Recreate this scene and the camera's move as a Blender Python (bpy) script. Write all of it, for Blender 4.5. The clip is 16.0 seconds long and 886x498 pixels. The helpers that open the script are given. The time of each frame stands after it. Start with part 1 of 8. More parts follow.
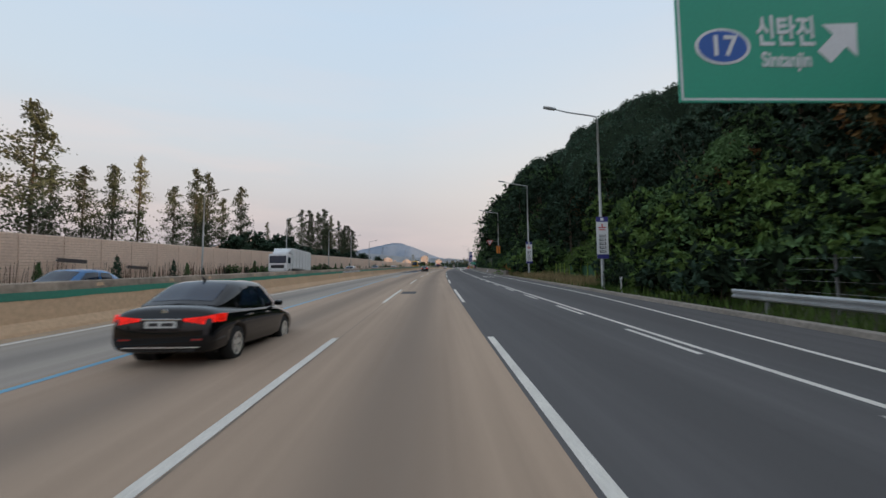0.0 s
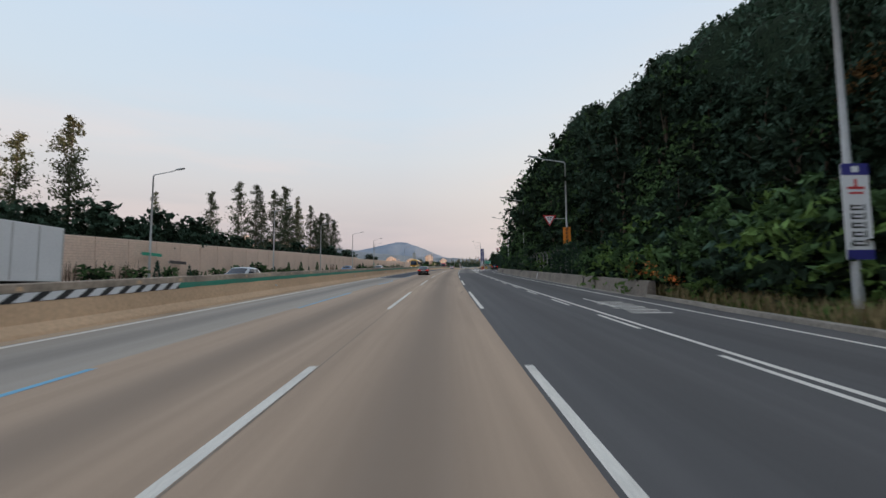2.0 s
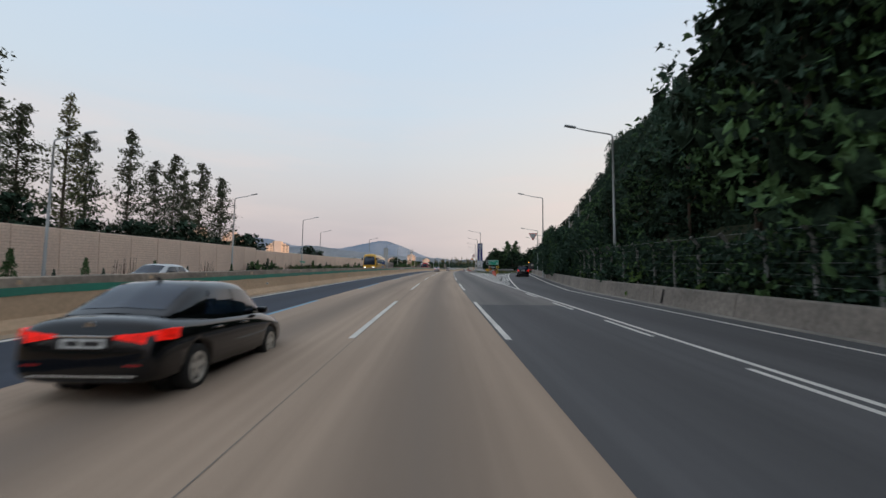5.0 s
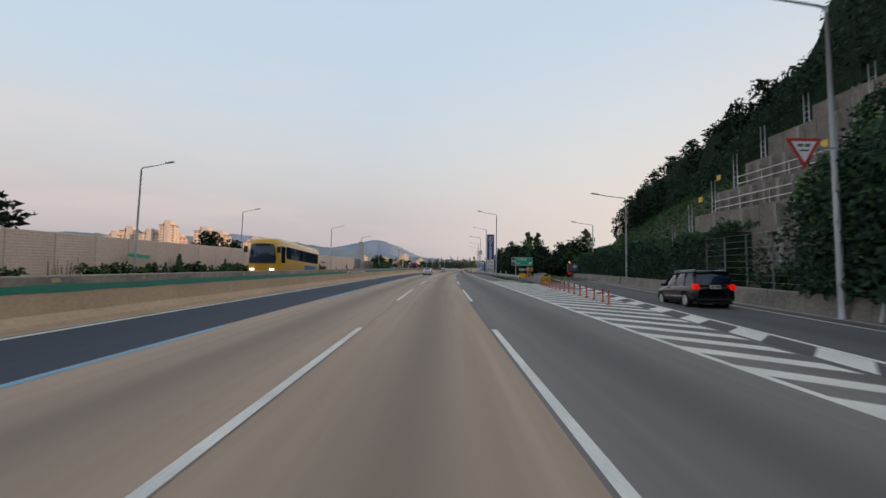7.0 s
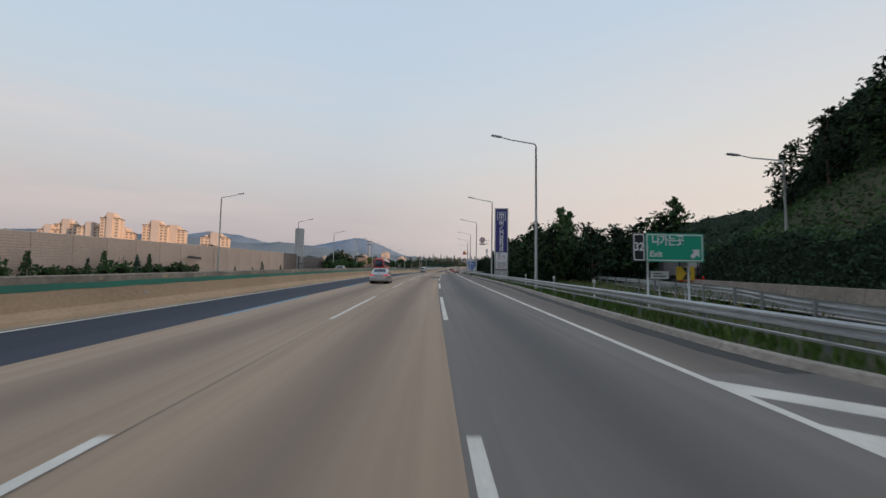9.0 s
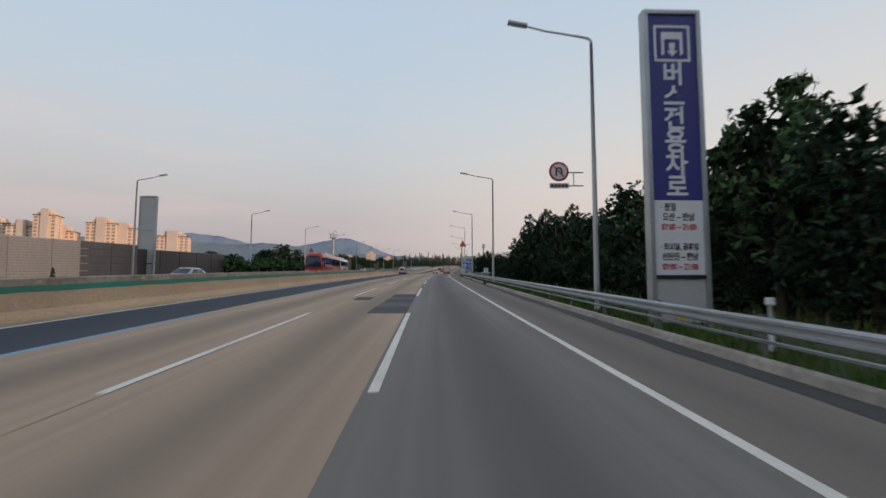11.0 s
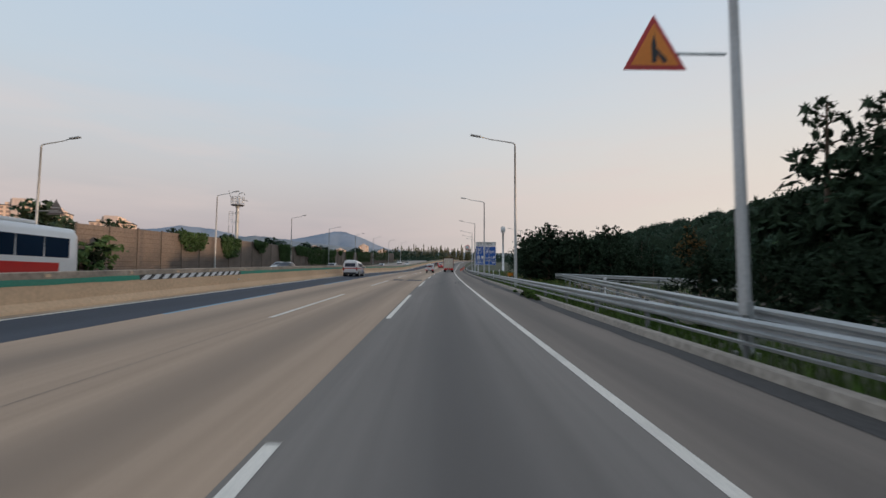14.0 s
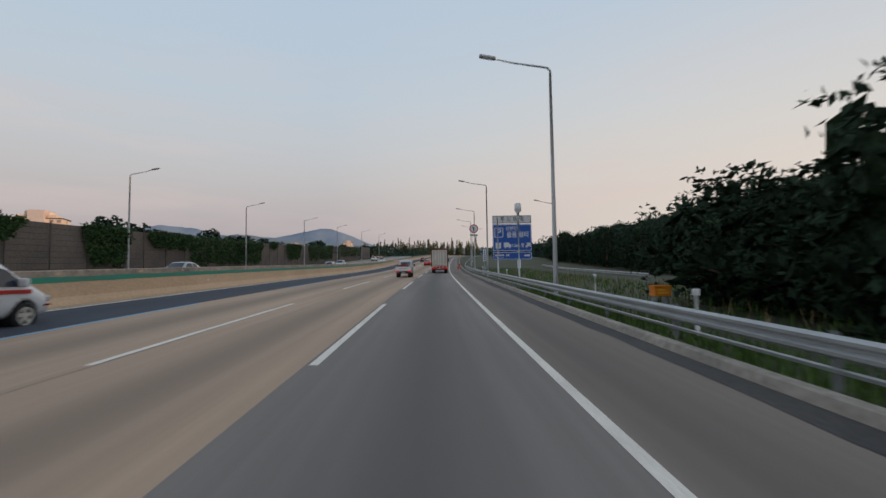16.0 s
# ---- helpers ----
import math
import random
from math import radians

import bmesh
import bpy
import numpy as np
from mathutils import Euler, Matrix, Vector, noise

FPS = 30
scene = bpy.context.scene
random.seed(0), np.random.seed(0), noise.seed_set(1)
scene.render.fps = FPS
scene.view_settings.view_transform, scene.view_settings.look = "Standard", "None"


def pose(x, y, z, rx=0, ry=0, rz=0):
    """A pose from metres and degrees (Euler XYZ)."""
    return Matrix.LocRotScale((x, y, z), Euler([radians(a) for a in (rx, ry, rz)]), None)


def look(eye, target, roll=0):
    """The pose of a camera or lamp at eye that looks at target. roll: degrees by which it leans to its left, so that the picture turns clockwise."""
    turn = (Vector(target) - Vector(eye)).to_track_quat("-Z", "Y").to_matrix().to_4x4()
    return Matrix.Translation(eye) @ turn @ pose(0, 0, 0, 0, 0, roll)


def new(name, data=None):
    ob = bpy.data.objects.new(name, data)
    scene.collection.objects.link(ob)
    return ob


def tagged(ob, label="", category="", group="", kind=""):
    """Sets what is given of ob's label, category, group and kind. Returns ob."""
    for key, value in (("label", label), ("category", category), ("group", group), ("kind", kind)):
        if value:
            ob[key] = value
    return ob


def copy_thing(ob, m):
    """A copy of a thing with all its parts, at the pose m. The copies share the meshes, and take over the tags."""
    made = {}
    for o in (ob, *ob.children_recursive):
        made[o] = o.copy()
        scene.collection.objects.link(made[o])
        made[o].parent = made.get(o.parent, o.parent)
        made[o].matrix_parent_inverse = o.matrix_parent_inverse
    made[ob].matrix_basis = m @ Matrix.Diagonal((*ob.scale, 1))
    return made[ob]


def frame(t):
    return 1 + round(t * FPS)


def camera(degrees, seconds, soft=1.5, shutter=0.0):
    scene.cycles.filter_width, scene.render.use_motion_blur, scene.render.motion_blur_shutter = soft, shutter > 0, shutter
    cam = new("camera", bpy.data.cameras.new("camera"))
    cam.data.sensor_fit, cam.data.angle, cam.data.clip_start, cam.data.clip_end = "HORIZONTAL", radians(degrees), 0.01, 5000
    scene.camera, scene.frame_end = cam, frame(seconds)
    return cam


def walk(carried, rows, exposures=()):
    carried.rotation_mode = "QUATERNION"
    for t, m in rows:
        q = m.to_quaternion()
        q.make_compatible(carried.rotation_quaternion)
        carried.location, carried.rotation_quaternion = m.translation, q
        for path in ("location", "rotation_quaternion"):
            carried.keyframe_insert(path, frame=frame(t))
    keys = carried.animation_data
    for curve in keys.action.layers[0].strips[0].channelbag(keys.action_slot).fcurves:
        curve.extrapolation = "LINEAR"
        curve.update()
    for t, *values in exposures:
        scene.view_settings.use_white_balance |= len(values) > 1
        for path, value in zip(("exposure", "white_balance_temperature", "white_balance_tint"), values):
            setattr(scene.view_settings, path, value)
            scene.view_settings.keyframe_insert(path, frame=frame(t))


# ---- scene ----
# ---------------------------------------------------------------- the road's line
# Stations: s along the carriageway, u to the right of the dashed line between the third and fourth lanes, h over the road.
BEND = 0.00036802
SLOPES = ((-400, 0.0501), (-50, 0.0501), (50, 0.0481), (150, 0.0470), (250, 0.0403), (350, 0.0317), (430, 0.027), (455, 0.04), (490, 0.055), (560, 0.055), (700, 0.045), (900, 0.03), (3000, 0.012))
_st = np.arange(-400.0, 3000.0, 2.0)
_gr = np.interp(_st, [a for a, b in SLOPES], [b for a, b in SLOPES])
_zz = np.concatenate(([0], np.cumsum((_gr[1:] + _gr[:-1]) * 1.0)))
_zz -= np.interp(0, _st, _zz)


# ---------------------------------------------------------------- camera track: seconds, station, u, and its turn, tilt and lean
EYE = 1.689
DRIVE = (
    (0.0, -1.25, -1.319, -1.381, 1.949, -0.431),
    (0.5, 8.62, -1.194, -1.259, 1.957, -0.375),
    (1.0, 19.03, -1.219, -0.746, 1.830, -0.351),
    (1.5, 30.08, -1.359, -0.250, 1.858, -0.370),
    (2.0, 41.68, -1.387, 0.137, 1.944, -0.343),
    (2.5, 53.33, -1.464, 0.289, 1.851, -0.280),
    (3.0, 64.47, -1.476, 0.099, 1.941, -0.184),
    (3.5, 75.22, -1.481, -0.110, 1.992, 0.011),
    (4.0, 85.53, -1.582, -0.421, 1.941, 0.283),
    (6.5, 145.48, -1.477, -0.218, 2.148, 0.931),
    (7.0, 157.13, -1.435, -0.251, 2.105, 1.072),
    (7.5, 168.85, -1.257, -0.502, 2.093, 1.168),
    (8.0, 180.74, -1.082, -0.823, 2.129, 1.135),
    (8.5, 192.74, -0.776, -1.127, 2.103, 1.063),
    (11.0, 252.71, 0.733, -1.950, 2.237, 0.118),
    (11.5, 264.82, 0.949, -1.815, 2.089, 0.075),
    (12.0, 277.00, 1.051, -1.686, 2.085, 0.112),
    (12.5, 289.09, 1.172, -1.545, 2.109, 0.286),
    (13.0, 301.16, 1.273, -1.281, 2.118, 0.390),
    (13.5, 313.15, 1.398, -0.999, 2.051, 0.417),
    (14.0, 324.99, 1.512, -0.810, 1.866, 0.296),
    (14.5, 336.75, 1.518, -0.905, 1.917, 0.104),
    (15.0, 348.36, 1.662, -0.979, 1.837, -0.150),
    (15.5, 359.86, 1.866, -1.109, 1.660, -0.456),
    (16.0, 371.50, 1.955, -1.323, 1.518, -0.811),
)

# cross fall of the carriageway: degrees by which its left side stands higher, turning about the camera's own track
FALLS = ((-400, 0.0), (130, 0.0), (190, -0.4), (225, -0.35), (270, 0.1), (335, 0.2), (360, 0.6), (385, 1.1), (3000, 1.1))


def fall(s, u):
    near = [d[1] for d in DRIVE], [d[2] for d in DRIVE]
    off = u - float(np.interp(s, *near))
    return -math.tan(radians(float(np.interp(s, [a for a, b in FALLS], [b for a, b in FALLS])))) * min(24.0, max(-36.0, off))


def grade(s):
    return float(np.interp(s, _st, _gr))


def heading(s):
    return BEND * s


def P(s, u, h=0.0):
    th = BEND * s
    return Vector(((1 - math.cos(th)) / BEND + u * math.cos(th), math.sin(th) / BEND - u * math.sin(th), float(np.interp(s, _st, _zz)) + h + fall(s, u)))


def M(s, u, h=0.0, turn=0.0):
    """A pose on the road: x to the right, y ahead, z up; turn in degrees to the left."""
    return Matrix.Translation(P(s, u, h)) @ Matrix.Rotation(radians(turn) - heading(s), 4, "Z")


# ---------------------------------------------------------------- camera
cam = camera(89.11, 16.0, soft=1.5, shutter=0.16)


def eye_pose(s, u, yaw, pitch, roll):
    up = math.degrees(math.atan(grade(s)))
    return (Matrix.Translation(P(s, u, EYE)) @ Matrix.Rotation(radians(yaw) - heading(s), 4, "Z")
            @ Matrix.Rotation(radians(pitch + up), 4, "X") @ Matrix.Rotation(radians(-roll), 4, "Y") @ Matrix.Rotation(radians(90), 4, "X"))


walk(cam, [(t, eye_pose(s, u, a, b, c)) for t, s, u, a, b, c in DRIVE], exposures=((0, 0.18), (2.5, 0.24), (4, 0.2), (6.5, 0.16), (7.5, 0.08), (8.5, 0.04), (11, -0.03), (12.5, 0.0), (14, 0.0), (15, -0.1), (16, -0.11)))

# ---------------------------------------------------------------- sky and sun
world = bpy.data.worlds.new("dusk_sky")
scene.world = world
world.use_nodes = True
wn, wl = world.node_tree.nodes, world.node_tree.links
wn.clear()
w_out = wn.new("ShaderNodeOutputWorld")
w_bg = wn.new("ShaderNodeBackground")
w_sky = wn.new("ShaderNodeTexSky")
w_sky.sky_type = "NISHITA"
w_sky.sun_disc = False
w_sky.sun_elevation = radians(5)
w_sky.sun_rotation = radians(105)
w_sky.dust_density = 1.5
w_tc = wn.new("ShaderNodeTexCoord")
w_sep = wn.new("ShaderNodeSeparateXYZ")
wl.new(w_tc.outputs["Generated"], w_sep.inputs[0])
w_ramp = wn.new("ShaderNodeValToRGB")
wl.new(w_sep.outputs["Z"], w_ramp.inputs[0])
cr = w_ramp.color_ramp
cr.elements[0].position, cr.elements[0].color = 0.0, (0.45, 0.41, 0.44, 1)
cr.elements[1].position, cr.elements[1].color = 1.0, (0.47, 0.50, 0.55, 1)
for pos, col in ((0.05, (0.475, 0.425, 0.45, 1)), (0.10, (0.525, 0.467, 0.485, 1)), (0.15, (0.575, 0.53, 0.535, 1)), (0.20, (0.61, 0.592, 0.60, 1)), (0.27, (0.615, 0.645, 0.68, 1)), (0.36, (0.58, 0.668, 0.755, 1)), (0.52, (0.54, 0.66, 0.795, 1)), (0.75, (0.51, 0.60, 0.715, 1))):
    e = cr.elements.new(pos)
    e.color = col
# warm brightening towards the sun's quarter
w_dot = wn.new("ShaderNodeVectorMath")
w_dot.operation = "DOT_PRODUCT"
w_dot.inputs[1].default_value = (0.93, 0.36, 0.05)
wl.new(w_tc.outputs["Generated"], w_dot.inputs[0])
w_map = wn.new("ShaderNodeMapRange")
w_map.inputs[1].default_value, w_map.inputs[2].default_value = 0.28, 1.0
w_map.inputs[3].default_value, w_map.inputs[4].default_value = 0.0, 0.9
wl.new(w_dot.outputs["Value"], w_map.inputs[0])
w_low = wn.new("ShaderNodeMapRange")
w_low.inputs[1].default_value, w_low.inputs[2].default_value = 0.04, 0.5
w_low.inputs[3].default_value, w_low.inputs[4].default_value = 1.0, 0.12
wl.new(w_sep.outputs["Z"], w_low.inputs[0])
w_part = wn.new("ShaderNodeMath")
w_part.operation = "MULTIPLY"
wl.new(w_map.outputs[0], w_part.inputs[0])
wl.new(w_low.outputs[0], w_part.inputs[1])
w_warm = wn.new("ShaderNodeMixRGB")
w_warm.inputs[2].default_value = (0.98, 0.86, 0.74, 1)
wl.new(w_part.outputs[0], w_warm.inputs[0])
wl.new(w_ramp.outputs[0], w_warm.inputs[1])
# soft banks of thin cloud low over the horizon, fading upwards
w_mapping = wn.new("ShaderNodeMapping")
w_mapping.inputs["Scale"].default_value = (1.3, 1.3, 9.0)
wl.new(w_tc.outputs["Generated"], w_mapping.inputs[0])
w_noise = wn.new("ShaderNodeTexNoise")
w_noise.inputs["Scale"].default_value, w_noise.inputs["Detail"].default_value, w_noise.inputs["Roughness"].default_value = 1.9, 5.0, 0.5
wl.new(w_mapping.outputs[0], w_noise.inputs["Vector"])
w_cr = wn.new("ShaderNodeMapRange")
w_cr.inputs[1].default_value, w_cr.inputs[2].default_value = 0.46, 0.72
w_cr.inputs[3].default_value, w_cr.inputs[4].default_value = 0.0, 0.55
wl.new(w_noise.outputs[0], w_cr.inputs[0])
w_bank = wn.new("ShaderNodeValToRGB")
wl.new(w_sep.outputs["Z"], w_bank.inputs[0])
w_bank.color_ramp.elements[0].position, w_bank.color_ramp.elements[0].color = 0.04, (0.1, 0.1, 0.1, 1)
w_bank.color_ramp.elements[1].position, w_bank.color_ramp.elements[1].color = 0.6, (0.1, 0.1, 0.1, 1)
for pos, v in ((0.13, 0.6), (0.2, 1.0), (0.27, 0.7), (0.36, 0.22)):
    e = w_bank.color_ramp.elements.new(pos)
    e.color = (v, v, v, 1)
w_thin = wn.new("ShaderNodeMath")
w_thin.operation = "MULTIPLY"
wl.new(w_cr.outputs[0], w_thin.inputs[0])
wl.new(w_bank.outputs[0], w_thin.inputs[1])
w_cloud = wn.new("ShaderNodeMixRGB")
w_cloud.inputs[2].default_value = (0.80, 0.655, 0.62, 1)
wl.new(w_thin.outputs[0], w_cloud.inputs[0])
wl.new(w_warm.outputs[0], w_cloud.inputs[1])
w_gain = wn.new("ShaderNodeVectorMath")
w_gain.operation = "SCALE"
w_gain.inputs["Scale"].default_value = 0.09
wl.new(w_sky.outputs[0], w_gain.inputs[0])
w_mix = wn.new("ShaderNodeMixRGB")
w_mix.inputs[0].default_value = 0.92
wl.new(w_gain.outputs[0], w_mix.inputs[1])
wl.new(w_cloud.outputs[0], w_mix.inputs[2])
wl.new(w_mix.outputs[0], w_bg.inputs[0])
w_bg.inputs[1].default_value = 1.0
wl.new(w_bg.outputs[0], w_out.inputs[0])

sun = new("sun", bpy.data.lights.new("sun", "SUN"))
sun.data.energy, sun.data.angle, sun.data.color = 2.6, radians(0.6), (1.0, 0.66, 0.42)
sun.matrix_world = look((0, 0, 0), (-math.sin(radians(118)), -math.cos(radians(118)), -math.tan(radians(4.5))))


# ---------------------------------------------------------------- materials
def surf(name, base, rough=0.8, metal=0.0, var=0.18, big=0.35, fine=14.0, bump=0.15, coat=0.0, emit=0.0, tone=None, spec=None, island=0.0, obj=0.0, uv=None, stretch=None):
    """A surface with grain at two scales. tone: second colour of the stains; island/obj: brightness spread per piece."""
    m = bpy.data.materials.new(name)
    m.use_nodes = True
    n, l = m.node_tree.nodes, m.node_tree.links
    b = n["Principled BSDF"]
    b.inputs["Roughness"].default_value, b.inputs["Metallic"].default_value = rough, metal
    if spec is not None:
        b.inputs["Specular IOR Level"].default_value = spec
    if coat:
        b.inputs["Coat Weight"].default_value, b.inputs["Coat Roughness"].default_value = coat, 0.04
    tc = n.new("ShaderNodeTexCoord")
    src = tc.outputs["UV"] if uv else tc.outputs["Object"]
    if stretch:
        mp = n.new("ShaderNodeMapping")
        mp.inputs["Scale"].default_value = stretch
        l.new(src, mp.inputs[0])
        src = mp.outputs[0]
    n1, n2 = n.new("ShaderNodeTexNoise"), n.new("ShaderNodeTexNoise")
    n1.inputs["Scale"].default_value, n1.inputs["Detail"].default_value = big, 5
    n2.inputs["Scale"].default_value, n2.inputs["Detail"].default_value = fine, 4
    l.new(src, n1.inputs["Vector"])
    l.new(tc.outputs["UV"] if uv else tc.outputs["Object"], n2.inputs["Vector"])
    mix = n.new("ShaderNodeMixRGB")
    t2 = tone or tuple(c * 0.62 for c in base)
    mix.inputs[1].default_value, mix.inputs[2].default_value = (*base, 1), (*t2, 1)
    r1 = n.new("ShaderNodeMapRange")
    r1.inputs[1].default_value, r1.inputs[2].default_value = 0.35, 0.75
    l.new(n1.outputs[0], r1.inputs[0])
    l.new(r1.outputs[0], mix.inputs[0])
    hs = n.new("ShaderNodeHueSaturation")
    l.new(mix.outputs[0], hs.inputs["Color"])
    mr = n.new("ShaderNodeMapRange")
    mr.inputs[1].default_value, mr.inputs[2].default_value = 0.3, 0.7
    mr.inputs[3].default_value, mr.inputs[4].default_value = 1 - var, 1 + var
    l.new(n2.outputs[0], mr.inputs[0])
    val = mr.outputs[0]
    for amount, node, sock in ((island, "ShaderNodeNewGeometry", "Random Per Island"), (obj, "ShaderNodeObjectInfo", "Random")):
        if amount:
            g = n.new(node)
            k = n.new("ShaderNodeMapRange")
            k.inputs[3].default_value, k.inputs[4].default_value = 1 - amount, 1 + amount
            l.new(g.outputs[sock], k.inputs[0])
            mu = n.new("ShaderNodeMath")
            mu.operation = "MULTIPLY"
            l.new(val, mu.inputs[0])
            l.new(k.outputs[0], mu.inputs[1])
            val = mu.outputs[0]
    l.new(val, hs.inputs["Value"])
    l.new(hs.outputs[0], b.inputs["Base Color"])
    if bump:
        bp = n.new("ShaderNodeBump")
        bp.inputs["Strength"].default_value, bp.inputs["Distance"].default_value = bump, 0.02
        l.new(n2.outputs[0], bp.inputs["Height"])
        l.new(bp.outputs[0], b.inputs["Normal"])
    if emit:
        l.new(hs.outputs[0], b.inputs["Emission Color"])
        b.inputs["Emission Strength"].default_value = emit
    return m


def lane_surface(name, base, tone, oil, centre, pitch, width, grain=160.0, rough=0.85):
    """A carriageway: fine grit, long weathered patches and the oil-dark middle and tyre paths of each lane. UV is (u, s) in metres."""
    m = bpy.data.materials.new(name)
    m.use_nodes = True
    n, l = m.node_tree.nodes, m.node_tree.links
    b = n["Principled BSDF"]
    b.inputs["Roughness"].default_value = rough
    b.inputs["Specular IOR Level"].default_value = 0.35
    tc = n.new("ShaderNodeTexCoord")
    sp = n.new("ShaderNodeSeparateXYZ")
    l.new(tc.outputs["UV"], sp.inputs[0])

    def math_node(op, a, c=None, d=None):
        k = n.new("ShaderNodeMath")
        k.operation = op
        for i, v in enumerate((a, c, d)):
            if v is None:
                continue
            if isinstance(v, (int, float)):
                k.inputs[i].default_value = v
            else:
                l.new(v, k.inputs[i])
        return k.outputs[0]

    # distance from the lane's middle
    off = math_node("SUBTRACT", math_node("FLOORED_MODULO", math_node("SUBTRACT", sp.outputs["X"], centre - pitch / 2), pitch), pitch / 2)
    wob = n.new("ShaderNodeTexNoise")
    wmap = n.new("ShaderNodeMapping")
    wmap.inputs["Scale"].default_value = (0.9, 0.035, 1)
    l.new(tc.outputs["UV"], wmap.inputs[0])
    l.new(wmap.outputs[0], wob.inputs["Vector"])
    wob.inputs["Scale"].default_value, wob.inputs["Detail"].default_value = 1.4, 5
    off = math_node("ADD", off, math_node("MULTIPLY", math_node("SUBTRACT", wob.outputs[0], 0.5), 0.5))
    mid = math_node("POWER", 2.718, math_node("MULTIPLY", math_node("POWER", math_node("DIVIDE", off, width), 2.0), -1.0))
    streak = n.new("ShaderNodeTexNoise")
    smap = n.new("ShaderNodeMapping")
    smap.inputs["Scale"].default_value = (3.0, 0.05, 1)
    l.new(tc.outputs["UV"], smap.inputs[0])
    l.new(smap.outputs[0], streak.inputs["Vector"])
    streak.inputs["Scale"].default_value, streak.inputs["Detail"].default_value = 1.0, 6
    patch = n.new("ShaderNodeTexNoise")
    pmap = n.new("ShaderNodeMapping")
    pmap.inputs["Scale"].default_value = (0.35, 0.06, 1)
    l.new(tc.outputs["UV"], pmap.inputs[0])
    l.new(pmap.outputs[0], patch.inputs["Vector"])
    patch.inputs["Scale"].default_value, patch.inputs["Detail"].default_value = 1.0, 3
    grit = n.new("ShaderNodeTexNoise")
    l.new(tc.outputs["UV"], grit.inputs["Vector"])
    grit.inputs["Scale"].default_value, grit.inputs["Detail"].default_value = grain, 3
    c1 = n.new("ShaderNodeMixRGB")
    c1.inputs[1].default_value, c1.inputs[2].default_value = (*base, 1), (*tone, 1)
    pr = n.new("ShaderNodeMapRange")
    pr.inputs[1].default_value, pr.inputs[2].default_value = 0.35, 0.68
    l.new(patch.outputs[0], pr.inputs[0])
    l.new(pr.outputs[0], c1.inputs[0])
    c2 = n.new("ShaderNodeMixRGB")
    c2.inputs[2].default_value = (*oil, 1)
    l.new(c1.outputs[0], c2.inputs[1])
    l.new(math_node("MULTIPLY", mid, math_node("MULTIPLY_ADD", streak.outputs[0], 0.8, 0.28)), c2.inputs[0])
    hs = n.new("ShaderNodeHueSaturation")
    l.new(c2.outputs[0], hs.inputs["Color"])
    l.new(math_node("MULTIPLY_ADD", grit.outputs[0], 0.75, math_node("MULTIPLY_ADD", streak.outputs[0], 0.55, 0.355)), hs.inputs["Value"])
    l.new(hs.outputs[0], b.inputs["Base Color"])
    bp = n.new("ShaderNodeBump")
    bp.inputs["Strength"].default_value, bp.inputs["Distance"].default_value = 0.35, 0.004
    l.new(grit.outputs[0], bp.inputs["Height"])
    l.new(bp.outputs[0], b.inputs["Normal"])
    return m


CONCRETE_LANE = lane_surface("weathered_concrete_lane", (0.455, 0.332, 0.24), (0.39, 0.284, 0.206), (0.21, 0.163, 0.128), -1.8, 3.6, 0.68)
GREY_LANE = lane_surface("grey_concrete_lane", (0.385, 0.338, 0.29), (0.33, 0.288, 0.248), (0.2, 0.18, 0.16), -9.0, 3.6, 0.6)
DARK_ASPHALT = lane_surface("dark_asphalt", (0.118, 0.112, 0.112), (0.097, 0.094, 0.095), (0.08, 0.076, 0.076), 1.8, 3.7, 0.7)
WORN_ASPHALT = lane_surface("worn_asphalt", (0.225, 0.203, 0.185), (0.19, 0.172, 0.158), (0.1, 0.094, 0.091), 1.8, 3.7, 0.75)
BUS_ASPHALT = lane_surface("blue_black_asphalt", (0.05, 0.06, 0.082), (0.043, 0.052, 0.071), (0.038, 0.045, 0.06), -9.0, 3.6, 0.7)
PATCH_DARK = surf("patch_asphalt", (0.066, 0.066, 0.074), 0.9, tone=(0.078, 0.076, 0.08), var=0.2, big=0.6, fine=60, bump=0.2)
PATCH_PALE = surf("worn_patch_asphalt", (0.125, 0.118, 0.115), 0.9, tone=(0.105, 0.10, 0.10), var=0.2, big=0.6, fine=60, bump=0.2)
SPILL = surf("spilled_tar", (0.03, 0.029, 0.03), 0.7, tone=(0.055, 0.052, 0.05), var=0.3, big=1.2, fine=12, bump=0.2)
RUBBER = surf("rubber_on_asphalt", (0.068, 0.064, 0.062), 0.85, tone=(0.12, 0.11, 0.102), var=0.3, big=1.6, fine=24, bump=0.1)
SHOULDER = lane_surface("shoulder_concrete", (0.222, 0.188, 0.162), (0.178, 0.152, 0.132), (0.137, 0.118, 0.105), 4.7, 3.7, 0.5)
GUTTER = surf("gutter_concrete", (0.52, 0.385, 0.265), 0.9, var=0.15, big=0.3, fine=20)
BARRIER = surf("barrier_concrete", (0.66, 0.455, 0.29), 0.9, tone=(0.54, 0.37, 0.235), var=0.12, big=0.25, fine=9, bump=0.2)
BARRIER_CAP = surf("barrier_dirty_cap", (0.42, 0.335, 0.26), 0.9, tone=(0.21, 0.175, 0.14), var=0.25, big=0.5, fine=6)
GREEN_BAND = surf("green_band_paint", (0.02, 0.26, 0.17), 0.6, tone=(0.05, 0.20, 0.14), var=0.15)
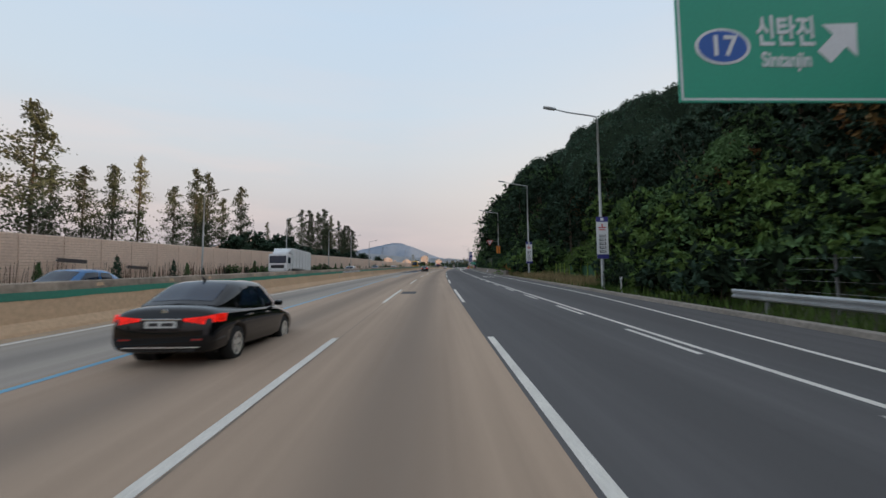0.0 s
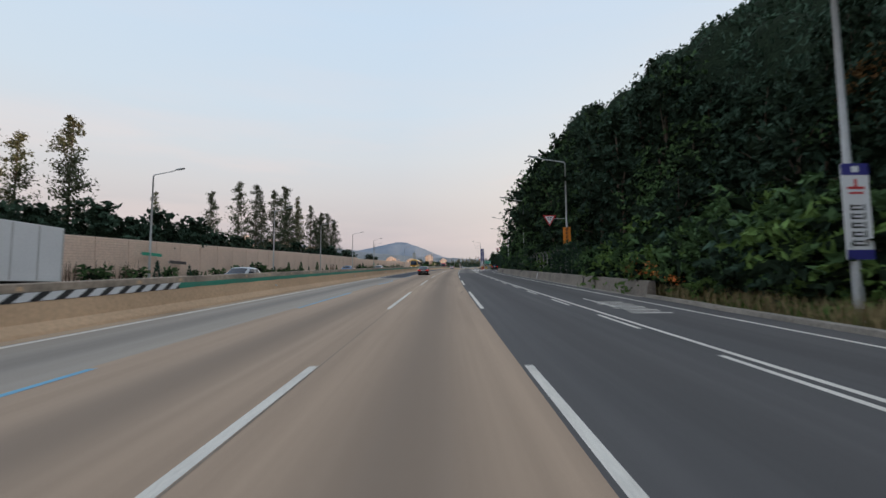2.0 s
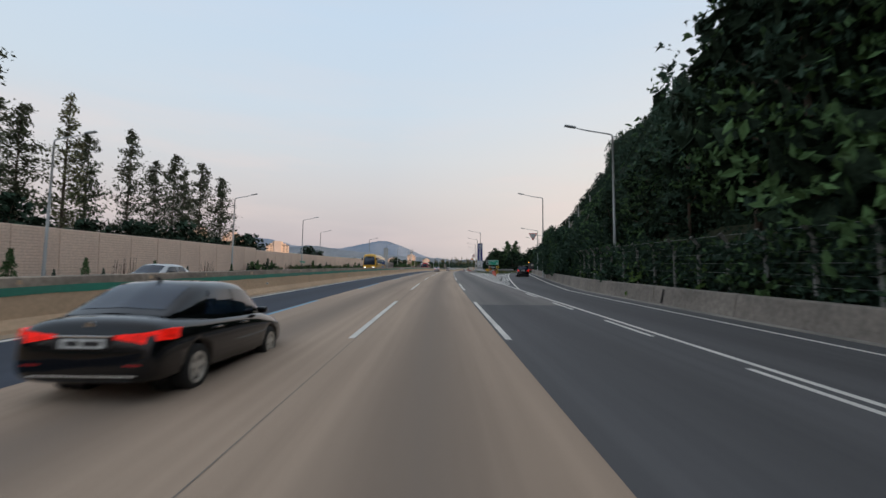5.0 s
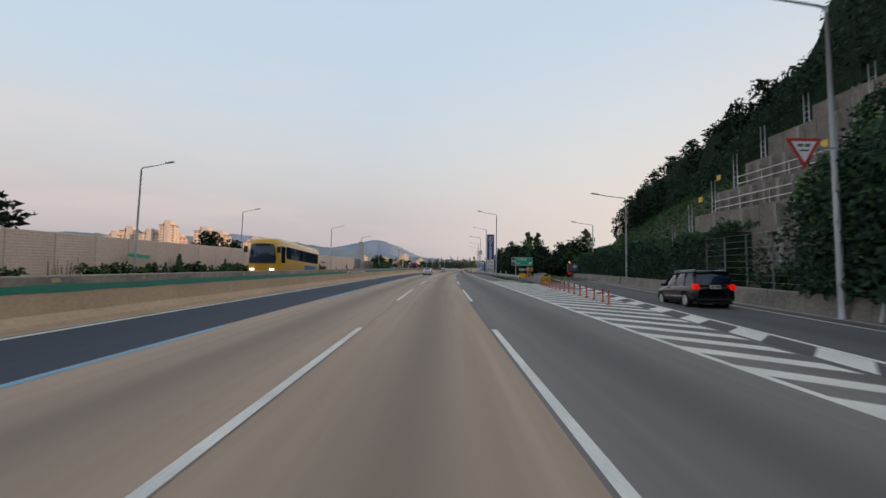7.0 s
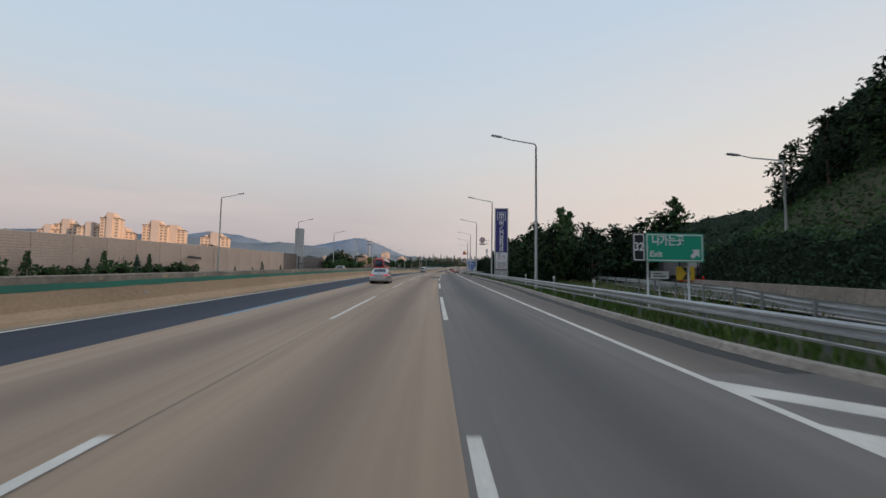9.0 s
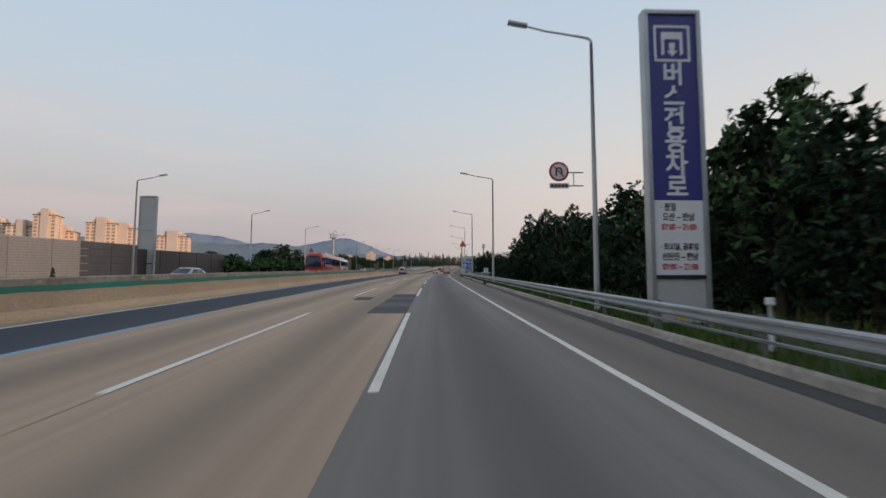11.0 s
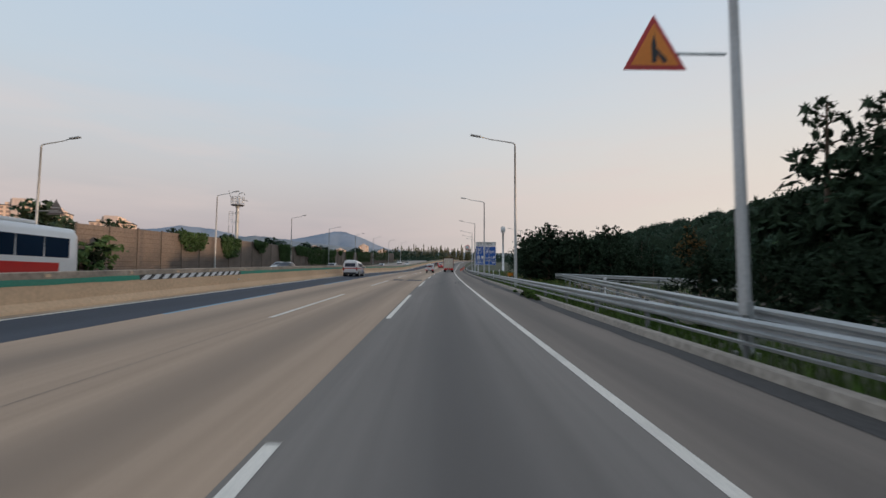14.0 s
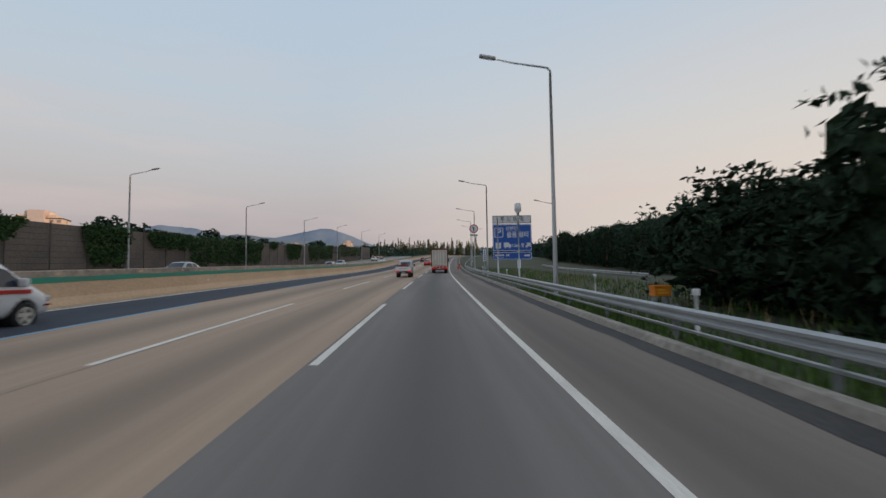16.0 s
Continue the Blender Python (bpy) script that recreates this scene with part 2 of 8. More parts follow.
WHITE_PAINT = surf("road_paint_white", (0.80, 0.755, 0.68), 0.7, tone=(0.62, 0.585, 0.53), var=0.15, big=0.8, fine=30)
BLUE_PAINT = surf("road_paint_blue", (0.15, 0.42, 0.62), 0.7, tone=(0.15, 0.36, 0.50), var=0.15, big=0.6, fine=30)
KERB = surf("kerb_concrete", (0.33, 0.295, 0.255), 0.9, tone=(0.21, 0.19, 0.165), var=0.25, big=0.6, fine=8)
GREY_CONCRETE = surf("grey_concrete", (0.26, 0.225, 0.19), 0.9, tone=(0.14, 0.122, 0.105), var=0.22, big=0.4, fine=6, bump=0.3)
JOINT = surf("joint_sealant", (0.19, 0.16, 0.135), 0.85, tone=(0.28, 0.23, 0.18), var=0.25, big=0.3, fine=10)
DARK_STRIP = surf("dark_gutter_strip", (0.04, 0.038, 0.039), 0.8, tone=(0.06, 0.056, 0.053), var=0.25, big=0.5, fine=10)
ZINC = surf("galvanised_steel", (0.43, 0.455, 0.465), 0.45, metal=0.7, tone=(0.33, 0.35, 0.36), var=0.12, big=0.7, fine=12, bump=0.03)
# posts use a darker zinc than the rail
POST_ZINC = surf("dark_post_zinc", (0.14, 0.145, 0.145), 0.6, metal=0.3, tone=(0.16, 0.165, 0.16), var=0.15, big=0.9, fine=10, bump=0.05)
POLE = surf("pole_steel", (0.50, 0.52, 0.53), 0.5, metal=0.4, tone=(0.40, 0.42, 0.43), var=0.08, bump=0.0)
PANEL_BEIGE = surf("beige_panel", (0.78, 0.60, 0.48), 0.7, tone=(0.66, 0.50, 0.40), var=0.1, big=0.25, fine=5, bump=0.05, obj=0.025)
PANEL_BROWN = surf("brown_panel", (0.225, 0.18, 0.155), 0.75, tone=(0.16, 0.132, 0.118), var=0.15, obj=0.08)
PANEL_DARK = surf("smoked_panel", (0.05, 0.046, 0.05), 0.35, tone=(0.07, 0.06, 0.06), var=0.1, bump=0.0)
BLOCK = surf("brown_block_wall", (0.165, 0.135, 0.115), 0.9, tone=(0.10, 0.086, 0.076), var=0.2, big=0.4, fine=5, obj=0.12)
SOIL = surf("roadside_earth", (0.07, 0.07, 0.04), 0.95, tone=(0.04, 0.055, 0.026), var=0.3, big=0.12, fine=3, bump=0.4)
GRASS = surf("grass_blades", (0.07, 0.13, 0.03), 0.8, tone=(0.10, 0.14, 0.04), var=0.2, island=0.45, bump=0, spec=0.08)
DRY_GRASS = surf("dry_grass_blades", (0.30, 0.23, 0.12), 0.85, tone=(0.20, 0.17, 0.09), var=0.2, island=0.4, bump=0, spec=0.08)
LEAF_DARK = surf("dark_leaves", (0.048, 0.086, 0.058), 0.7, tone=(0.032, 0.058, 0.041), var=0.2, big=0.25, island=0.24, bump=0, spec=0.08, obj=0.25)
LEAF_MID = surf("mid_leaves", (0.08, 0.143, 0.055), 0.7, tone=(0.057, 0.105, 0.047), var=0.2, big=0.3, island=0.24, bump=0, spec=0.08, obj=0.25)
LEAF_FRESH = surf("fresh_leaves", (0.122, 0.2, 0.056), 0.7, tone=(0.085, 0.147, 0.046), var=0.2, big=0.3, island=0.3, bump=0, spec=0.08, obj=0.2)
LEAF_PINE = surf("pine_needles", (0.034, 0.06, 0.035), 0.7, tone=(0.024, 0.043, 0.027), var=0.2, big=0.3, island=0.24, bump=0, spec=0.08, obj=0.2)
LEAF_GREY = surf("thin_conifer_leaves", (0.13, 0.145, 0.075), 0.75, tone=(0.15, 0.125, 0.075), var=0.2, big=0.2, island=0.45, bump=0, spec=0.08, obj=0.25)
LEAF_CONE = surf("conifer_leaves", (0.078, 0.10, 0.058), 0.75, tone=(0.10, 0.095, 0.06), var=0.2, big=0.2, island=0.35, bump=0, spec=0.08, obj=0.2)
LEAF_RUST = surf("rusty_leaves", (0.20, 0.10, 0.04), 0.75, tone=(0.12, 0.09, 0.035), var=0.2, island=0.45, bump=0, spec=0.08)
# near-black base colour stands in for shade inside crowns, woods and hedge
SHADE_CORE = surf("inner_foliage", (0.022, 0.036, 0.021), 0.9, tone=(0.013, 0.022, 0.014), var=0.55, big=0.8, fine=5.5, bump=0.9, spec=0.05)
FLOWER = surf("orange_petals", (0.75, 0.17, 0.03), 0.6, tone=(0.7, 0.26, 0.04), var=0.15, island=0.2, bump=0)
STALK = surf("dead_stalk", (0.17, 0.11, 0.075), 0.9, tone=(0.11, 0.075, 0.055), var=0.3, big=1.0, fine=8, bump=0)
BARK = surf("bark", (0.12, 0.09, 0.065), 0.9, var=0.3, big=1.5, fine=12, bump=0.4)
SIGN_GREEN = surf("sign_green", (0.014, 0.35, 0.22), 0.45, tone=(0.014, 0.32, 0.20), var=0.05, bump=0)
SIGN_BLUE = surf("sign_blue", (0.015, 0.10, 0.42), 0.45, tone=(0.013, 0.09, 0.37), var=0.05, bump=0)
SIGN_NAVY = surf("sign_navy", (0.035, 0.035, 0.21), 0.45, tone=(0.032, 0.032, 0.185), var=0.05, bump=0)
SIGN_WHITE = surf("sign_white", (0.74, 0.75, 0.76), 0.5, tone=(0.66, 0.67, 0.68), var=0.05, bump=0)
SIGN_RED = surf("sign_red", (0.55, 0.03, 0.03), 0.45, var=0.05, bump=0)
SIGN_ORANGE = surf("sign_orange", (0.75, 0.24, 0.02), 0.5, tone=(0.66, 0.2, 0.02), var=0.06, bump=0)
SIGN_YELLOW = surf("sign_yellow", (0.80, 0.50, 0.04), 0.5, tone=(0.7, 0.43, 0.04), var=0.06, bump=0)
SIGN_BLACK = surf("sign_black", (0.02, 0.02, 0.022), 0.5, var=0.05, bump=0)
DELINEATOR = surf("orange_red_plastic", (0.62, 0.085, 0.035), 0.5, tone=(0.5, 0.07, 0.03), var=0.08, bump=0)
FENCE_LIME = surf("lime_fence_paint", (0.30, 0.42, 0.06), 0.5, var=0.1, bump=0)
NET_GREEN = surf("green_netting", (0.02, 0.10, 0.045), 0.8, var=0.25, big=1.0, fine=20, bump=0)
TYRE = surf("tyre_rubber", (0.018, 0.018, 0.018), 0.85, var=0.15, bump=0.1)
ALLOY = surf("wheel_alloy", (0.74, 0.70, 0.63), 0.35, metal=0.2, var=0.05, bump=0)
CAR_BLACK = surf("black_car_paint", (0.004, 0.0045, 0.006), 0.1, var=0.08, bump=0, spec=0.32, coat=0.35)
CAR_WHITE = surf("white_car_paint", (0.68, 0.69, 0.70), 0.3, tone=(0.62, 0.63, 0.64), var=0.04, bump=0, coat=0.6)
CAR_SILVER = surf("silver_car_paint", (0.48, 0.50, 0.52), 0.3, metal=0.6, var=0.05, bump=0, coat=0.8)
CAR_RED = surf("red_car_paint", (0.50, 0.022, 0.02), 0.3, tone=(0.45, 0.02, 0.02), var=0.06, bump=0, coat=0.6)
CAR_YELLOW = surf("yellow_coach_paint", (0.78, 0.42, 0.03), 0.35, tone=(0.7, 0.38, 0.03), var=0.05, bump=0, coat=0.5)
CAR_BLUE = surf("blue_coach_paint", (0.03, 0.20, 0.50), 0.35, var=0.05, bump=0, coat=0.5)
TRIM = surf("black_trim", (0.015, 0.015, 0.016), 0.6, var=0.1, bump=0)
CHROME = surf("chrome", (0.72, 0.73, 0.75), 0.12, metal=1.0, var=0.02, bump=0)
TINT = surf("tinted_glass", (0.014, 0.028, 0.055), 0.04, var=0.02, bump=0, spec=0.6)
TAIL_ON = surf("lit_tail_lamp", (0.74, 0.012, 0.006), 0.25, tone=(0.42, 0.008, 0.005), var=0.35, big=7.0, fine=26, bump=0, emit=0.55, spec=0.2)
TAIL_OFF = surf("tail_lamp", (0.32, 0.012, 0.012), 0.2, var=0.1, bump=0, coat=1.0)
AMBER = surf("lit_amber_lamp", (1.0, 0.42, 0.05), 0.3, var=0.05, bump=0, emit=3.0)
HEAD = surf("lit_head_lamp", (1.0, 0.95, 0.85), 0.2, var=0.03, bump=0, emit=1.6)
LENS = surf("clear_lamp_lens", (0.6, 0.62, 0.64), 0.1, var=0.05, bump=0, coat=1.0)
PLATE = surf("number_plate", (0.68, 0.69, 0.67), 0.5, var=0.03, bump=0)
BOX_BEIGE = surf("truck_box_beige", (0.62, 0.55, 0.44), 0.6, tone=(0.5, 0.45, 0.36), var=0.1, big=0.6, fine=4, bump=0.05)
TARP_RED = surf("dark_red_tarpaulin", (0.17, 0.02, 0.025), 0.8, var=0.2, big=2.0, fine=8, bump=0.3)
FLAT_WALL = surf("apartment_paint", (0.78, 0.60, 0.47), 0.8, tone=(0.70, 0.54, 0.43), var=0.06, big=0.05, fine=0.5, bump=0)
FLAT_WALL_2 = surf("apartment_side_paint", (0.62, 0.52, 0.47), 0.8, tone=(0.55, 0.46, 0.42), var=0.06, big=0.05, fine=0.5, bump=0)
FLAT_GLASS = surf("apartment_window", (0.36, 0.27, 0.23), 0.35, tone=(0.28, 0.21, 0.19), var=0.2, big=0.3, fine=2, bump=0)
ROOF_GREY = surf("roof_dark", (0.12, 0.115, 0.12), 0.8, var=0.1, bump=0)
# blue distance haze is mixed into the base colours of both hills
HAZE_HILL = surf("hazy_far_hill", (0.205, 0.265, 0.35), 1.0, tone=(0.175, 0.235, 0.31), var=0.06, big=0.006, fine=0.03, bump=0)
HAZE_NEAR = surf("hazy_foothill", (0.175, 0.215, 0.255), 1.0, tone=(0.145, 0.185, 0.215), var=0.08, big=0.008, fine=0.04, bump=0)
BACK_PANEL = surf("grey_sign_back", (0.48, 0.48, 0.47), 0.6, tone=(0.42, 0.42, 0.41), var=0.05, bump=0)


# ---------------------------------------------------------------- builders
def link(name, bm, material, parent=None, label="", smooth=False):
    me = bpy.data.meshes.new(name)
    bm.normal_update()
    bm.to_mesh(me)
    bm.free()
    for mt in material if isinstance(material, (list, tuple)) else (material,):
        me.materials.append(mt)
    if smooth:
        for p in me.polygons:
            p.use_smooth = True
    ob = new(name, me)
    if parent:
        ob.parent = parent
    if label:
        ob["label"] = label
    return ob


def part(name, bm, material, parent, label="", smooth=False):
    return link(name, bm, material, parent, label, smooth)


def thing(name, m, label, category, group=""):
    ob = new(name)
    ob.empty_display_size = 0.3
    ob.matrix_basis = m
    return tagged(ob, label, category, group)


def structure(ob, label, category):
    return tagged(ob, label, category, kind="structure")


def box(bm, x0, x1, y0, y1, z0, z1, bevel=0.0, m=None, mat_i=0):
    r = bmesh.ops.create_cube(bm, size=1.0)
    vs = r["verts"]
    for v in vs:
        v.co = Vector(((x0 + x1) / 2 + v.co.x * (x1 - x0), (y0 + y1) / 2 + v.co.y * (y1 - y0), (z0 + z1) / 2 + v.co.z * (z1 - z0)))
    fs = list({f for v in vs for f in v.link_faces})
    if bevel:
        g = bmesh.ops.bevel(bm, geom=list({e for v in vs for e in v.link_edges}), offset=bevel, segments=2, affect="EDGES", profile=0.6)
        vs = list({v for f in g["faces"] for v in f.verts} | {v for v in vs if v.is_valid})
        fs = list({f for v in vs for f in v.link_faces})
    if m is not None:
        for v in vs:
            v.co = m @ v.co
    for f in fs:
        f.material_index = mat_i
    return vs


def tube(bm, pts, radii, seg=10, cap=True, mat_i=0):
    """A round bar along points, with a radius at each."""
    rings = []
    for i, p in enumerate(pts):
        p = Vector(p)
        d = (Vector(pts[min(i + 1, len(pts) - 1)]) - Vector(pts[max(i - 1, 0)])).normalized()
        a = d.cross(Vector((0, 0, 1)) if abs(d.z) < 0.9 else Vector((1, 0, 0))).normalized()
        b = d.cross(a)
        r = radii[i] if isinstance(radii, (list, tuple)) else radii
        rings.append([bm.verts.new(p + (a * math.cos(k * 2 * math.pi / seg) + b * math.sin(k * 2 * math.pi / seg)) * r) for k in range(seg)])
    for ra, rb in zip(rings, rings[1:]):
        for k in range(seg):
            f = bm.faces.new((ra[k], ra[(k + 1) % seg], rb[(k + 1) % seg], rb[k]))
            f.smooth = True
            f.material_index = mat_i
    if cap:
        for r, rev in ((rings[0], False), (rings[-1], True)):
            f = bm.faces.new(r[::-1] if rev else r)
            f.material_index = mat_i


def ribbon(bm, stations, profile, closed=False):
    """Sweep a profile of (u, h) along the road. profile: a list, or a function of s. UV is (u, s)."""
    uv = bm.loops.layers.uv.verify()
    rows = []
    for s in stations:
        pr = profile(s) if callable(profile) else profile
        rows.append([(bm.verts.new(P(s, u, h)), (u, s)) for u, h in pr])
    k = len(rows[0])
    for a, b in zip(rows, rows[1:]):
        for i in range(k if closed else k - 1):
            j = (i + 1) % k
            q = (a[i], a[j], b[j], b[i])
            f = bm.faces.new([v for v, _ in q])
            for lp, (_, c) in zip(f.loops, q):
                lp[uv].uv = c
    if closed:
        bm.faces.new([v for v, _ in rows[0]][::-1])
        bm.faces.new([v for v, _ in rows[-1]])


def span(a, b, step=6.0):
    n = max(1, int(math.ceil((b - a) / step)))
    return [a + (b - a) * i / n for i in range(n + 1)]


def sweep(name, a, b, profile, material, label, category, step=6.0, closed=False, smooth=False):
    bm = bmesh.new()
    ribbon(bm, span(a, b, step), profile, closed)
    bmesh.ops.recalc_face_normals(bm, faces=bm.faces) if closed else None
    return structure(link(name, bm, material, smooth=smooth), label, category)


def letters(body, size, material, parent, x, y, z, label="", squeeze=1.0, bold=0.0, face=-1):
    """Raised letters on a board that faces back along the road (towards -y)."""
    c = bpy.data.curves.new("letters", "FONT")
    c.body, c.size, c.align_x, c.align_y, c.extrude, c.offset = body, size, "CENTER", "CENTER", 0.006, bold
    tmp = new("letters", c)
    me = bpy.data.meshes.new_from_object(tmp.evaluated_get(bpy.context.evaluated_depsgraph_get()))
    bpy.data.objects.remove(tmp)
    me.transform(Matrix.Translation((x, y, z)) @ Matrix.Rotation(radians(90), 4, "X") @ Matrix.Diagonal((squeeze, 1, 1, 1)))
    me.materials.clear()
    me.materials.append(material)
    ob = new("lettering", me)
    ob.parent = parent
    if label:
        ob["label"] = label
    return ob


def leaf_quads(name, pts, size, material, parent=None, spread=0.5, up=0.0, long=1.0, seed=1):
    """Many small bent leaves (two triangles hinged along the rib) at the points."""
    rng = np.random.default_rng(seed)
    n = len(pts)
    pts = np.asarray(pts, float)
    d = rng.normal(size=(n, 3))
    d[:, 2] += up
    d /= np.linalg.norm(d, axis=1)[:, None]
    e = rng.normal(size=(n, 3))
    e -= (e * d).sum(1)[:, None] * d
    e /= np.linalg.norm(e, axis=1)[:, None]
    nn = np.cross(d, e)
    sz = (np.asarray(size) * (1 - spread + 2 * spread * rng.random(n)))[:, None]
    a, c = pts - d * sz * long * 0.68, pts + d * sz * long * 0.68
    b1, b2 = pts + e * sz * 0.30 + nn * sz * 0.12, pts - e * sz * 0.30 + nn * sz * 0.12
    v = np.stack((a, b1, c, b2), 1).reshape(-1, 3)
    me = bpy.data.meshes.new(name)
    idx = np.arange(n)[:, None] * 4
    me.from_pydata(v.tolist(), [], np.concatenate((idx + [0, 1, 2], idx + [0, 2, 3])).tolist())
    me.materials.append(material)
    ob = new(name, me)
    if parent:
        ob.parent = parent
    return ob


# ---------------------------------------------------------------- the lie of the land
def smooth01(x):
    x = min(1.0, max(0.0, x))
    return x * x * (3 - 2 * x)


def gore_edge(s):
    """Right-hand line of the painted gore: the near edge of the slip road."""
    d = max(0.0, s - 140.0)
    return 3.9 + 0.108 * d + 0.00024 * d * d


def slip_edge(s):
    """Outer white line of the exit lane and slip road."""
    if s < 30:
        return 4.5 + (7.2 - 4.5) * smooth01((s + 12) / 40)
    return 7.2 + max(0.0, smooth01((s - 130) / 60) * 0.6) + max(0.0, gore_edge(s) - 3.9)


def verge(s):
    """Where the paved width ends on the right."""
    return max(slip_edge(s) + 1.05, 8.15) if s < 60 else slip_edge(s) + 1.2


def kerb_foot(s):
    """Foot of the kerb under the guardrail: it draws in towards the gore and flares out round the nose."""
    u = 6.24 - 0.65 * smooth01((246 - s) / 26) + 0.2 * smooth01((s - 300) / 30)
    return u + 2.2 * max(0.0, (214.5 - s) / 7.7) ** 2


def land(s, u):
    """Height of the ground over the road."""
    h = -0.06
    if u < -33:
        return -0.4 + min(3.0, max(0.0, -u - 60) * 0.02)
    if u < 6.9:
        return -0.12
    if s < 275:
        foot = verge(s) + 2.5 + 1.2 * smooth01((s - 20) / 20) * (1 - smooth01((s - 62) / 25))
        if s > 140:
            foot = verge(s) + 1.8
        steep = 0.75 + 0.35 * smooth01((s - 40) / 70) + 0.25 * smooth01((s - 140) / 25)
        cap = 12 + 34 * smooth01((s - 10) / 105) if s < 150 else 46 - 26 * smooth01((s - 175) / 90)
        rise = max(0.0, u - foot) * steep
        h = cap * (1 - math.exp(-rise / cap)) if cap > 0 else 0
        h *= 1 - smooth01((s - 238) / 36)
        if u < verge(s) + 0.2 and s > 200:
            h = -0.12
        return h - 0.06 if h < 0.1 else h
    far = smooth01((u - 44) / 130) * 29 * (0.62 + 0.38 * math.sin((min(s, 700) - 330) * 0.012)) * smooth01((s - 275) / 80)
    return -0.25 + far


def build_ground():
    bm = bmesh.new()
    ss = [-390, -250] + list(np.arange(-120, 520, 5.0)) + [540, 580, 640, 720, 820, 950, 1100, 1300, 1600, 2000, 2900]
    us = [-2500, -1500, -900, -600, -400, -250, -160, -100, -70, -50, -42, -36, -33.2, -32.5, -12, 6.85] + list(np.arange(7.3, 30, 0.9)) + [32, 35, 39, 44, 50, 58, 70, 85, 105, 130, 160, 200, 260, 350, 500, 800, 1200, 1800]
    grid = []
    for s in ss:
        row = []
        for u in us:
            n = noise.noise(Vector((s * 0.11, u * 0.11, 0))) * (0.25 if 8.5 < u < 60 else 0.0) * smooth01((u - verge(s) - 1) / 4)
            row.append(bm.verts.new(P(s, u, land(s, u) + n)))
        grid.append(row)
    for a, b in zip(grid, grid[1:]):
        for i in range(len(us) - 1):
            bm.faces.new((a[i], a[i + 1], b[i + 1], b[i]))
    return structure(link("ground", bm, SOIL, smooth=True), "earthy grassed roadside ground rising to a wooded bank", "ground")


build_ground()
# ---------------------------------------------------------------- carriageway
FAR = 900.0
NEAR = -60.0
sweep("road", NEAR, FAR, [(-7.33, 0), (-3.62, 0), (-0.14, 0)], CONCRETE_LANE, "brown weathered concrete lanes with an oil-dark middle", "road")
sweep("road_bus_lane_grey", NEAR, 100.1, [(-10.85, 0), (-7.33, 0)], GREY_LANE, "grey concrete bus lane", "road")
sweep("road_bus_lane_dark", 100.1, FAR, [(-10.85, 0), (-7.33, 0)], BUS_ASPHALT, "fresh blue-black asphalt bus lane", "road")
sweep("road_gutter", NEAR, FAR, [(-11.55, 0.015), (-10.85, 0)], GUTTER, "tan dusty gutter beside the median barrier", "gutter")
sweep("road_fourth_lane_dark", NEAR, 128, [(-0.14, 0), (3.95, 0)], DARK_ASPHALT, "dark asphalt fourth lane", "road")
sweep("road_fourth_lane_worn", 128, FAR, [(-0.14, 0), (3.72, 0)], WORN_ASPHALT, "worn grey asphalt fourth lane", "road")
sweep("road_exit_lane", NEAR, 128, lambda s: [(3.95, 0), (verge(s), 0)], DARK_ASPHALT, "dark asphalt exit lane with a rough shoulder", "road", step=4)
sweep("road_gore", 128, 212, lambda s: [(3.72, 0), (max(3.9, gore_edge(s) - 0.4) if s < 205 else min(gore_edge(s) - 0.4, kerb_foot(s) + 0.05 if s > 206.8 else 99), 0)], WORN_ASPHALT, "grey asphalt of the painted gore", "road", step=3)
sweep("road_slip", 128, 262, lambda s: [(max(3.9, gore_edge(s) - 0.4), 0), (verge(s), 0)], DARK_ASPHALT, "dark asphalt slip road curving away", "road", step=3)
sweep("road_shoulder", 212, FAR, lambda s: [(3.72, 0), (kerb_foot(s) - 0.4, -0.01)], SHOULDER, "tan concrete hard shoulder", "road")
sweep("gutter_strip", 208, FAR, lambda s: [(kerb_foot(s) - 0.52 + 0.05 * math.sin(s * 0.4) + 0.04 * math.sin(s * 1.7) - 0.25 * smooth01(1 - abs(s - 367) / 7), -0.004), (kerb_foot(s) - 0.26, -0.005), (kerb_foot(s) + 0.04, -0.006)], DARK_STRIP, "dark gutter strip along the kerb", "gutter", step=1.5)
sweep("kerb", 206.8, FAR, lambda s: [(kerb_foot(s) + a, h) for a, h in ((0, -0.1), (0.01, 0.0), (0.07, 0.13), (0.11, 0.15), (0.27, 0.15), (0.32, 0.12), (0.34, -0.2))], KERB, "weathered concrete kerb under the guardrail", "kerb", step=1.5)
sweep("road_opposite", NEAR, FAR, [(-30.6, 0), (-12.62, 0)], GREY_LANE, "grey opposite carriageway", "road")

# expansion joint between the second and third lanes
sweep("lane_joint", NEAR, FAR, [(-3.495, 0.003), (-3.475, 0.003)], JOINT, "dark joint between concrete lanes", "joint")


# ---------------------------------------------------------------- painted lines
def mark(name, quads, material, label, h=0.004):
    """Painted marks: each is (s0, s1, u0, u1) along the road, or four (s, u) corners."""
    bm = bmesh.new()
    for q in quads:
        if len(q) == 4 and not isinstance(q[0], tuple):
            s0, s1, u0, u1 = q
            ribbon(bm, span(s0, s1, 5), [(u0, h), (u1, h)])
        else:
            bm.faces.new([bm.verts.new(P(s, u, h)) for s, u in q])
    return structure(link(name, bm, material), label, "road marking")


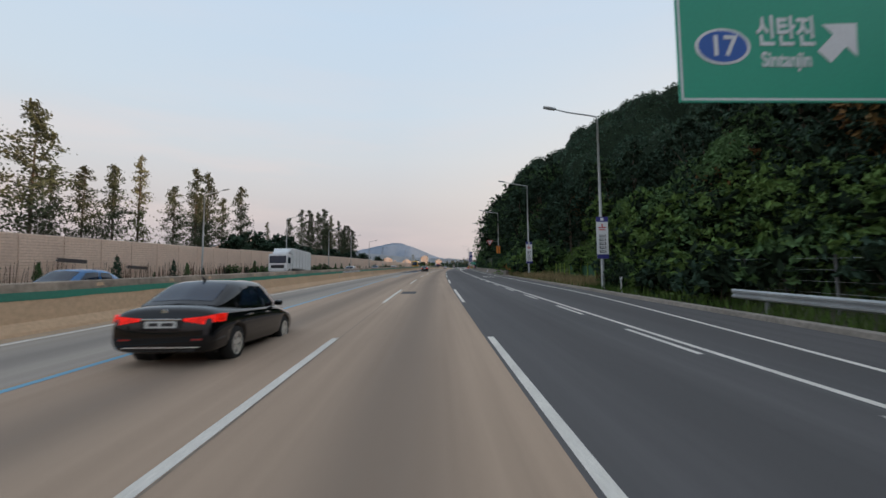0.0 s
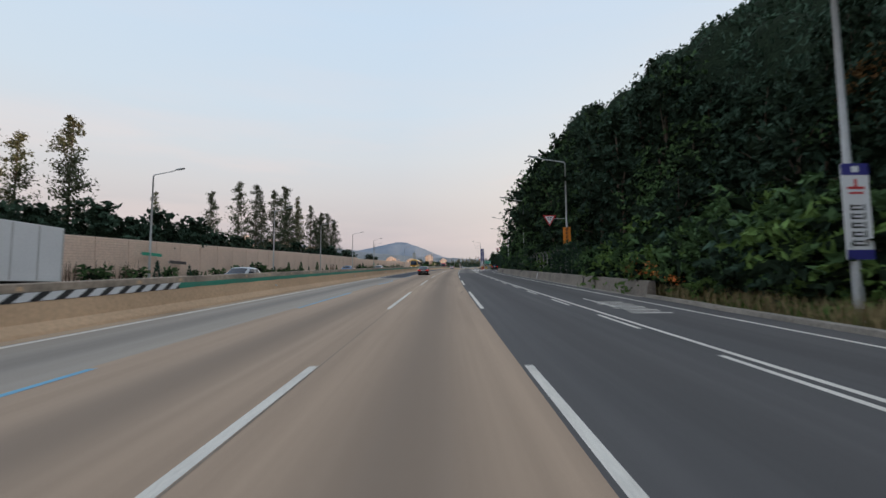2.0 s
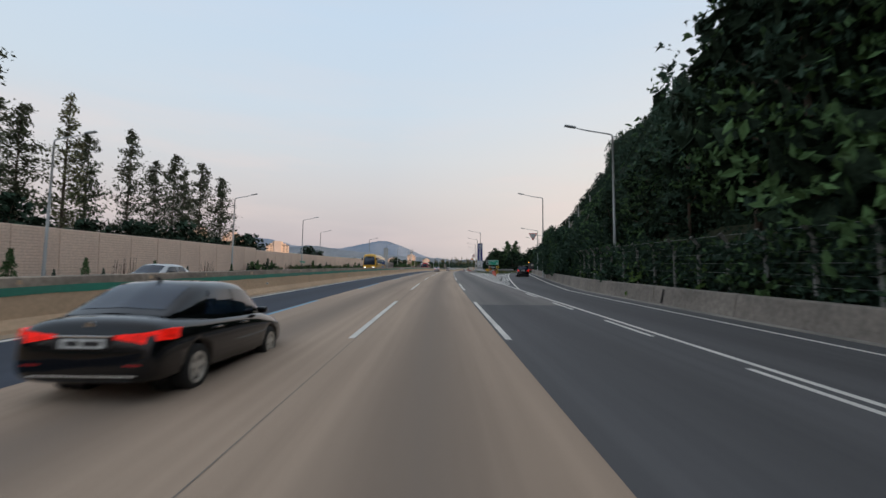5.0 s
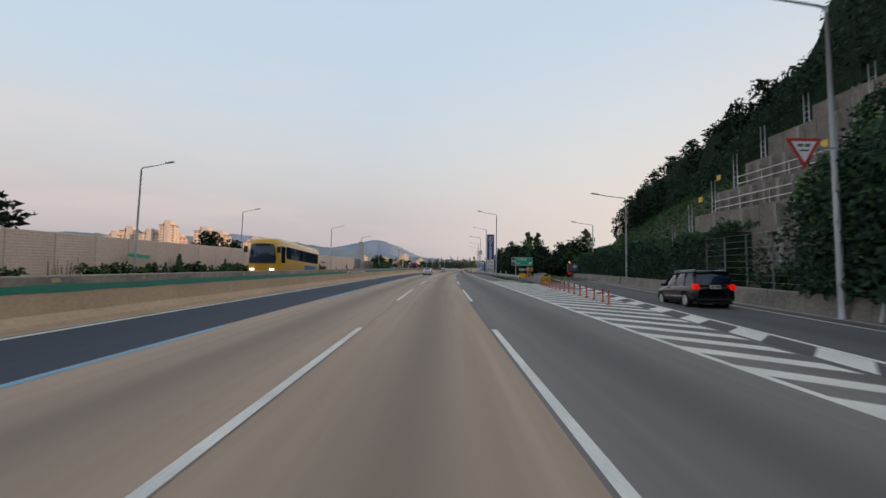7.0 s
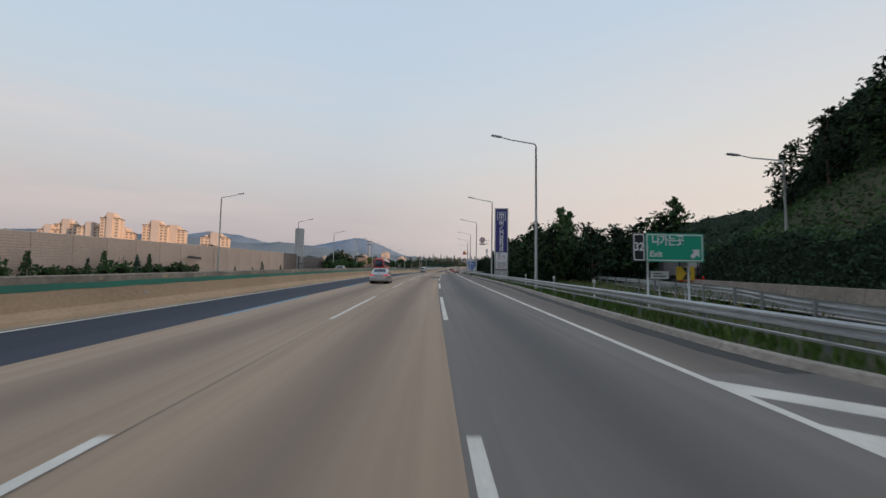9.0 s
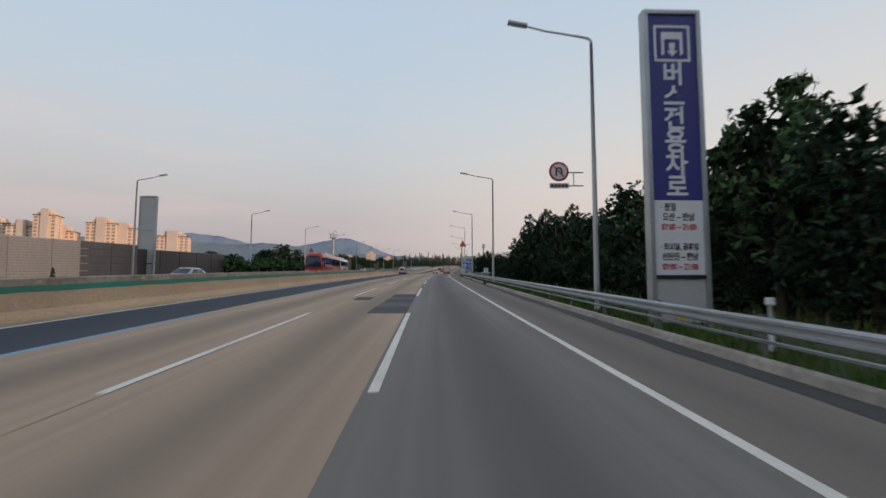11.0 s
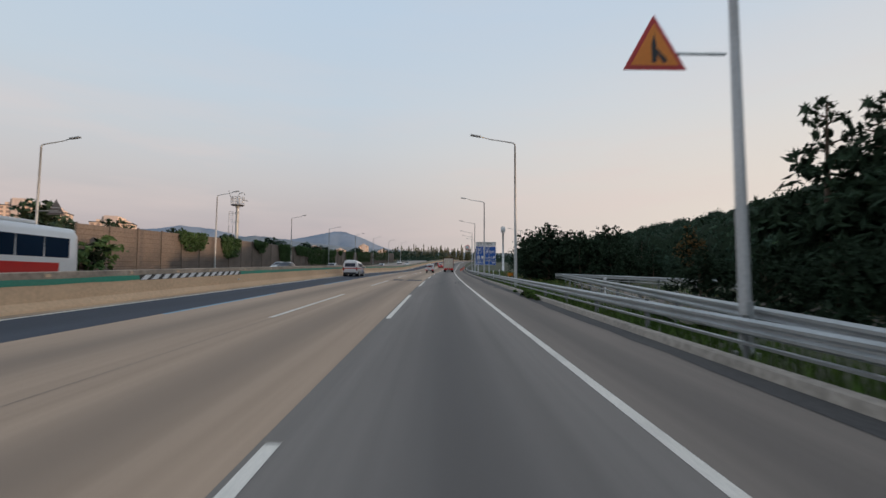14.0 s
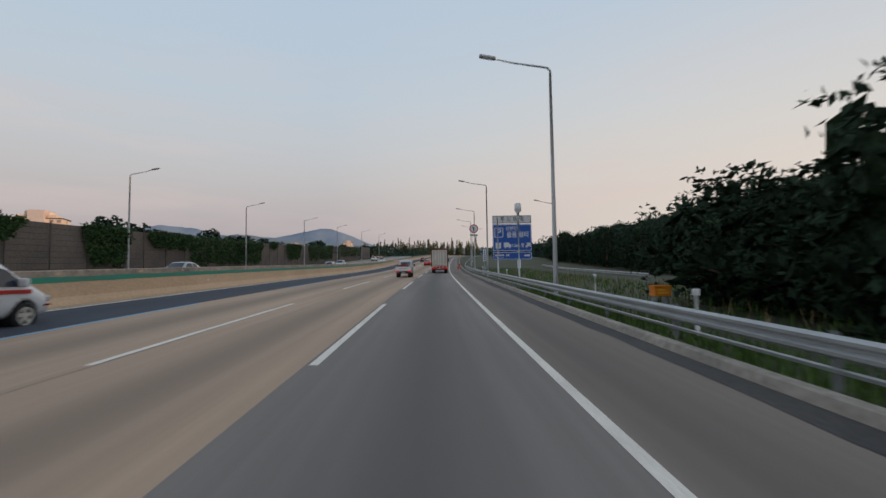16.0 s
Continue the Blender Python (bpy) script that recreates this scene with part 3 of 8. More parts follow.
DASHES = [20.0 * k for k in range(-2, 40)]
for k in DASHES:
    for c, w in ((0.0, 0.075), (-3.58, 0.075)):
        mark("lane_dash", [(k - 1.1, k + 9.3, c - w, c + w)], WHITE_PAINT, "white lane dash")
    if k < 640:
        mark("lane_dash", [(k - 0.5, k + 9.2, -7.28, -7.14)] if k > 20 else [(k - 0.5, k + 19.5, -7.24, -7.09)], BLUE_PAINT, "blue bus lane dash")
mark("edge_line_median", [(NEAR, FAR, -10.74, -10.54)], WHITE_PAINT, "white edge line by the median")
mark("exit_line", [(NEAR, 150, 3.86, 4.00)], WHITE_PAINT, "solid white line of the exit lane")
for k in np.arange(-19.4, 138, 6.62):
    mark("exit_dash", [(k, k + 3.2, 3.55, 3.68)], WHITE_PAINT, "short white dash along the exit lane")
bm = bmesh.new()
ribbon(bm, span(NEAR, 262, 3), lambda s: [(slip_edge(s) - 0.07, 0.004), (slip_edge(s) + 0.07, 0.004)])
structure(link("edge_line_slip", bm, WHITE_PAINT), "white outer edge line of the slip road", "road marking")
mark("edge_line_right", [(150, FAR, 3.66, 3.82)], WHITE_PAINT, "white right edge line")
bm = bmesh.new()
ribbon(bm, span(141, 262, 3), lambda s: [(gore_edge(s) - 0.08, 0.005), (gore_edge(s) + 0.08, 0.005)])
structure(link("gore_line", bm, WHITE_PAINT), "white line along the gore", "road marking")
# diagonal stripes of the gore and broad blocks at its slip-road side
for k in range(33):
    s0 = 149 + 1.93 * k
    right = min(gore_edge(s0 - 2) - (1.1 if k > 4 else 0.15), 7.9 if s0 > 196 else 99)
    if s0 > 206:
        right = min(right, kerb_foot(s0 - 3 if s0 > 210 else 207) - 0.3)
    q = [(s0, 3.82), (s0 + 0.8, 3.82), (s0 + 0.8 - 0.98 * (right - 3.82), right), (s0 - 0.98 * (right - 3.82), right)]
    mark("gore_stripe", [q], WHITE_PAINT, "white diagonal stripe of the gore")
for k in range(13):
    s0 = 158 + 3.3 * k
    q = [(s0, gore_edge(s0) - 0.95), (s0 + 1.5, gore_edge(s0 + 1.5) - 0.95), (s0 + 2.6, gore_edge(s0 + 2.6) - 0.1), (s0 + 1.1, gore_edge(s0 + 1.1) - 0.1)]
    mark("gore_block", [q], WHITE_PAINT, "broad white block along the gore edge", h=0.006)
sweep("gore_dark_band", 150, 200, lambda s: [(gore_edge(s) - 1.0, 0.002), (gore_edge(s) - 0.1, 0.002)], DARK_ASPHALT, "dark asphalt band under the blocks", "road", step=3)
# worn writing on the exit lane, too faded to read
mark("faded_lane_words", [(57.0 + 0.55 * i, 57.22 + 0.55 * i, 4.9 + 0.1 * (i % 3), 6.3 - 0.15 * (i % 2)) for i in range(9)] + [(59.4, 63.5, 5.15, 5.25)], WHITE_PAINT, "faded white lane writing")
# repair patches in the surface
for a, b, c, d in ((24.9, 27.1, -3.3, -2.45), (269.15, 271.8, -1.52, -0.07), (274.1, 276.3, -1.46, -0.07), (277.6, 280.7, -1.40, -0.07), (275.65, 277.85, -3.2, -2.3), (369.8, 373.0, -1.9, -0.4), (370.0, 373.1, -3.4, -2.3)):
    mark("asphalt_patch", [(a, b, c, d)], PATCH_DARK, "dark blue-black asphalt repair patch", h=0.004)
for a, b, c, d in ((271.8, 274.1, -1.50, -0.07), (276.3, 277.6, -1.43, -0.07)):
    mark("asphalt_patch", [(a, b, c, d)], PATCH_PALE, "greyer worn asphalt repair patch", h=0.003)
# tyre marks: short dark pairs, and two long curves running off across the edge line; the narrow last one is a tar crack
SURFACE_MARKS = (
    (0.09, (365.6, 1.43), (364.4, 1.52)), (0.09, (365.75, 1.67), (364.4, 1.76)), (0.08, (368.0, 1.49), (367.0, 1.45)), (0.08, (368.2, 1.75), (366.9, 1.70)),
    (0.07, (370.6, 1.86), (369.6, 1.77)), (0.07, (370.55, 2.05), (369.4, 1.94)), (0.06, (372.8, 2.05), (371.9, 2.02)), (0.06, (372.8, 2.30), (371.9, 2.25)),
    (0.08, (364.0, 1.54), (362.6, 1.58)), (0.06, (367.3, 2.52), (366.1, 2.62)), (0.06, (364.3, 2.0), (363.4, 2.2)),
    (0.06, (372.2, 3.56), (369.5, 3.18), (367.5, 2.93), (366.4, 2.90), (364.6, 2.87), (363.2, 3.2), (361.5, 3.55)),
    (0.06, (371.2, 3.68), (368.6, 3.34), (367.1, 3.2), (365.8, 3.21), (364.6, 3.28), (363.3, 3.46), (361.8, 3.75)),
    (0.025, (69.76, -0.27), (69.33, -0.38), (68.90, -0.45), (68.59, -0.53), (68.26, -0.55), (67.94, -0.59)))
for w, *line in SURFACE_MARKS:
    bm = bmesh.new()
    a = np.array(line[::-1])
    ss = np.arange(a[0, 0], a[-1, 0], 0.22)
    uu = np.interp(ss, a[:, 0], a[:, 1])
    if len(line) > 3:
        uu = np.convolve(np.pad(uu, 5, mode="edge"), np.ones(11) / 11, "valid")
    k = len(ss) - 1
    sides = [[bm.verts.new(P(x, u + sg * w * (0.55 + 0.45 * math.sin(math.pi * min(1, max(0, (i + 0.4) / (k + 0.8))))), 0.003)) for i, (x, u) in enumerate(zip(ss, uu))] for sg in (-1, 1)]
    for i in range(k):
        bm.faces.new((sides[0][i], sides[1][i], sides[1][i + 1], sides[0][i + 1]))
    structure(link("skid_mark", bm, RUBBER), "faint dark tyre mark or tar crack on the asphalt", "skid mark")

# black stain run along the kerb
bm = bmesh.new()
ribbon(bm, span(354, 374, 0.5), lambda s: [(kerb_foot(s) - (0.62 + 0.16 * math.sin(s * 1.3) + 0.1 * math.sin(s * 3.1)) * smooth01((s - 354) / 5) * smooth01((374 - s) / 6) - 0.02, 0.001), (kerb_foot(s), 0.001)])
structure(link("kerb_stain", bm, SPILL), "black spill stain along the kerb", "stain")
# ---------------------------------------------------------------- median barrier
sweep("median_barrier", NEAR, FAR, [(-11.32, 0), (-11.36, 0.09), (-11.58, 0.30), (-11.66, 0.82), (-11.69, 1.02)], BARRIER, "tan concrete median barrier", "barrier", step=5)
sweep("median_barrier_cap", NEAR, FAR, [(-11.69, 1.02), (-11.72, 1.25), (-11.75, 1.28), (-12.05, 1.28), (-12.08, 1.25), (-12.14, 0.8), (-12.22, 0.3), (-12.45, 0.1), (-12.5, 0)], BARRIER_CAP, "dirty grey-brown barrier top", "barrier", step=5)
HATCH = ((48.5, 59.0), (204.0, 214.5), (345.0, 355.0), (495.0, 505.0))
edges = [NEAR] + [x for a in HATCH for x in a] + [FAR]
for a, b in zip(edges[0::2], edges[1::2]):
    sweep("green_band", a, b, lambda s: [(-11.652, 0.84 + 0.012 * math.sin(s * 2.1)), (-11.678, 1.04 + 0.012 * math.sin(s * 1.3 + 1))], GREEN_BAND, "green paint band along the barrier", "paint band", step=1.5)
for a, b in HATCH:
    board_h = sweep("hatch_ground", a, b, [(-11.650, 0.82), (-11.682, 1.06)], SIGN_BLACK, "dark ground of the hatched barrier board", "paint band")
    for k in range(int((b - a) / 0.75)):
        bm = bmesh.new()
        s = a + 0.05 + 0.75 * k
        bm.faces.new([bm.verts.new(P(x, u, h)) for x, u, h in ((s, -11.645, 0.83), (s + 0.43, -11.645, 0.83), (s + 0.80, -11.676, 1.05), (s + 0.37, -11.676, 1.05))])
        part("hatch_stripe", bm, SIGN_WHITE, board_h)
# pale repair spots on the cap, and reflectors
bm = bmesh.new()
for k in range(150):
    s = -20 + 4.0 * k + random.uniform(-1, 1)
    w = random.uniform(0.12, 0.34)
    bm.faces.new([bm.verts.new(P(x, u, h)) for x, u, h in ((s, -11.687, 1.10), (s + w, -11.687, 1.10), (s + w * 0.9, -11.709, 1.21), (s + 0.05, -11.709, 1.21))])
tagged(link("barrier_patches", bm, BARRIER), "pale mortar patches on the barrier top", "patches", kind="stuff")


def reflector(s):
    t = thing("barrier_reflector", M(s, -11.62, 0.52), "small white round reflector on the median barrier", "reflector", "median reflectors")
    bm = bmesh.new()
    tube(bm, [(0, 0, 0), (0.07, 0, 0)], 0.025, 8)
    part("stem", bm, POLE, t)
    bm = bmesh.new()
    tube(bm, [(0.07, -0.02, 0), (0.07, 0.02, 0)], 0.055, 10)
    part("lens", bm, SIGN_WHITE, t)
    return t


rf = reflector(-4)
for k in range(1, 22):
    copy_thing(rf, M(-4 + 22.0 * k + 6.5, -11.62, 0.52))


# ---------------------------------------------------------------- concrete wall and kerb on the right
sweep("kerb_exit", NEAR, 64, lambda s: [(verge(s), 0.0), (verge(s) + 0.02, 0.13), (verge(s) + 0.06, 0.15), (verge(s) + 0.28, 0.15), (verge(s) + 0.34, -0.1)], KERB, "worn concrete kerb of the exit lane", "kerb", step=2)
sweep("gutter_slip", 64, 262, lambda s: [(verge(s) - 0.35, 0.006), (verge(s), 0.02)], KERB, "pale gutter in front of the wall", "gutter", step=3)


def wall_block(s, length, name="concrete_wall_block"):
    """One cast length of the low retaining wall."""
    bm = bmesh.new()
    a, b = s + 0.02, s + length - 0.02
    ribbon(bm, span(a, b, 2.2), lambda x: [(verge(x), -0.1), (verge(x) + 0.10, 0.22), (verge(x) + 0.20, 0.76), (verge(x) + 0.24, 0.80), (verge(x) + 0.52, 0.80), (verge(x) + 0.56, -0.1)], closed=True)
    bmesh.ops.recalc_face_normals(bm, faces=bm.faces)
    return bm


wall_right = structure(new("wall_slip_road"), "low stained concrete wall beside the slip road", "wall")
s = 64.0
while s < 258:
    part("concrete_block", wall_block(s, 6.0), GREY_CONCRETE, wall_right)
    s += 6.0
for k, s in enumerate((92.0, 74.5, 129, 171.5, 205)):
    bm = bmesh.new()
    box(bm, -0.05, 0.05, -0.02, 0.02, 0, 0.62)
    o = part("joint_plate", bm, SIGN_WHITE if k in (0, 3) else DARK_STRIP, wall_right, "white painted joint plate" if k in (0, 3) else "")
    o.matrix_basis = M(s, verge(s) + 0.02, 0.08) @ Matrix.Rotation(radians(14), 4, "Y")


# ---------------------------------------------------------------- guardrails
def wbeam(name, a, b, line, parent, z=0.0, face=-1, step=2.0):
    """Corrugated steel rail along u = line(s); face -1 looks to the left."""
    pr = [(0.0, 0.40), (0.055, 0.44), (0.055, 0.49), (0.0, 0.535), (0.0, 0.565), (0.055, 0.61), (0.055, 0.66), (0.0, 0.71)]
    bm = bmesh.new()
    ribbon(bm, span(a, b, step), lambda s: [(line(s) + face * x, h + z) for x, h in pr] + [(line(s) + face * (x - 0.012), h + z) for x, h in pr[::-1]], closed=True)
    bmesh.ops.recalc_face_normals(bm, faces=bm.faces)
    return part(name, bm, ZINC, parent)


def post_mesh(h=0.72, r=0.065):
    bm = bmesh.new()
    tube(bm, [(0, 0, -0.5), (0, 0, h - 0.02), (0, 0, h)], [r, r, r * 0.8], 10)
    me = bpy.data.meshes.new("post")
    bm.to_mesh(me)
    bm.free()
    me.materials.append(POST_ZINC)
    return me


POST = post_mesh()


def guardrail(name, a, b, line, label, z=0.0, gap=4.0, face=-1, double=False, stand=0.13):
    t = tagged(new(name), label, "guardrail", "guardrails")
    wbeam("rail_beam", a, b, line, t, z + 0.10, face)
    if double:
        bm = bmesh.new()
        ribbon(bm, span(a, b, 2.0), lambda s: [(line(s) + face * x, h + z) for x, h in ((0.0, 0.31), (0.05, 0.32), (0.055, 0.37), (0.0, 0.385))], closed=True)
        bmesh.ops.recalc_face_normals(bm, faces=bm.faces)
        part("lower_rail", bm, ZINC, t)
    for s in np.arange(a + 0.6, b, gap):
        o = new("post", POST)
        o.parent = t
        o.matrix_basis = M(s, line(s) - face * stand, z + (0.1 if not double else 0.12))
    return t


guardrail("guardrail", 208.9, 470, lambda s: 7.2, "long galvanised steel guardrail beside the hard shoulder", z=-0.07, double=True)
guardrail("guardrail", 470, 640, lambda s: 7.2 + 0.05 * max(0, s - 470), "galvanised steel guardrail following the far bend", z=-0.01, gap=8, double=True)
guardrail("guardrail", -40, 14, lambda s: max(8.9, verge(s) + 0.7), "short galvanised guardrail end beside the exit lane", z=-0.02)
guardrail("guardrail", 212.5, 262, lambda s: 9.6 + (gore_edge(s) - 1.0 - 9.6) * smooth01((s - 212) / 16), "galvanised guardrail along the slip road", z=0.05, face=1)
# ---------------------------------------------------------------- street lamps
def lamp_post(m, arm=3.3, tall=11.4, label="tall tapered grey steel street lamp with one arm", group="street lamps on the right"):
    t = thing("street_lamp", m, label, "street lamp", group)
    bm = bmesh.new()
    tube(bm, [(0, 0, -0.3), (0, 0, 0.5), (0, 0, tall * 0.5), (0, 0, tall - 0.15)], [0.125, 0.12, 0.095, 0.065], 12)
    part("pole", bm, POLE, t)
    bm = bmesh.new()
    box(bm, -0.17, 0.17, -0.17, 0.17, -0.3, 0.03, 0.01)
    part("base_plate", bm, ZINC, t)
    bm = bmesh.new()
    tube(bm, [(0, 0, tall - 0.3), (0, 0, tall - 0.05), (-0.12, 0, tall + 0.08), (-0.4, 0, tall + 0.14), (-arm * 0.6, 0, tall + 0.38), (-arm + 0.5, 0, tall + 0.58)], [0.062, 0.06, 0.055, 0.05, 0.042, 0.035], 10)
    part("arm", bm, POLE, t)
    bm = bmesh.new()
    box(bm, -0.42, 0.42, -0.14, 0.14, -0.055, 0.055, 0.03, m=Matrix.Translation((-arm + 0.15, 0, tall + 0.66)) @ Matrix.Rotation(radians(10), 4, "Y"))
    head = part("lamp_head", bm, ZINC, t)
    bm = bmesh.new()
    box(bm, -0.33, 0.25, -0.10, 0.10, -0.07, -0.055, 0.0, m=Matrix.Translation((-arm + 0.15, 0, tall + 0.655)) @ Matrix.Rotation(radians(10), 4, "Y"))
    part("lens", bm, LENS, head)
    bm = bmesh.new()
    box(bm, -0.07, 0.07, -0.145, -0.12, 0.6, 1.0, 0.01)
    part("hatch", bm, ZINC, t)
    return t


RIGHT_LAMPS = [(27.6, 9.5), (54.3, 10.05), (84.5, 10.0), (111.2, 10.05), (141.1, 11.0), (173.0, 12.62), (239.6, 7.45), (271.0, 7.6), (301.4, 7.4), (333.8, 7.55), (360.4, 7.5), (393.6, 7.9), (428.4, 8.3), (460, 8.8), (490, 9.5), (520, 11)]
lamp0 = lamp_post(M(*RIGHT_LAMPS[0], land(*RIGHT_LAMPS[0])))
for s, u in RIGHT_LAMPS[1:]:
    copy_thing(lamp0, M(s, u, 0.0))
SLIP_LAMPS = [(205.4, 18.0), (235.0, 23.65), (267.9, 33.35)]
for s, u in SLIP_LAMPS:
    copy_thing(lamp0, M(s, u, -2.2, -12))
left0 = lamp_post(M(-8, -31.2, 0, 180), arm=2.9, tall=10.9, label="tall grey steel street lamp over the opposite carriageway", group="street lamps on the left")
for k, s in enumerate((24, 56, 86.0, 116.5, 142, 171, 200, 268, 301.3, 331, 361.3, 389.5, 420, 448.5, 479.5, 510, 545, 580)):
    copy_thing(left0, M(s, -31.2, 0, 180))
copy_thing(left0, M(238.9, -39.6, 0.4, 180))


# ---------------------------------------------------------------- left noise wall
def panel_bay(length, tall, rows):
    """Ribbed sheet-metal noise panels stacked between posts."""
    bm = bmesh.new()
    d = tall / rows
    pr = []
    for r in range(rows):
        z = r * d
        pr += [(0.0, z + 0.012), (0.035, z + 0.035), (0.035, z + d - 0.035), (0.0, z + d - 0.012)]
    a = [bm.verts.new((x, 0.0, z)) for x, z in pr]
    b = [bm.verts.new((x, length, z)) for x, z in pr]
    for i in range(len(pr) - 1):
        bm.faces.new((a[i], b[i], b[i + 1], a[i + 1]))
    a2, b2 = [bm.verts.new((-0.12, y, z)) for y, z in ((0, 0), (0, tall))], [bm.verts.new((-0.12, length, z)) for z in (0, tall)]
    bm.faces.new((a2[0], a2[1], b2[1], b2[0]))
    bm.faces.new((a[-1], b[-1], b2[1], a2[1]))
    bm.faces.new((a[0], *a[1:], a2[1], a2[0]))
    bm.faces.new((b[0], b2[0], b2[1], *b[:0:-1]))
    me = bpy.data.meshes.new("panel")
    bmesh.ops.recalc_face_normals(bm, faces=bm.faces)
    bm.to_mesh(me)
    bm.free()
    return me


def wall_post_mesh(tall):
    bm = bmesh.new()
    box(bm, -0.14, 0.012, -0.02, 0.02, 0, tall + 0.01, 0.003)
    me = bpy.data.meshes.new("wall_post")
    bm.to_mesh(me)
    bm.free()
    return me


def left_wall(name, a, b, base_u, tall, rows, mat_panel, mat_post, label, foot=0.5, step=4.0):
    t = structure(new(name), label, "wall")
    pm, qm = panel_bay(step - 0.03, tall, rows), wall_post_mesh(tall)
    pm.materials.append(mat_panel)
    qm.materials.append(mat_post)
    for s in np.arange(a, b, step):
        o = new("panel", pm)
        o.parent = t
        o.matrix_basis = M(s + 0.015, base_u, foot) @ Matrix.Rotation(math.atan(grade(s)), 4, "X")
        o = new("wall_post", qm)
        o.parent = t
        o.matrix_basis = M(s, base_u, foot)
    bm = bmesh.new()
    ribbon(bm, span(a, b, 6), [(base_u + 0.15, -0.3), (base_u + 0.15, foot), (base_u - 0.25, foot), (base_u - 0.25, -0.3)], closed=True)
    bmesh.ops.recalc_face_normals(bm, faces=bm.faces)
    part("plinth", bm, GREY_CONCRETE, t)
    return t


left_wall("wall_noise_1", -60, 68, -31.8, 3.72, 17, PANEL_BEIGE, PANEL_BEIGE, "beige ribbed metal noise wall with post joints")
left_wall("wall_noise_2", 68, 180, -31.8, 3.8, 17, PANEL_BEIGE, PANEL_BEIGE, "taller beige ribbed metal noise wall")
left_wall("wall_noise_3", 180, 295, -31.8, 3.5, 16, PANEL_BEIGE, PANEL_BEIGE, "beige ribbed metal noise wall with gentle joints")
left_wall("wall_noise_4", 295, 303, -31.8, 3.5, 5, PANEL_BROWN, PANEL_BROWN, "brown panelled noise wall")
left_wall("wall_noise_5", 303, 323, -31.8, 3.1, 3, PANEL_DARK, PANEL_BROWN, "dark smoked noise wall panels")

# block wall with pilasters further on
wall_block_far = structure(new("wall_block"), "brown block wall hung with ivy", "wall")
pm, qm = panel_bay(4.0, 4.6, 9), wall_post_mesh(4.8)
pm.materials.append(BLOCK)
qm.materials.append(BLOCK)
for s in np.arange(366, 560, 4.1):
    o = new("wall_panel", pm)
    o.parent = wall_block_far
    o.matrix_basis = M(s + 0.05, -31.8, 0.3) @ Matrix.Rotation(math.atan(grade(s)), 4, "X")
    o = new("pilaster", qm)
    o.parent = wall_block_far
    o.matrix_basis = M(s, -31.75, 0.2)


# ---------------------------------------------------------------- plants
def lobe_cloud(rng, lobes, n, inner=0.5, spray=6):
    """Leaves set along short drooping sprays that stand out from the lobes."""
    c = np.array([l[0] for l in lobes])
    r = np.array([l[1] for l in lobes])
    m = max(1, n // spray)
    k = rng.choice(len(lobes), m, p=(r[:, 0] * r[:, 2]) / (r[:, 0] * r[:, 2]).sum())
    d = rng.normal(size=(m, 3))
    d[:, 2] += 0.25
    d /= np.linalg.norm(d, axis=1)[:, None]
    q = inner + (1.0 - inner) * rng.random(m) ** 0.7
    base = c[k] + d * r[k] * q[:, None]
    way = d + 0.5 * rng.normal(size=(m, 3))
    way[:, 2] = 0.5 * way[:, 2] + 0.05
    way /= np.linalg.norm(way, axis=1)[:, None]
    reach = r[k, 0] * rng.uniform(0.18, 0.62, m)
    f = (np.arange(spray) + 0.3) / spray
    pts = base[:, None, :] + way[:, None, :] * (reach[:, None] * f)[:, :, None]
    pts[:, :, 2] -= (reach[:, None] * f ** 2) * 0.28
    return (pts + rng.normal(size=pts.shape) * (0.09 * reach)[:, None, None]).reshape(-1, 3)


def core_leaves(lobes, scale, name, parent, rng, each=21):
    """Inner shade of a crown, put into leaf colour: broad overlapping leaf masses deep in each lobe."""
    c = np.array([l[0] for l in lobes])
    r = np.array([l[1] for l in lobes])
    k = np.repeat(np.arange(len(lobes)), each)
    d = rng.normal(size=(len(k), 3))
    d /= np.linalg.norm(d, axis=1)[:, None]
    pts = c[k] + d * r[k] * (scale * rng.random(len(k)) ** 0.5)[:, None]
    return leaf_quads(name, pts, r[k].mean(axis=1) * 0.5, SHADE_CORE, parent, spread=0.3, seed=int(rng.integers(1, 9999)))


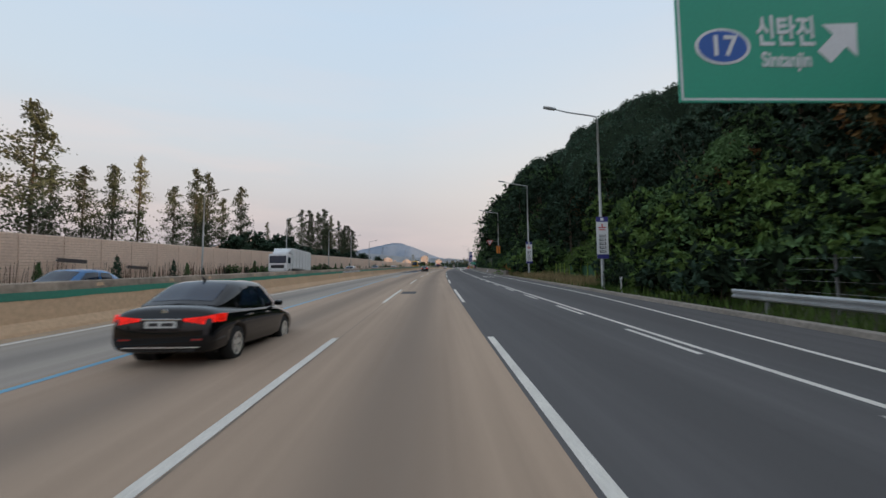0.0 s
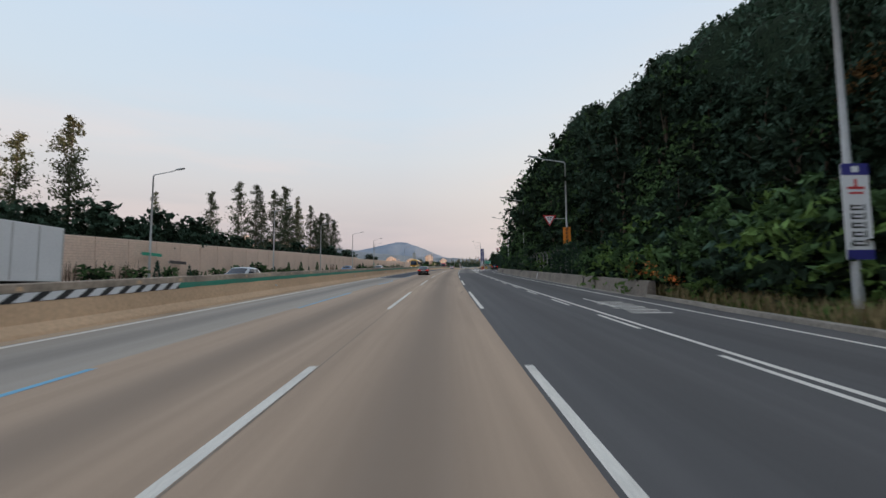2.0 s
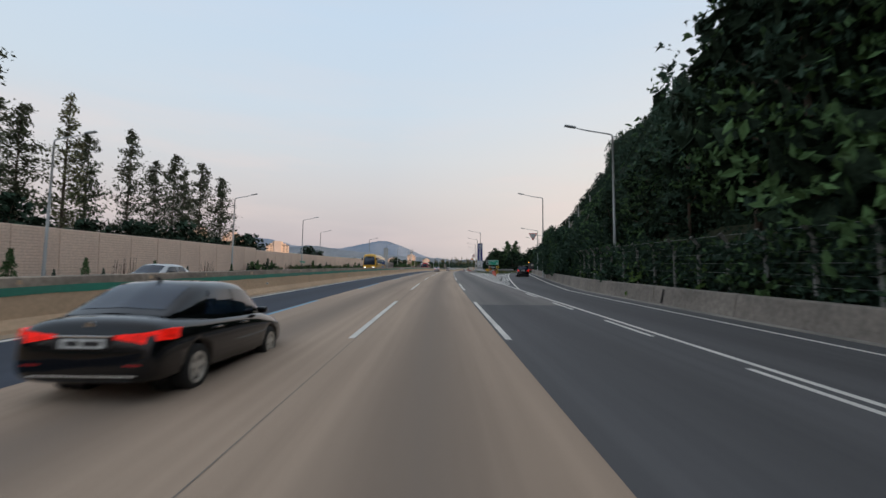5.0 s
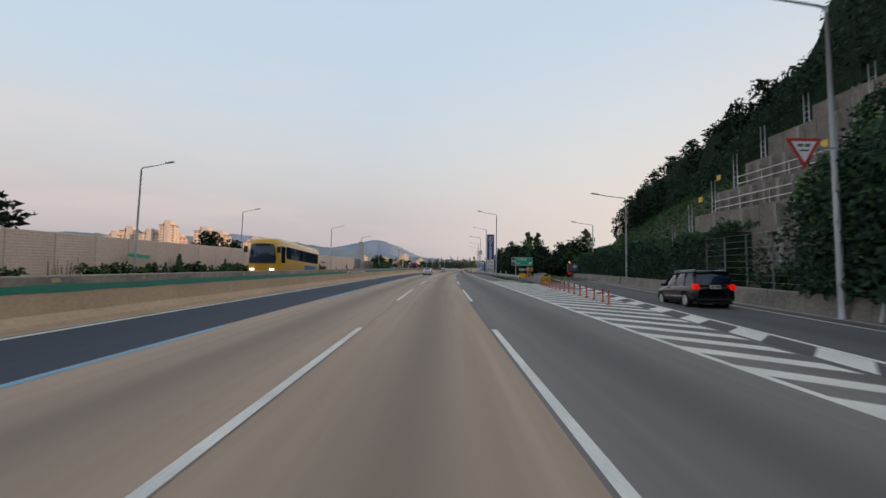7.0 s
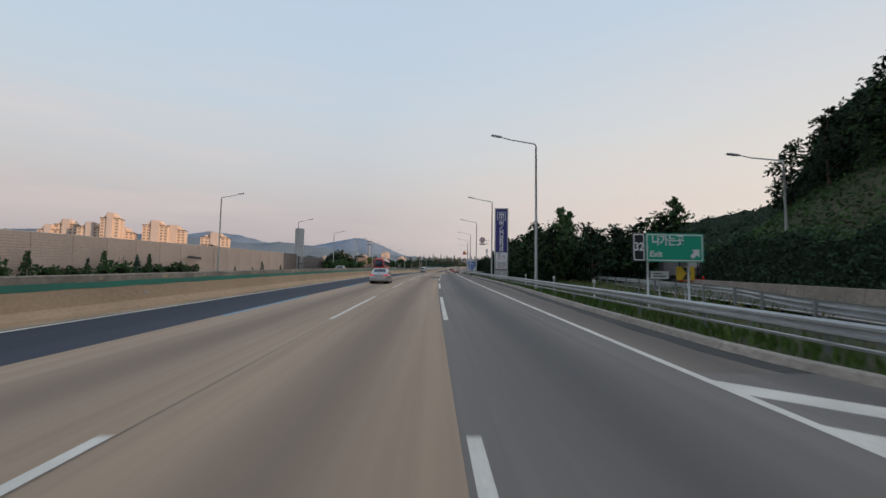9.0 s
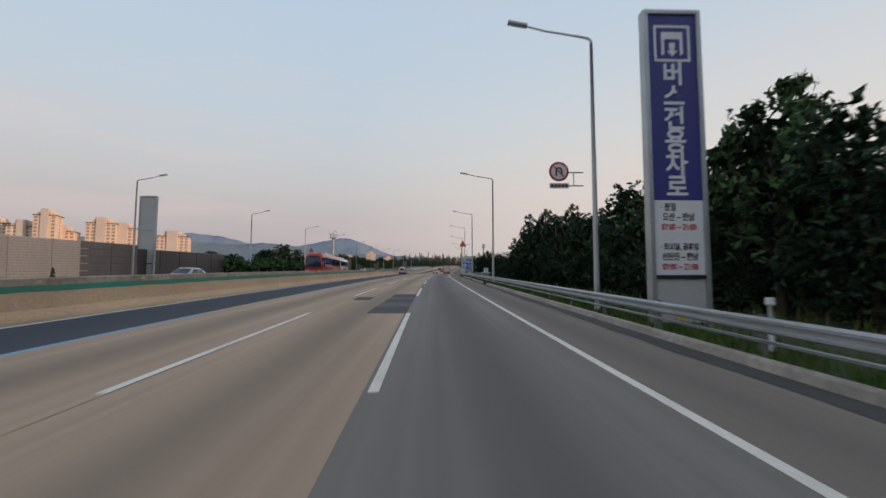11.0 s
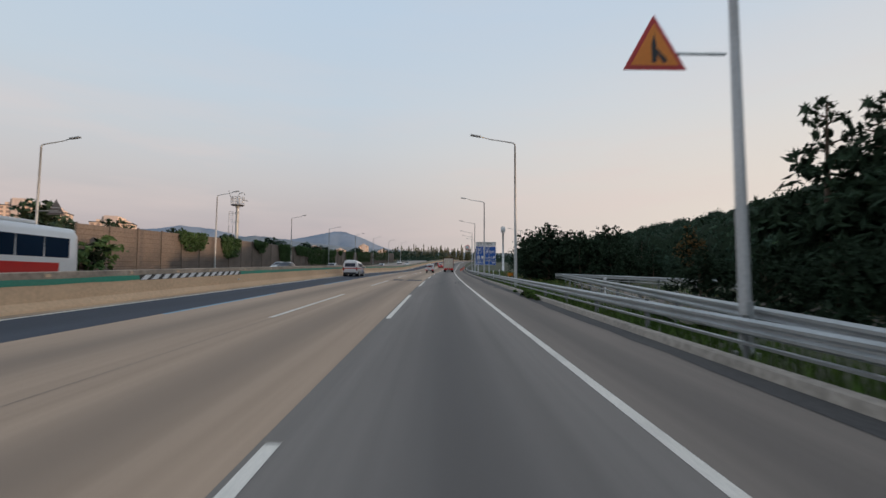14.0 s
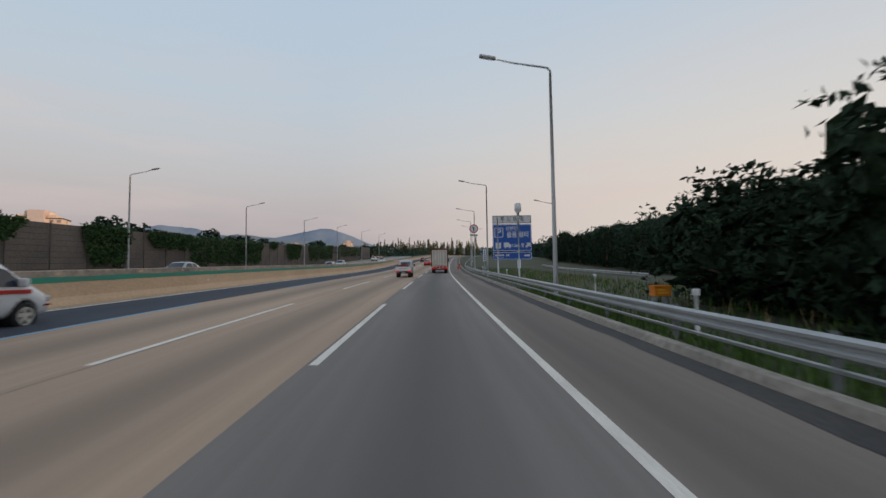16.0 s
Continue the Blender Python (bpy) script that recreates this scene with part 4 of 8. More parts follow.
def broad_tree(m, seed, tall=9.0, wide=3.2, leaf=LEAF_DARK, n=2300, size=0.34, low=0.22, flat=0.75, label="dense dark-green broadleaf tree on the wooded bank", group="trees on the wooded bank"):
    rng = np.random.default_rng(seed)
    t = thing("tree", m, label, "tree", group)
    lean = rng.normal(0, 0.25, 2)
    bm = bmesh.new()
    top = (lean[0], lean[1], tall * 0.72)
    tube(bm, [(0, 0, -1.2), (lean[0] * 0.2, lean[1] * 0.2, tall * 0.25), (lean[0] * 0.6, lean[1] * 0.6, tall * 0.5), top], [0.20, 0.15, 0.10, 0.04], 7)
    lobes = []
    for k in range(17):
        a, z = rng.random() * 2 * math.pi, low + (0.93 - low) * (k + 0.5) / 17
        rad = wide * math.sin(math.pi * min(0.97, 0.16 + 0.84 * (z - low) / (1 - low)) ** 0.9) * 0.62
        c = (lean[0] * z + math.cos(a) * rad, lean[1] * z + math.sin(a) * rad, tall * z)
        r = wide * rng.uniform(0.26, 0.50) * (1.0 if z < 0.75 else 0.72)
        lobes.append((c, (r, r, r * flat)))
        if k % 2 == 0:
            base = (lean[0] * z * 0.6, lean[1] * z * 0.6, tall * z * 0.7)
            tube(bm, [base, tuple((base[i] + c[i]) / 2 + (0.1 if i == 2 else 0) for i in range(3)), c], [0.07, 0.05, 0.02], 5)
    for k in range(5):
        z = low + 0.1 + 0.15 * k
        lobes.append(((lean[0] * z, lean[1] * z, tall * z), (wide * 0.4, wide * 0.4, wide * 0.34)))
    part("trunk", bm, BARK, t)
    leaf_quads("crown", lobe_cloud(rng, lobes, n), size, leaf, t, seed=seed)
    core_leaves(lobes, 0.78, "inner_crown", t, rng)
    return t


def thin_conifer(m, seed, tall=17.0, wide=2.6, leaf=LEAF_GREY, n=2000, size=0.42, bare=0.12, label="tall slender conifer with thin open foliage behind the noise wall", group="slender conifers"):
    rng = np.random.default_rng(seed)
    t = thing("conifer", m, label, "tree", group)
    bm = bmesh.new()
    tube(bm, [(0, 0, -0.5), (0.05, 0, tall * 0.5), (0, 0.05, tall)], [0.19, 0.11, 0.015], 7)
    pts = []
    nb = 62
    for k in range(nb):
        z = tall * (bare + (0.98 - bare) * (k / nb))
        f = (z / tall - bare) / (1 - bare)
        reach = wide * (1 - f) ** 0.62 * min(1, 0.45 + f * 2.5) * rng.uniform(0.55, 1.1)
        a = rng.random() * 2 * math.pi
        tip = (math.cos(a) * reach, math.sin(a) * reach, z + reach * rng.uniform(0.15, 0.55))
        tube(bm, [(0, 0, z), tip], [0.035, 0.008], 4, cap=False)
        q = int(n / nb * (0.6 + 0.8 * reach / wide))
        w = rng.random(q) ** 0.75
        p = np.array([0, 0, z]) + w[:, None] * (np.array(tip) - np.array([0, 0, z]))
        p += rng.normal(size=(q, 3)) * np.array([0.30, 0.30, 0.22]) * (0.5 + 0.35 * reach)
        pts.append(p)
    part("trunk", bm, BARK, t)
    leaf_quads("crown", np.concatenate(pts), size, leaf, t, seed=seed)
    return t


def pine_tree(m, seed, tall=9.0, wide=3.6, leaf=LEAF_PINE, n=2100, size=0.30, label="dark pine with layered spreading boughs", group="pines by the road"):
    rng = np.random.default_rng(seed)
    t = thing("pine", m, label, "tree", group)
    bm = bmesh.new()
    tube(bm, [(0, 0, -0.6), (0.1, 0.05, tall * 0.5), (0.0, 0.1, tall * 0.97)], [0.2, 0.13, 0.02], 7)
    lobes = []
    for k in range(28):
        f = (k + 0.5) / 28
        z = tall * (0.07 + 0.87 * f)
        reach = wide * (1 - f ** 1.6) * rng.uniform(0.6, 1.05) + 0.2
        a = k * 2.4 + rng.normal() * 0.4
        c = (math.cos(a) * reach * 0.72, math.sin(a) * reach * 0.72, z + reach * 0.12)
        r = max(0.55, reach * 0.56)
        lobes.append((c, (r, r, r * 0.58)))
        tube(bm, [(0, 0, z - 0.2), c], [0.05, 0.02], 4, cap=False)
    part("trunk", bm, BARK, t)
    leaf_quads("crown", lobe_cloud(rng, lobes, n, 0.4), size, leaf, t, long=1.7, up=0.6, seed=seed)
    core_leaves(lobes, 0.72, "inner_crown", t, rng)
    return t


def shrub(m, seed, tall=1.8, wide=1.3, leaf=LEAF_MID, n=400, size=0.19, name="shrub", label="leafy green roadside shrub", group="roadside shrubs"):
    rng = np.random.default_rng(seed)
    t = thing(name, m, label, "shrub", group)
    lobes = []
    for k in range(6):
        a, z = rng.random() * 6.28, tall * rng.uniform(0.25, 0.72)
        r = wide * rng.uniform(0.38, 0.6)
        lobes.append(((math.cos(a) * wide * 0.45, math.sin(a) * wide * 0.45, z), (r, r, min(r * 0.9, tall * 0.42))))
    bm = bmesh.new()
    for c, r in lobes[:4]:
        tube(bm, [(0, 0, -0.2), (c[0] * 0.5, c[1] * 0.5, c[2] * 0.5), c], [0.03, 0.02, 0.01], 4, cap=False)
    part("stems", bm, BARK, t)
    leaf_quads("foliage", lobe_cloud(rng, lobes, n, 0.5), size, leaf, t, seed=seed)
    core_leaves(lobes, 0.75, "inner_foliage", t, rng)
    return t


def spire(m, seed, tall=2.2, wide=0.45, leaf=LEAF_MID, n=260, label="narrow upright evergreen at the foot of the noise wall", group="upright evergreens"):
    rng = np.random.default_rng(seed)
    t = thing("evergreen_shrub", m, label, "shrub", group)
    bm = bmesh.new()
    tube(bm, [(0, 0, -0.1), (0, 0, tall * 0.95)], [0.05, 0.01], 5)
    part("stem", bm, BARK, t)
    z = rng.random(n) ** 1.2
    a = rng.random(n) * 6.283
    r = wide * (1 - z) ** 0.7 * (0.5 + 0.6 * rng.random(n))
    leaf_quads("foliage", np.stack((np.cos(a) * r, np.sin(a) * r, 0.08 + z * tall), 1), 0.16, leaf, t, up=1.2, long=1.5, seed=seed)
    return t


def scatter(things, spots, lo=0.85, hi=1.15, seed=3):
    """Put the first as many times as there are spots, turning and sizing each."""
    rng = np.random.default_rng(seed)
    for i, (s, u, h, k) in enumerate(spots):
        q = rng.uniform(lo, hi) * k
        src = things[i % len(things)]
        ob = copy_thing(src, M(s, u, h, rng.uniform(0, 360)))
        ob.scale = (q * rng.uniform(0.92, 1.1), q * rng.uniform(0.92, 1.1), q)


rng = np.random.default_rng(11)
# the wooded bank
bank = [broad_tree(M(-52 - 6 * i, 24, land(-50, 24)), 20 + i, tall=8.5 + 0.6 * i, wide=3.1 + 0.2 * (i % 3), leaf=(LEAF_DARK, LEAF_DARK, LEAF_MID, LEAF_DARK, LEAF_DARK)[i], n=1500, size=0.27, low=0.08) for i in range(5)]
bank_high = [broad_tree(M(-90 - 8 * i, 26, land(-90, 26)), 320 + i, tall=14.5, wide=4.9, leaf=(LEAF_DARK, LEAF_MID)[i], n=2500, size=0.28, low=0.06) for i in range(2)]
spots, high = [], []
for row, du in enumerate((1.5, 4.8, 9.2)):
    for s in np.arange(-16 + (row % 2) * 2.4, 246, 4.9 + 0.5 * row):
        s1 = s + rng.uniform(-1.2, 1.2)
        foot = verge(s1) + (3.4 if s1 < 140 else 2.6)
        u1 = foot + du + rng.uniform(-1, 1)
        k = 0.62 if row == 0 else 0.85 if row == 1 else 1.0
        if s1 < 148:
            # crowns fill the space up to the wood's even outline
            tall = 0.5 * smooth01((s1 - 72) / 16)
            k = min(13.5 + 4 * tall, max(4.5, (11.4 + 0.055 * s1 + 0.85 * (u1 - 13) - land(s1, u1)) * (rng.uniform(0.62, 0.86) + 0.8 * tall))) / 10.6
            k *= 0.62 if row == 0 and s1 < 30 else 1.0
            k *= 1 - 0.5 * smooth01((s1 - 129) / 13) + 0.16 * smooth01((s1 - 100) / 12) * (1 - smooth01((s1 - 122) / 8))
        if s1 < 58 and row == 0 and s1 > 30:
            continue
        if 33 < s1 < 57 and u1 < 18:
            continue
        if 148 < s1 < 172 and u1 < 25:
            continue
        if 172 <= s1 < 200 and u1 < 27.5 + 0.12 * (s1 - 150):
            continue
        if s1 > 196:
            u1 += 2.4
            k *= 0.85
            if row < 2 and s1 < 224 or row < 1:
                continue
        (high if 84 < s1 < 148 else spots).append((s1, u1, land(s1, u1) - 0.2, k))
spots += [(s, 27.2 + rng.uniform(-.6, .8), 11.3, 0.72) for s in np.arange(172, 189, 3.6)] + [(s, 27.5 + 0.25 * (s - 189), 9.6, 0.6) for s in (191, 195)]
scatter(bank, spots, lo=0.9, hi=1.02, seed=4)
scatter(bank_high, [(s, u, h, k * 0.68) for s, u, h, k in high], lo=0.92, hi=1.06, seed=5)


# broad young trees and rusty growth standing in front of the bank's woods
fresh = broad_tree(M(27.5, 13.2, 0.3), 401, tall=6.6, wide=3.1, leaf=LEAF_FRESH, n=3200, size=0.2, low=0.1, label="fresh green feathery tree in front of the dark bank", group="young trees by the verge")
scatter([fresh], [(20.0, 14.0, 0.5, 1.0), (14.0, 13.2, 0.4, 0.8), (36.0, 17.5, 2.0, 0.7)], seed=61)
rusty = broad_tree(M(25.0, 16.5, 1.6), 402, tall=7.0, wide=2.9, leaf=LEAF_RUST, n=3000, size=0.2, low=0.1, label="rust-tinged thinning tree on the bank", group="rusty trees")
scatter([rusty], [(17.5, 17.5, 2.0, 0.85), (62.0, 18.5, 7.5, 0.55)], seed=62)
verge_bush = shrub(M(60.5, verge(60.5) + 2.3, 0.3), 403, tall=3.3, wide=2.0, leaf=LEAF_MID, n=2600, size=0.18, label="rank green bush crowding over the kerb", group="bushes over the kerb")
verge_lime = shrub(M(57.5, verge(57.5) + 2.7, 0.5), 404, tall=3.6, wide=2.2, leaf=LEAF_FRESH, n=2600, size=0.18, label="bright green feathery bush on the verge", group="bushes over the kerb")
scatter([verge_bush, verge_lime], [(62.8, verge(62.8) + 1.3, 0.1, 0.62), (65.2, verge(65) + 1.6, 0.2, 0.75), (63.5, verge(63) + 3.2, 1.0, 1.0), (67.5, verge(67) + 2.2, 0.6, 0.8), (70, verge(70) + 1.9, 0.7, 0.7), (73.5, verge(73) + 2.1, 0.8, 0.7), (76.5, verge(76) + 2.0, 0.8, 0.75), (60.2, verge(60) + 0.9, 0.0, 0.4), (58.6, verge(58) + 4.2, 1.2, 1.05)], lo=0.92, hi=1.08, seed=63)


def canopy(name, s0, s1, u_lo, u_hi, step, gap, radius, crown, n, size, material, label, seed, base=land):
    """Closed woods seen from outside: the upper skin of many crowns, with leaves over it."""
    r = np.random.default_rng(seed)
    cs, cu = [], []
    for s in np.arange(s0, s1, gap):
        lo, hi = u_lo(s), u_hi(s)
        for u in np.arange(lo, hi, gap):
            cs.append(s + r.uniform(-.4, .4) * gap)
            cu.append(u + r.uniform(-.4, .4) * gap)
    cs, cu = np.array(cs), np.array(cu)
    ch = crown * r.uniform(0.5, 1.28, len(cs))
    cr_ = radius * r.uniform(0.85, 1.2, len(cs))

    def height(s, u):
        d2 = ((cs - s) ** 2 + (cu - u) ** 2) / cr_ ** 2
        k = d2 < 1
        return float((ch[k] * (0.45 + 0.55 * np.sqrt(1 - d2[k]))).max()) if k.any() else crown * 0.35

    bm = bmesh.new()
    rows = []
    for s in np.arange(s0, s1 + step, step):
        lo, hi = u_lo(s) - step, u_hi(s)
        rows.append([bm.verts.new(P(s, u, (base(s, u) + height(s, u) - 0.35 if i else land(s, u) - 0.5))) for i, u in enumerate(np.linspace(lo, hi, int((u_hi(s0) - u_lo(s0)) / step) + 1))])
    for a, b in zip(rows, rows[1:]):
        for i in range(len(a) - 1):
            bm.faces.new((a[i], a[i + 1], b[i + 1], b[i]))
    # the skin's dark colour is painted shade between the leaves
    tagged(link(name + "_shade", bm, SHADE_CORE, smooth=True), "dark-coloured inner shade of the " + label, "woods", kind="stuff")
    pts = []
    for _ in range(n):
        s = r.uniform(s0, s1)
        u = r.uniform(u_lo(s) - step, u_hi(s))
        if r.random() < 0.22:
            u = u_lo(s) - step * r.uniform(0.2, 1.0)
            pts.append(tuple(P(s, u, base(s, u) + height(s, u) * r.random() + 0.2)))
            continue
        pts.append(tuple(P(s + r.normal(0, .15), u, base(s, u) + height(s, u) + r.normal(0, size * 0.6))))
    return tagged(leaf_quads(name, np.array(pts), size, material, seed=seed), label, "woods", kind="stuff")


canopy("bank_woods", -25, 150, lambda s: verge(s) + 13.5 - 6.0 * smooth01((s - 75) / 20), lambda s: verge(s) + 48 - 6.0 * smooth01((s - 75) / 20), 1.2, 5.6, 3.7, 9.0, 54000, 0.42, LEAF_DARK, "closed dark woods high on the bank", 201, base=lambda s, u: land(s, u) - 2.6 * (1 - smooth01((s - 58) / 20)) + 4.0 * smooth01((s - 68) / 24) * (1 - smooth01((s - 130) / 14)) + 3.4 * smooth01((s - 106) / 12) * (1 - smooth01((s - 128) / 12)))
canopy("cutting_woods", 148, 252, lambda s: max(verge(s) + 9.0 + 3.0 * smooth01((s - 192) / 10), 27.0 + 2.0 * smooth01((s - 180) / 14) if 170 < s < 200 else 0), lambda s: max(verge(s) + 9.0 + 3.0 * smooth01((s - 192) / 10), 27.0 + 2.0 * smooth01((s - 180) / 14) if 170 < s < 200 else 0) + 34, 1.4, 4.8, 3.3, 5.6, 26000, 0.34, LEAF_DARK, "closed woods above the cutting", 202, base=lambda s, u: land(s, u) + 4.0 * smooth01((s - 160) / 20) * (1 - smooth01((s - 190) / 14)))
# one bright frond tree and a rusty one near the fence
fresh = broad_tree(M(24.0, 12.6, 0.2), 71, tall=5.4, wide=2.5, leaf=LEAF_FRESH, n=1550, size=0.32, low=0.12, label="fresh green broadleaf tree overhanging the fence", group="fresh green trees")
scatter([fresh], [(17.0, 13.4, 0.6, 0.95), (12.0, 12.6, 0.3, 0.7), (33.0, 12.4, 0.2, 0.7), (40, 12.2, 0.3, 0.62), (96, 11.8, 1.0, 0.6), (7, 13.0, 0.4, 1.0), (52, 18.5, 4.0, 1.0), (45, 19.0, 4.2, 0.9), (61, 13.0, 0.6, 0.8), (72, 12.2, 0.6, 0.7)], seed=6)
broad_tree(M(15.0, 17.5, 3.0), 72, tall=6.5, wide=2.8, leaf=LEAF_RUST, n=1500, label="rusty brown tree among the green bank", group="rusty trees")
copy_thing(fresh, M(2, 12.4, 0.3, 40))

# shrubs and creepers along the fence and the wall
bush = [shrub(M(-20 - 3 * i, 10.6, 0.1), 40 + i, tall=2.0, wide=1.5, leaf=(LEAF_MID, LEAF_DARK, LEAF_FRESH)[i]) for i in range(3)]
sp = []
for s in np.arange(-14, 150, 1.9):
    if 31 < s < 56:
        continue
    u1 = verge(s) + 2.1 + rng.uniform(-0.5, 0.9) + (1.2 if s < 16 else 0)
    sp.append((s + rng.uniform(-0.5, 0.5), u1, land(s, u1) - 0.15, rng.uniform(0.75, 1.5)))
for s in np.arange(56, 78, 1.1):
    sp.append((s, verge(s) + 1.5 + rng.uniform(0, 0.7), 0.1, rng.uniform(0.9, 1.4)))
    sp.append((s, verge(s) + 3.0 + rng.uniform(0, 1.2), 0.2, rng.uniform(1.5, 2.2)))
for s in np.arange(34, 57, 2.2):
    sp.append((s, verge(s) + 9.2 + rng.uniform(-0.5, 1.5), land(s, verge(s) + 9.2) - 0.1, rng.uniform(0.6, 1.0)))
scatter(bush, sp, seed=8)
shrub(M(66.5, verge(66.5) + 1.1, 0.3), 49, tall=1.5, wide=1.0, leaf=LEAF_RUST, n=260, label="shrub with orange blossom above the wall", group="blossoming shrubs")


def grass_patch(name, spots, tall, material, label, seed):
    """Loose blades over a stretch of verge."""
    r = np.random.default_rng(seed)
    verts, faces = [], []
    for s, u, h in spots:
        p = P(s, u, h)
        a, w, l = r.random() * 6.28, r.uniform(0.012, 0.03), tall * r.uniform(0.5, 1.25)
        dx, dy = math.cos(a), math.sin(a)
        bx, by = r.normal(0, 0.22 * l), r.normal(0, 0.22 * l)
        i = len(verts)
        verts += [(p.x - dx * w, p.y - dy * w, p.z - 0.05), (p.x + dx * w, p.y + dy * w, p.z - 0.05), (p.x + dx * w * 0.7 + bx * 0.5, p.y + dy * w * 0.7 + by * 0.5, p.z + l * 0.6), (p.x - dx * w * 0.7 + bx * 0.5, p.y - dy * w * 0.7 + by * 0.5, p.z + l * 0.6), (p.x + bx, p.y + by, p.z + l)]
        faces += [(i, i + 1, i + 2, i + 3), (i + 3, i + 2, i + 4)]
    me = bpy.data.meshes.new(name)
    me.from_pydata(verts, [], faces)
    me.materials.append(material)
    return tagged(new(name, me), label, "grass", kind="stuff")


r2 = np.random.default_rng(5)


def strew(n, s0, s1, off0, off1, line=verge):
    out = []
    for _ in range(n):
        s = r2.uniform(s0, s1)
        u = line(s) + r2.uniform(off0, off1)
        out.append((s, u, max(land(s, u), -0.1)))
    return out


grass_patch("dry_grass", strew(9000, 30, 66, 0.45, 4.0), 0.75, DRY_GRASS, "tall dry straw-coloured grass on the verge", 1)
grass_patch("green_grass", strew(9000, -15, 60, 0.35, 4.2), 0.45, GRASS, "green grass on the verge", 2)
grass_patch("roadside_grass", strew(16000, 205, 400, -0.1, 1.6, lambda s: 6.9), 0.30, GRASS, "green grass behind the guardrail", 3)
grass_patch("meadow_grass", strew(16000, 214, 470, 1.2, 14, lambda s: 6.9), 0.36, GRASS, "green meadow grass beyond the guardrail", 4)
grass_patch("straw_grass", strew(2200, 214, 450, 2.0, 14, lambda s: 6.9), 0.5, DRY_GRASS, "scattered straw-coloured grass", 6)
weed = shrub(M(348.0, 6.26, -0.02), 55, tall=0.28, wide=0.26, leaf=LEAF_FRESH, n=260, size=0.09, name="weed_tuft", label="green weed tuft in the kerb", group="weeds in the kerb")
scatter([weed], [(298.5, 6.26, 0.0, 1.0), (349.2, 6.26, 0, 1.3), (353, 6.26, 0, 0.7), (346.8, 6.26, 0, 0.8), (318, 6.26, 0, 0.6)], seed=9)

# slender conifers behind the noise wall
slim = [thin_conifer(M(-30 - 9 * i, -42, -0.3), 60 + i, tall=17.0, wide=(3.6, 3.1, 4.0, 2.2)[i], n=(4300, 3200, 4600, 1900)[i], size=0.25, leaf=(LEAF_CONE, LEAF_CONE, LEAF_CONE, LEAF_GREY)[i]) for i in range(4)]
rows = ((36, 17.5), (43, 18.6), (47.5, 12.8), (52, 14.0), (55.6, 15), (60.5, 17.5), (65.5, 14), (71, 18), (75, 14.5), (79, 18.9), (83, 15), (87, 17.8), (92, 9), (101, 12), (115, 14.5), (124, 18), (132, 18.9), (136.5, 15), (141, 19.3), (146, 21), (150, 17), (155, 20), (160, 17), (164, 19), (169, 16), (173, 18), (178, 17), (182, 19), (187.6, 17.5))
r3 = np.random.default_rng(9)
for i, (s, top) in enumerate(rows):
    k = (top + 0.3) / 17.0
    ob = copy_thing(slim[(0, 2, 1, 0, 2, 3, 0, 1)[i % 8]], M(s, -42 + r3.uniform(-1.5, 1.5), -0.3, r3.uniform(0, 360)))
    ob.scale = (k * r3.uniform(0.85, 1.1), k * r3.uniform(0.85, 1.1), k)
hedge_tree = broad_tree(M(92, -37, -0.4), 75, tall=6.6, wide=3.4, leaf=LEAF_DARK, n=950, size=0.36, low=0.15, label="dark rounded tree above the noise wall", group="trees behind the noise wall")
scatter([hedge_tree], [(s, -36.5 - r3.uniform(0, 4), -0.4, r3.uniform(0.8, 1.15)) for s in np.arange(112, 193, 4.2)] + [(s, -35.5 - r3.uniform(0, 3.5), -0.4, r3.uniform(0.95, 1.3)) for s in np.arange(76, 112, 2.3)] + [(s, -37.5 - r3.uniform(0, 5), -0.4, r3.uniform(0.75, 1.1)) for s in np.arange(366, 600, 5.0)] + [(s, -34 - r3.uniform(0, 6), -0.4, r3.uniform(0.5, 0.85)) for s in np.arange(324, 368, 3.2)], seed=12)
scatter([hedge_tree], [(228, -39, -0.4, 1.0), (233, -38, -0.4, 0.9), (282, -40, -0.4, 0.8)], seed=14)

# green growth between the opposite carriageway and the wall
up = [spire(M(-20 - i, -30.9, 0), 80 + i, leaf=(LEAF_MID, LEAF_DARK)[i]) for i in range(2)]
ev = []
for s in np.arange(-10, 296, 3.1):
    if r3.random() < 0.62:
        ev.append((s + r3.uniform(-1, 1), -30.75 - r3.uniform(0, 0.35), -0.05, r3.uniform(0.45, 1.15)))
scatter(up, ev, seed=15)
low_bush = shrub(M(120, -30.9, 0), 85, tall=1.2, wide=1.0, leaf=LEAF_MID, n=360, size=0.2, label="low green bush at the foot of the noise wall", group="bushes by the noise wall")
scatter([low_bush], [(s + r3.uniform(-1, 1), -30.8, 0, r3.uniform(0.8, 1.5)) for s in list(np.arange(64, 132, 5)) + list(np.arange(196, 262, 2.2)) + list(np.arange(176, 196, 6))], seed=16)
scatter([low_bush], [(s + r3.uniform(-1, 1), -32.0 + r3.uniform(-1, 1), 0, r3.uniform(1.6, 2.6)) for s in np.arange(324, 367, 1.7)], seed=17)
bm = bmesh.new()
for s0 in list(np.arange(2, 84, 2.6)) + list(np.arange(150, 250, 14)):
    for k in range(20):
        s, u = s0 + r3.uniform(-1.6, 1.6), -30.9 + r3.uniform(-0.2, 0.2)
        tube(bm, [P(s, u, -0.1), P(s + r3.normal(0, 0.15), u + r3.normal(0, 0.1), r3.uniform(0.9, 2.3))], [0.035, 0.012], 4, cap=False)
tagged(link("dead_stalks", bm, STALK), "brown dead stalks in front of the noise wall", "dead plants", kind="stuff")


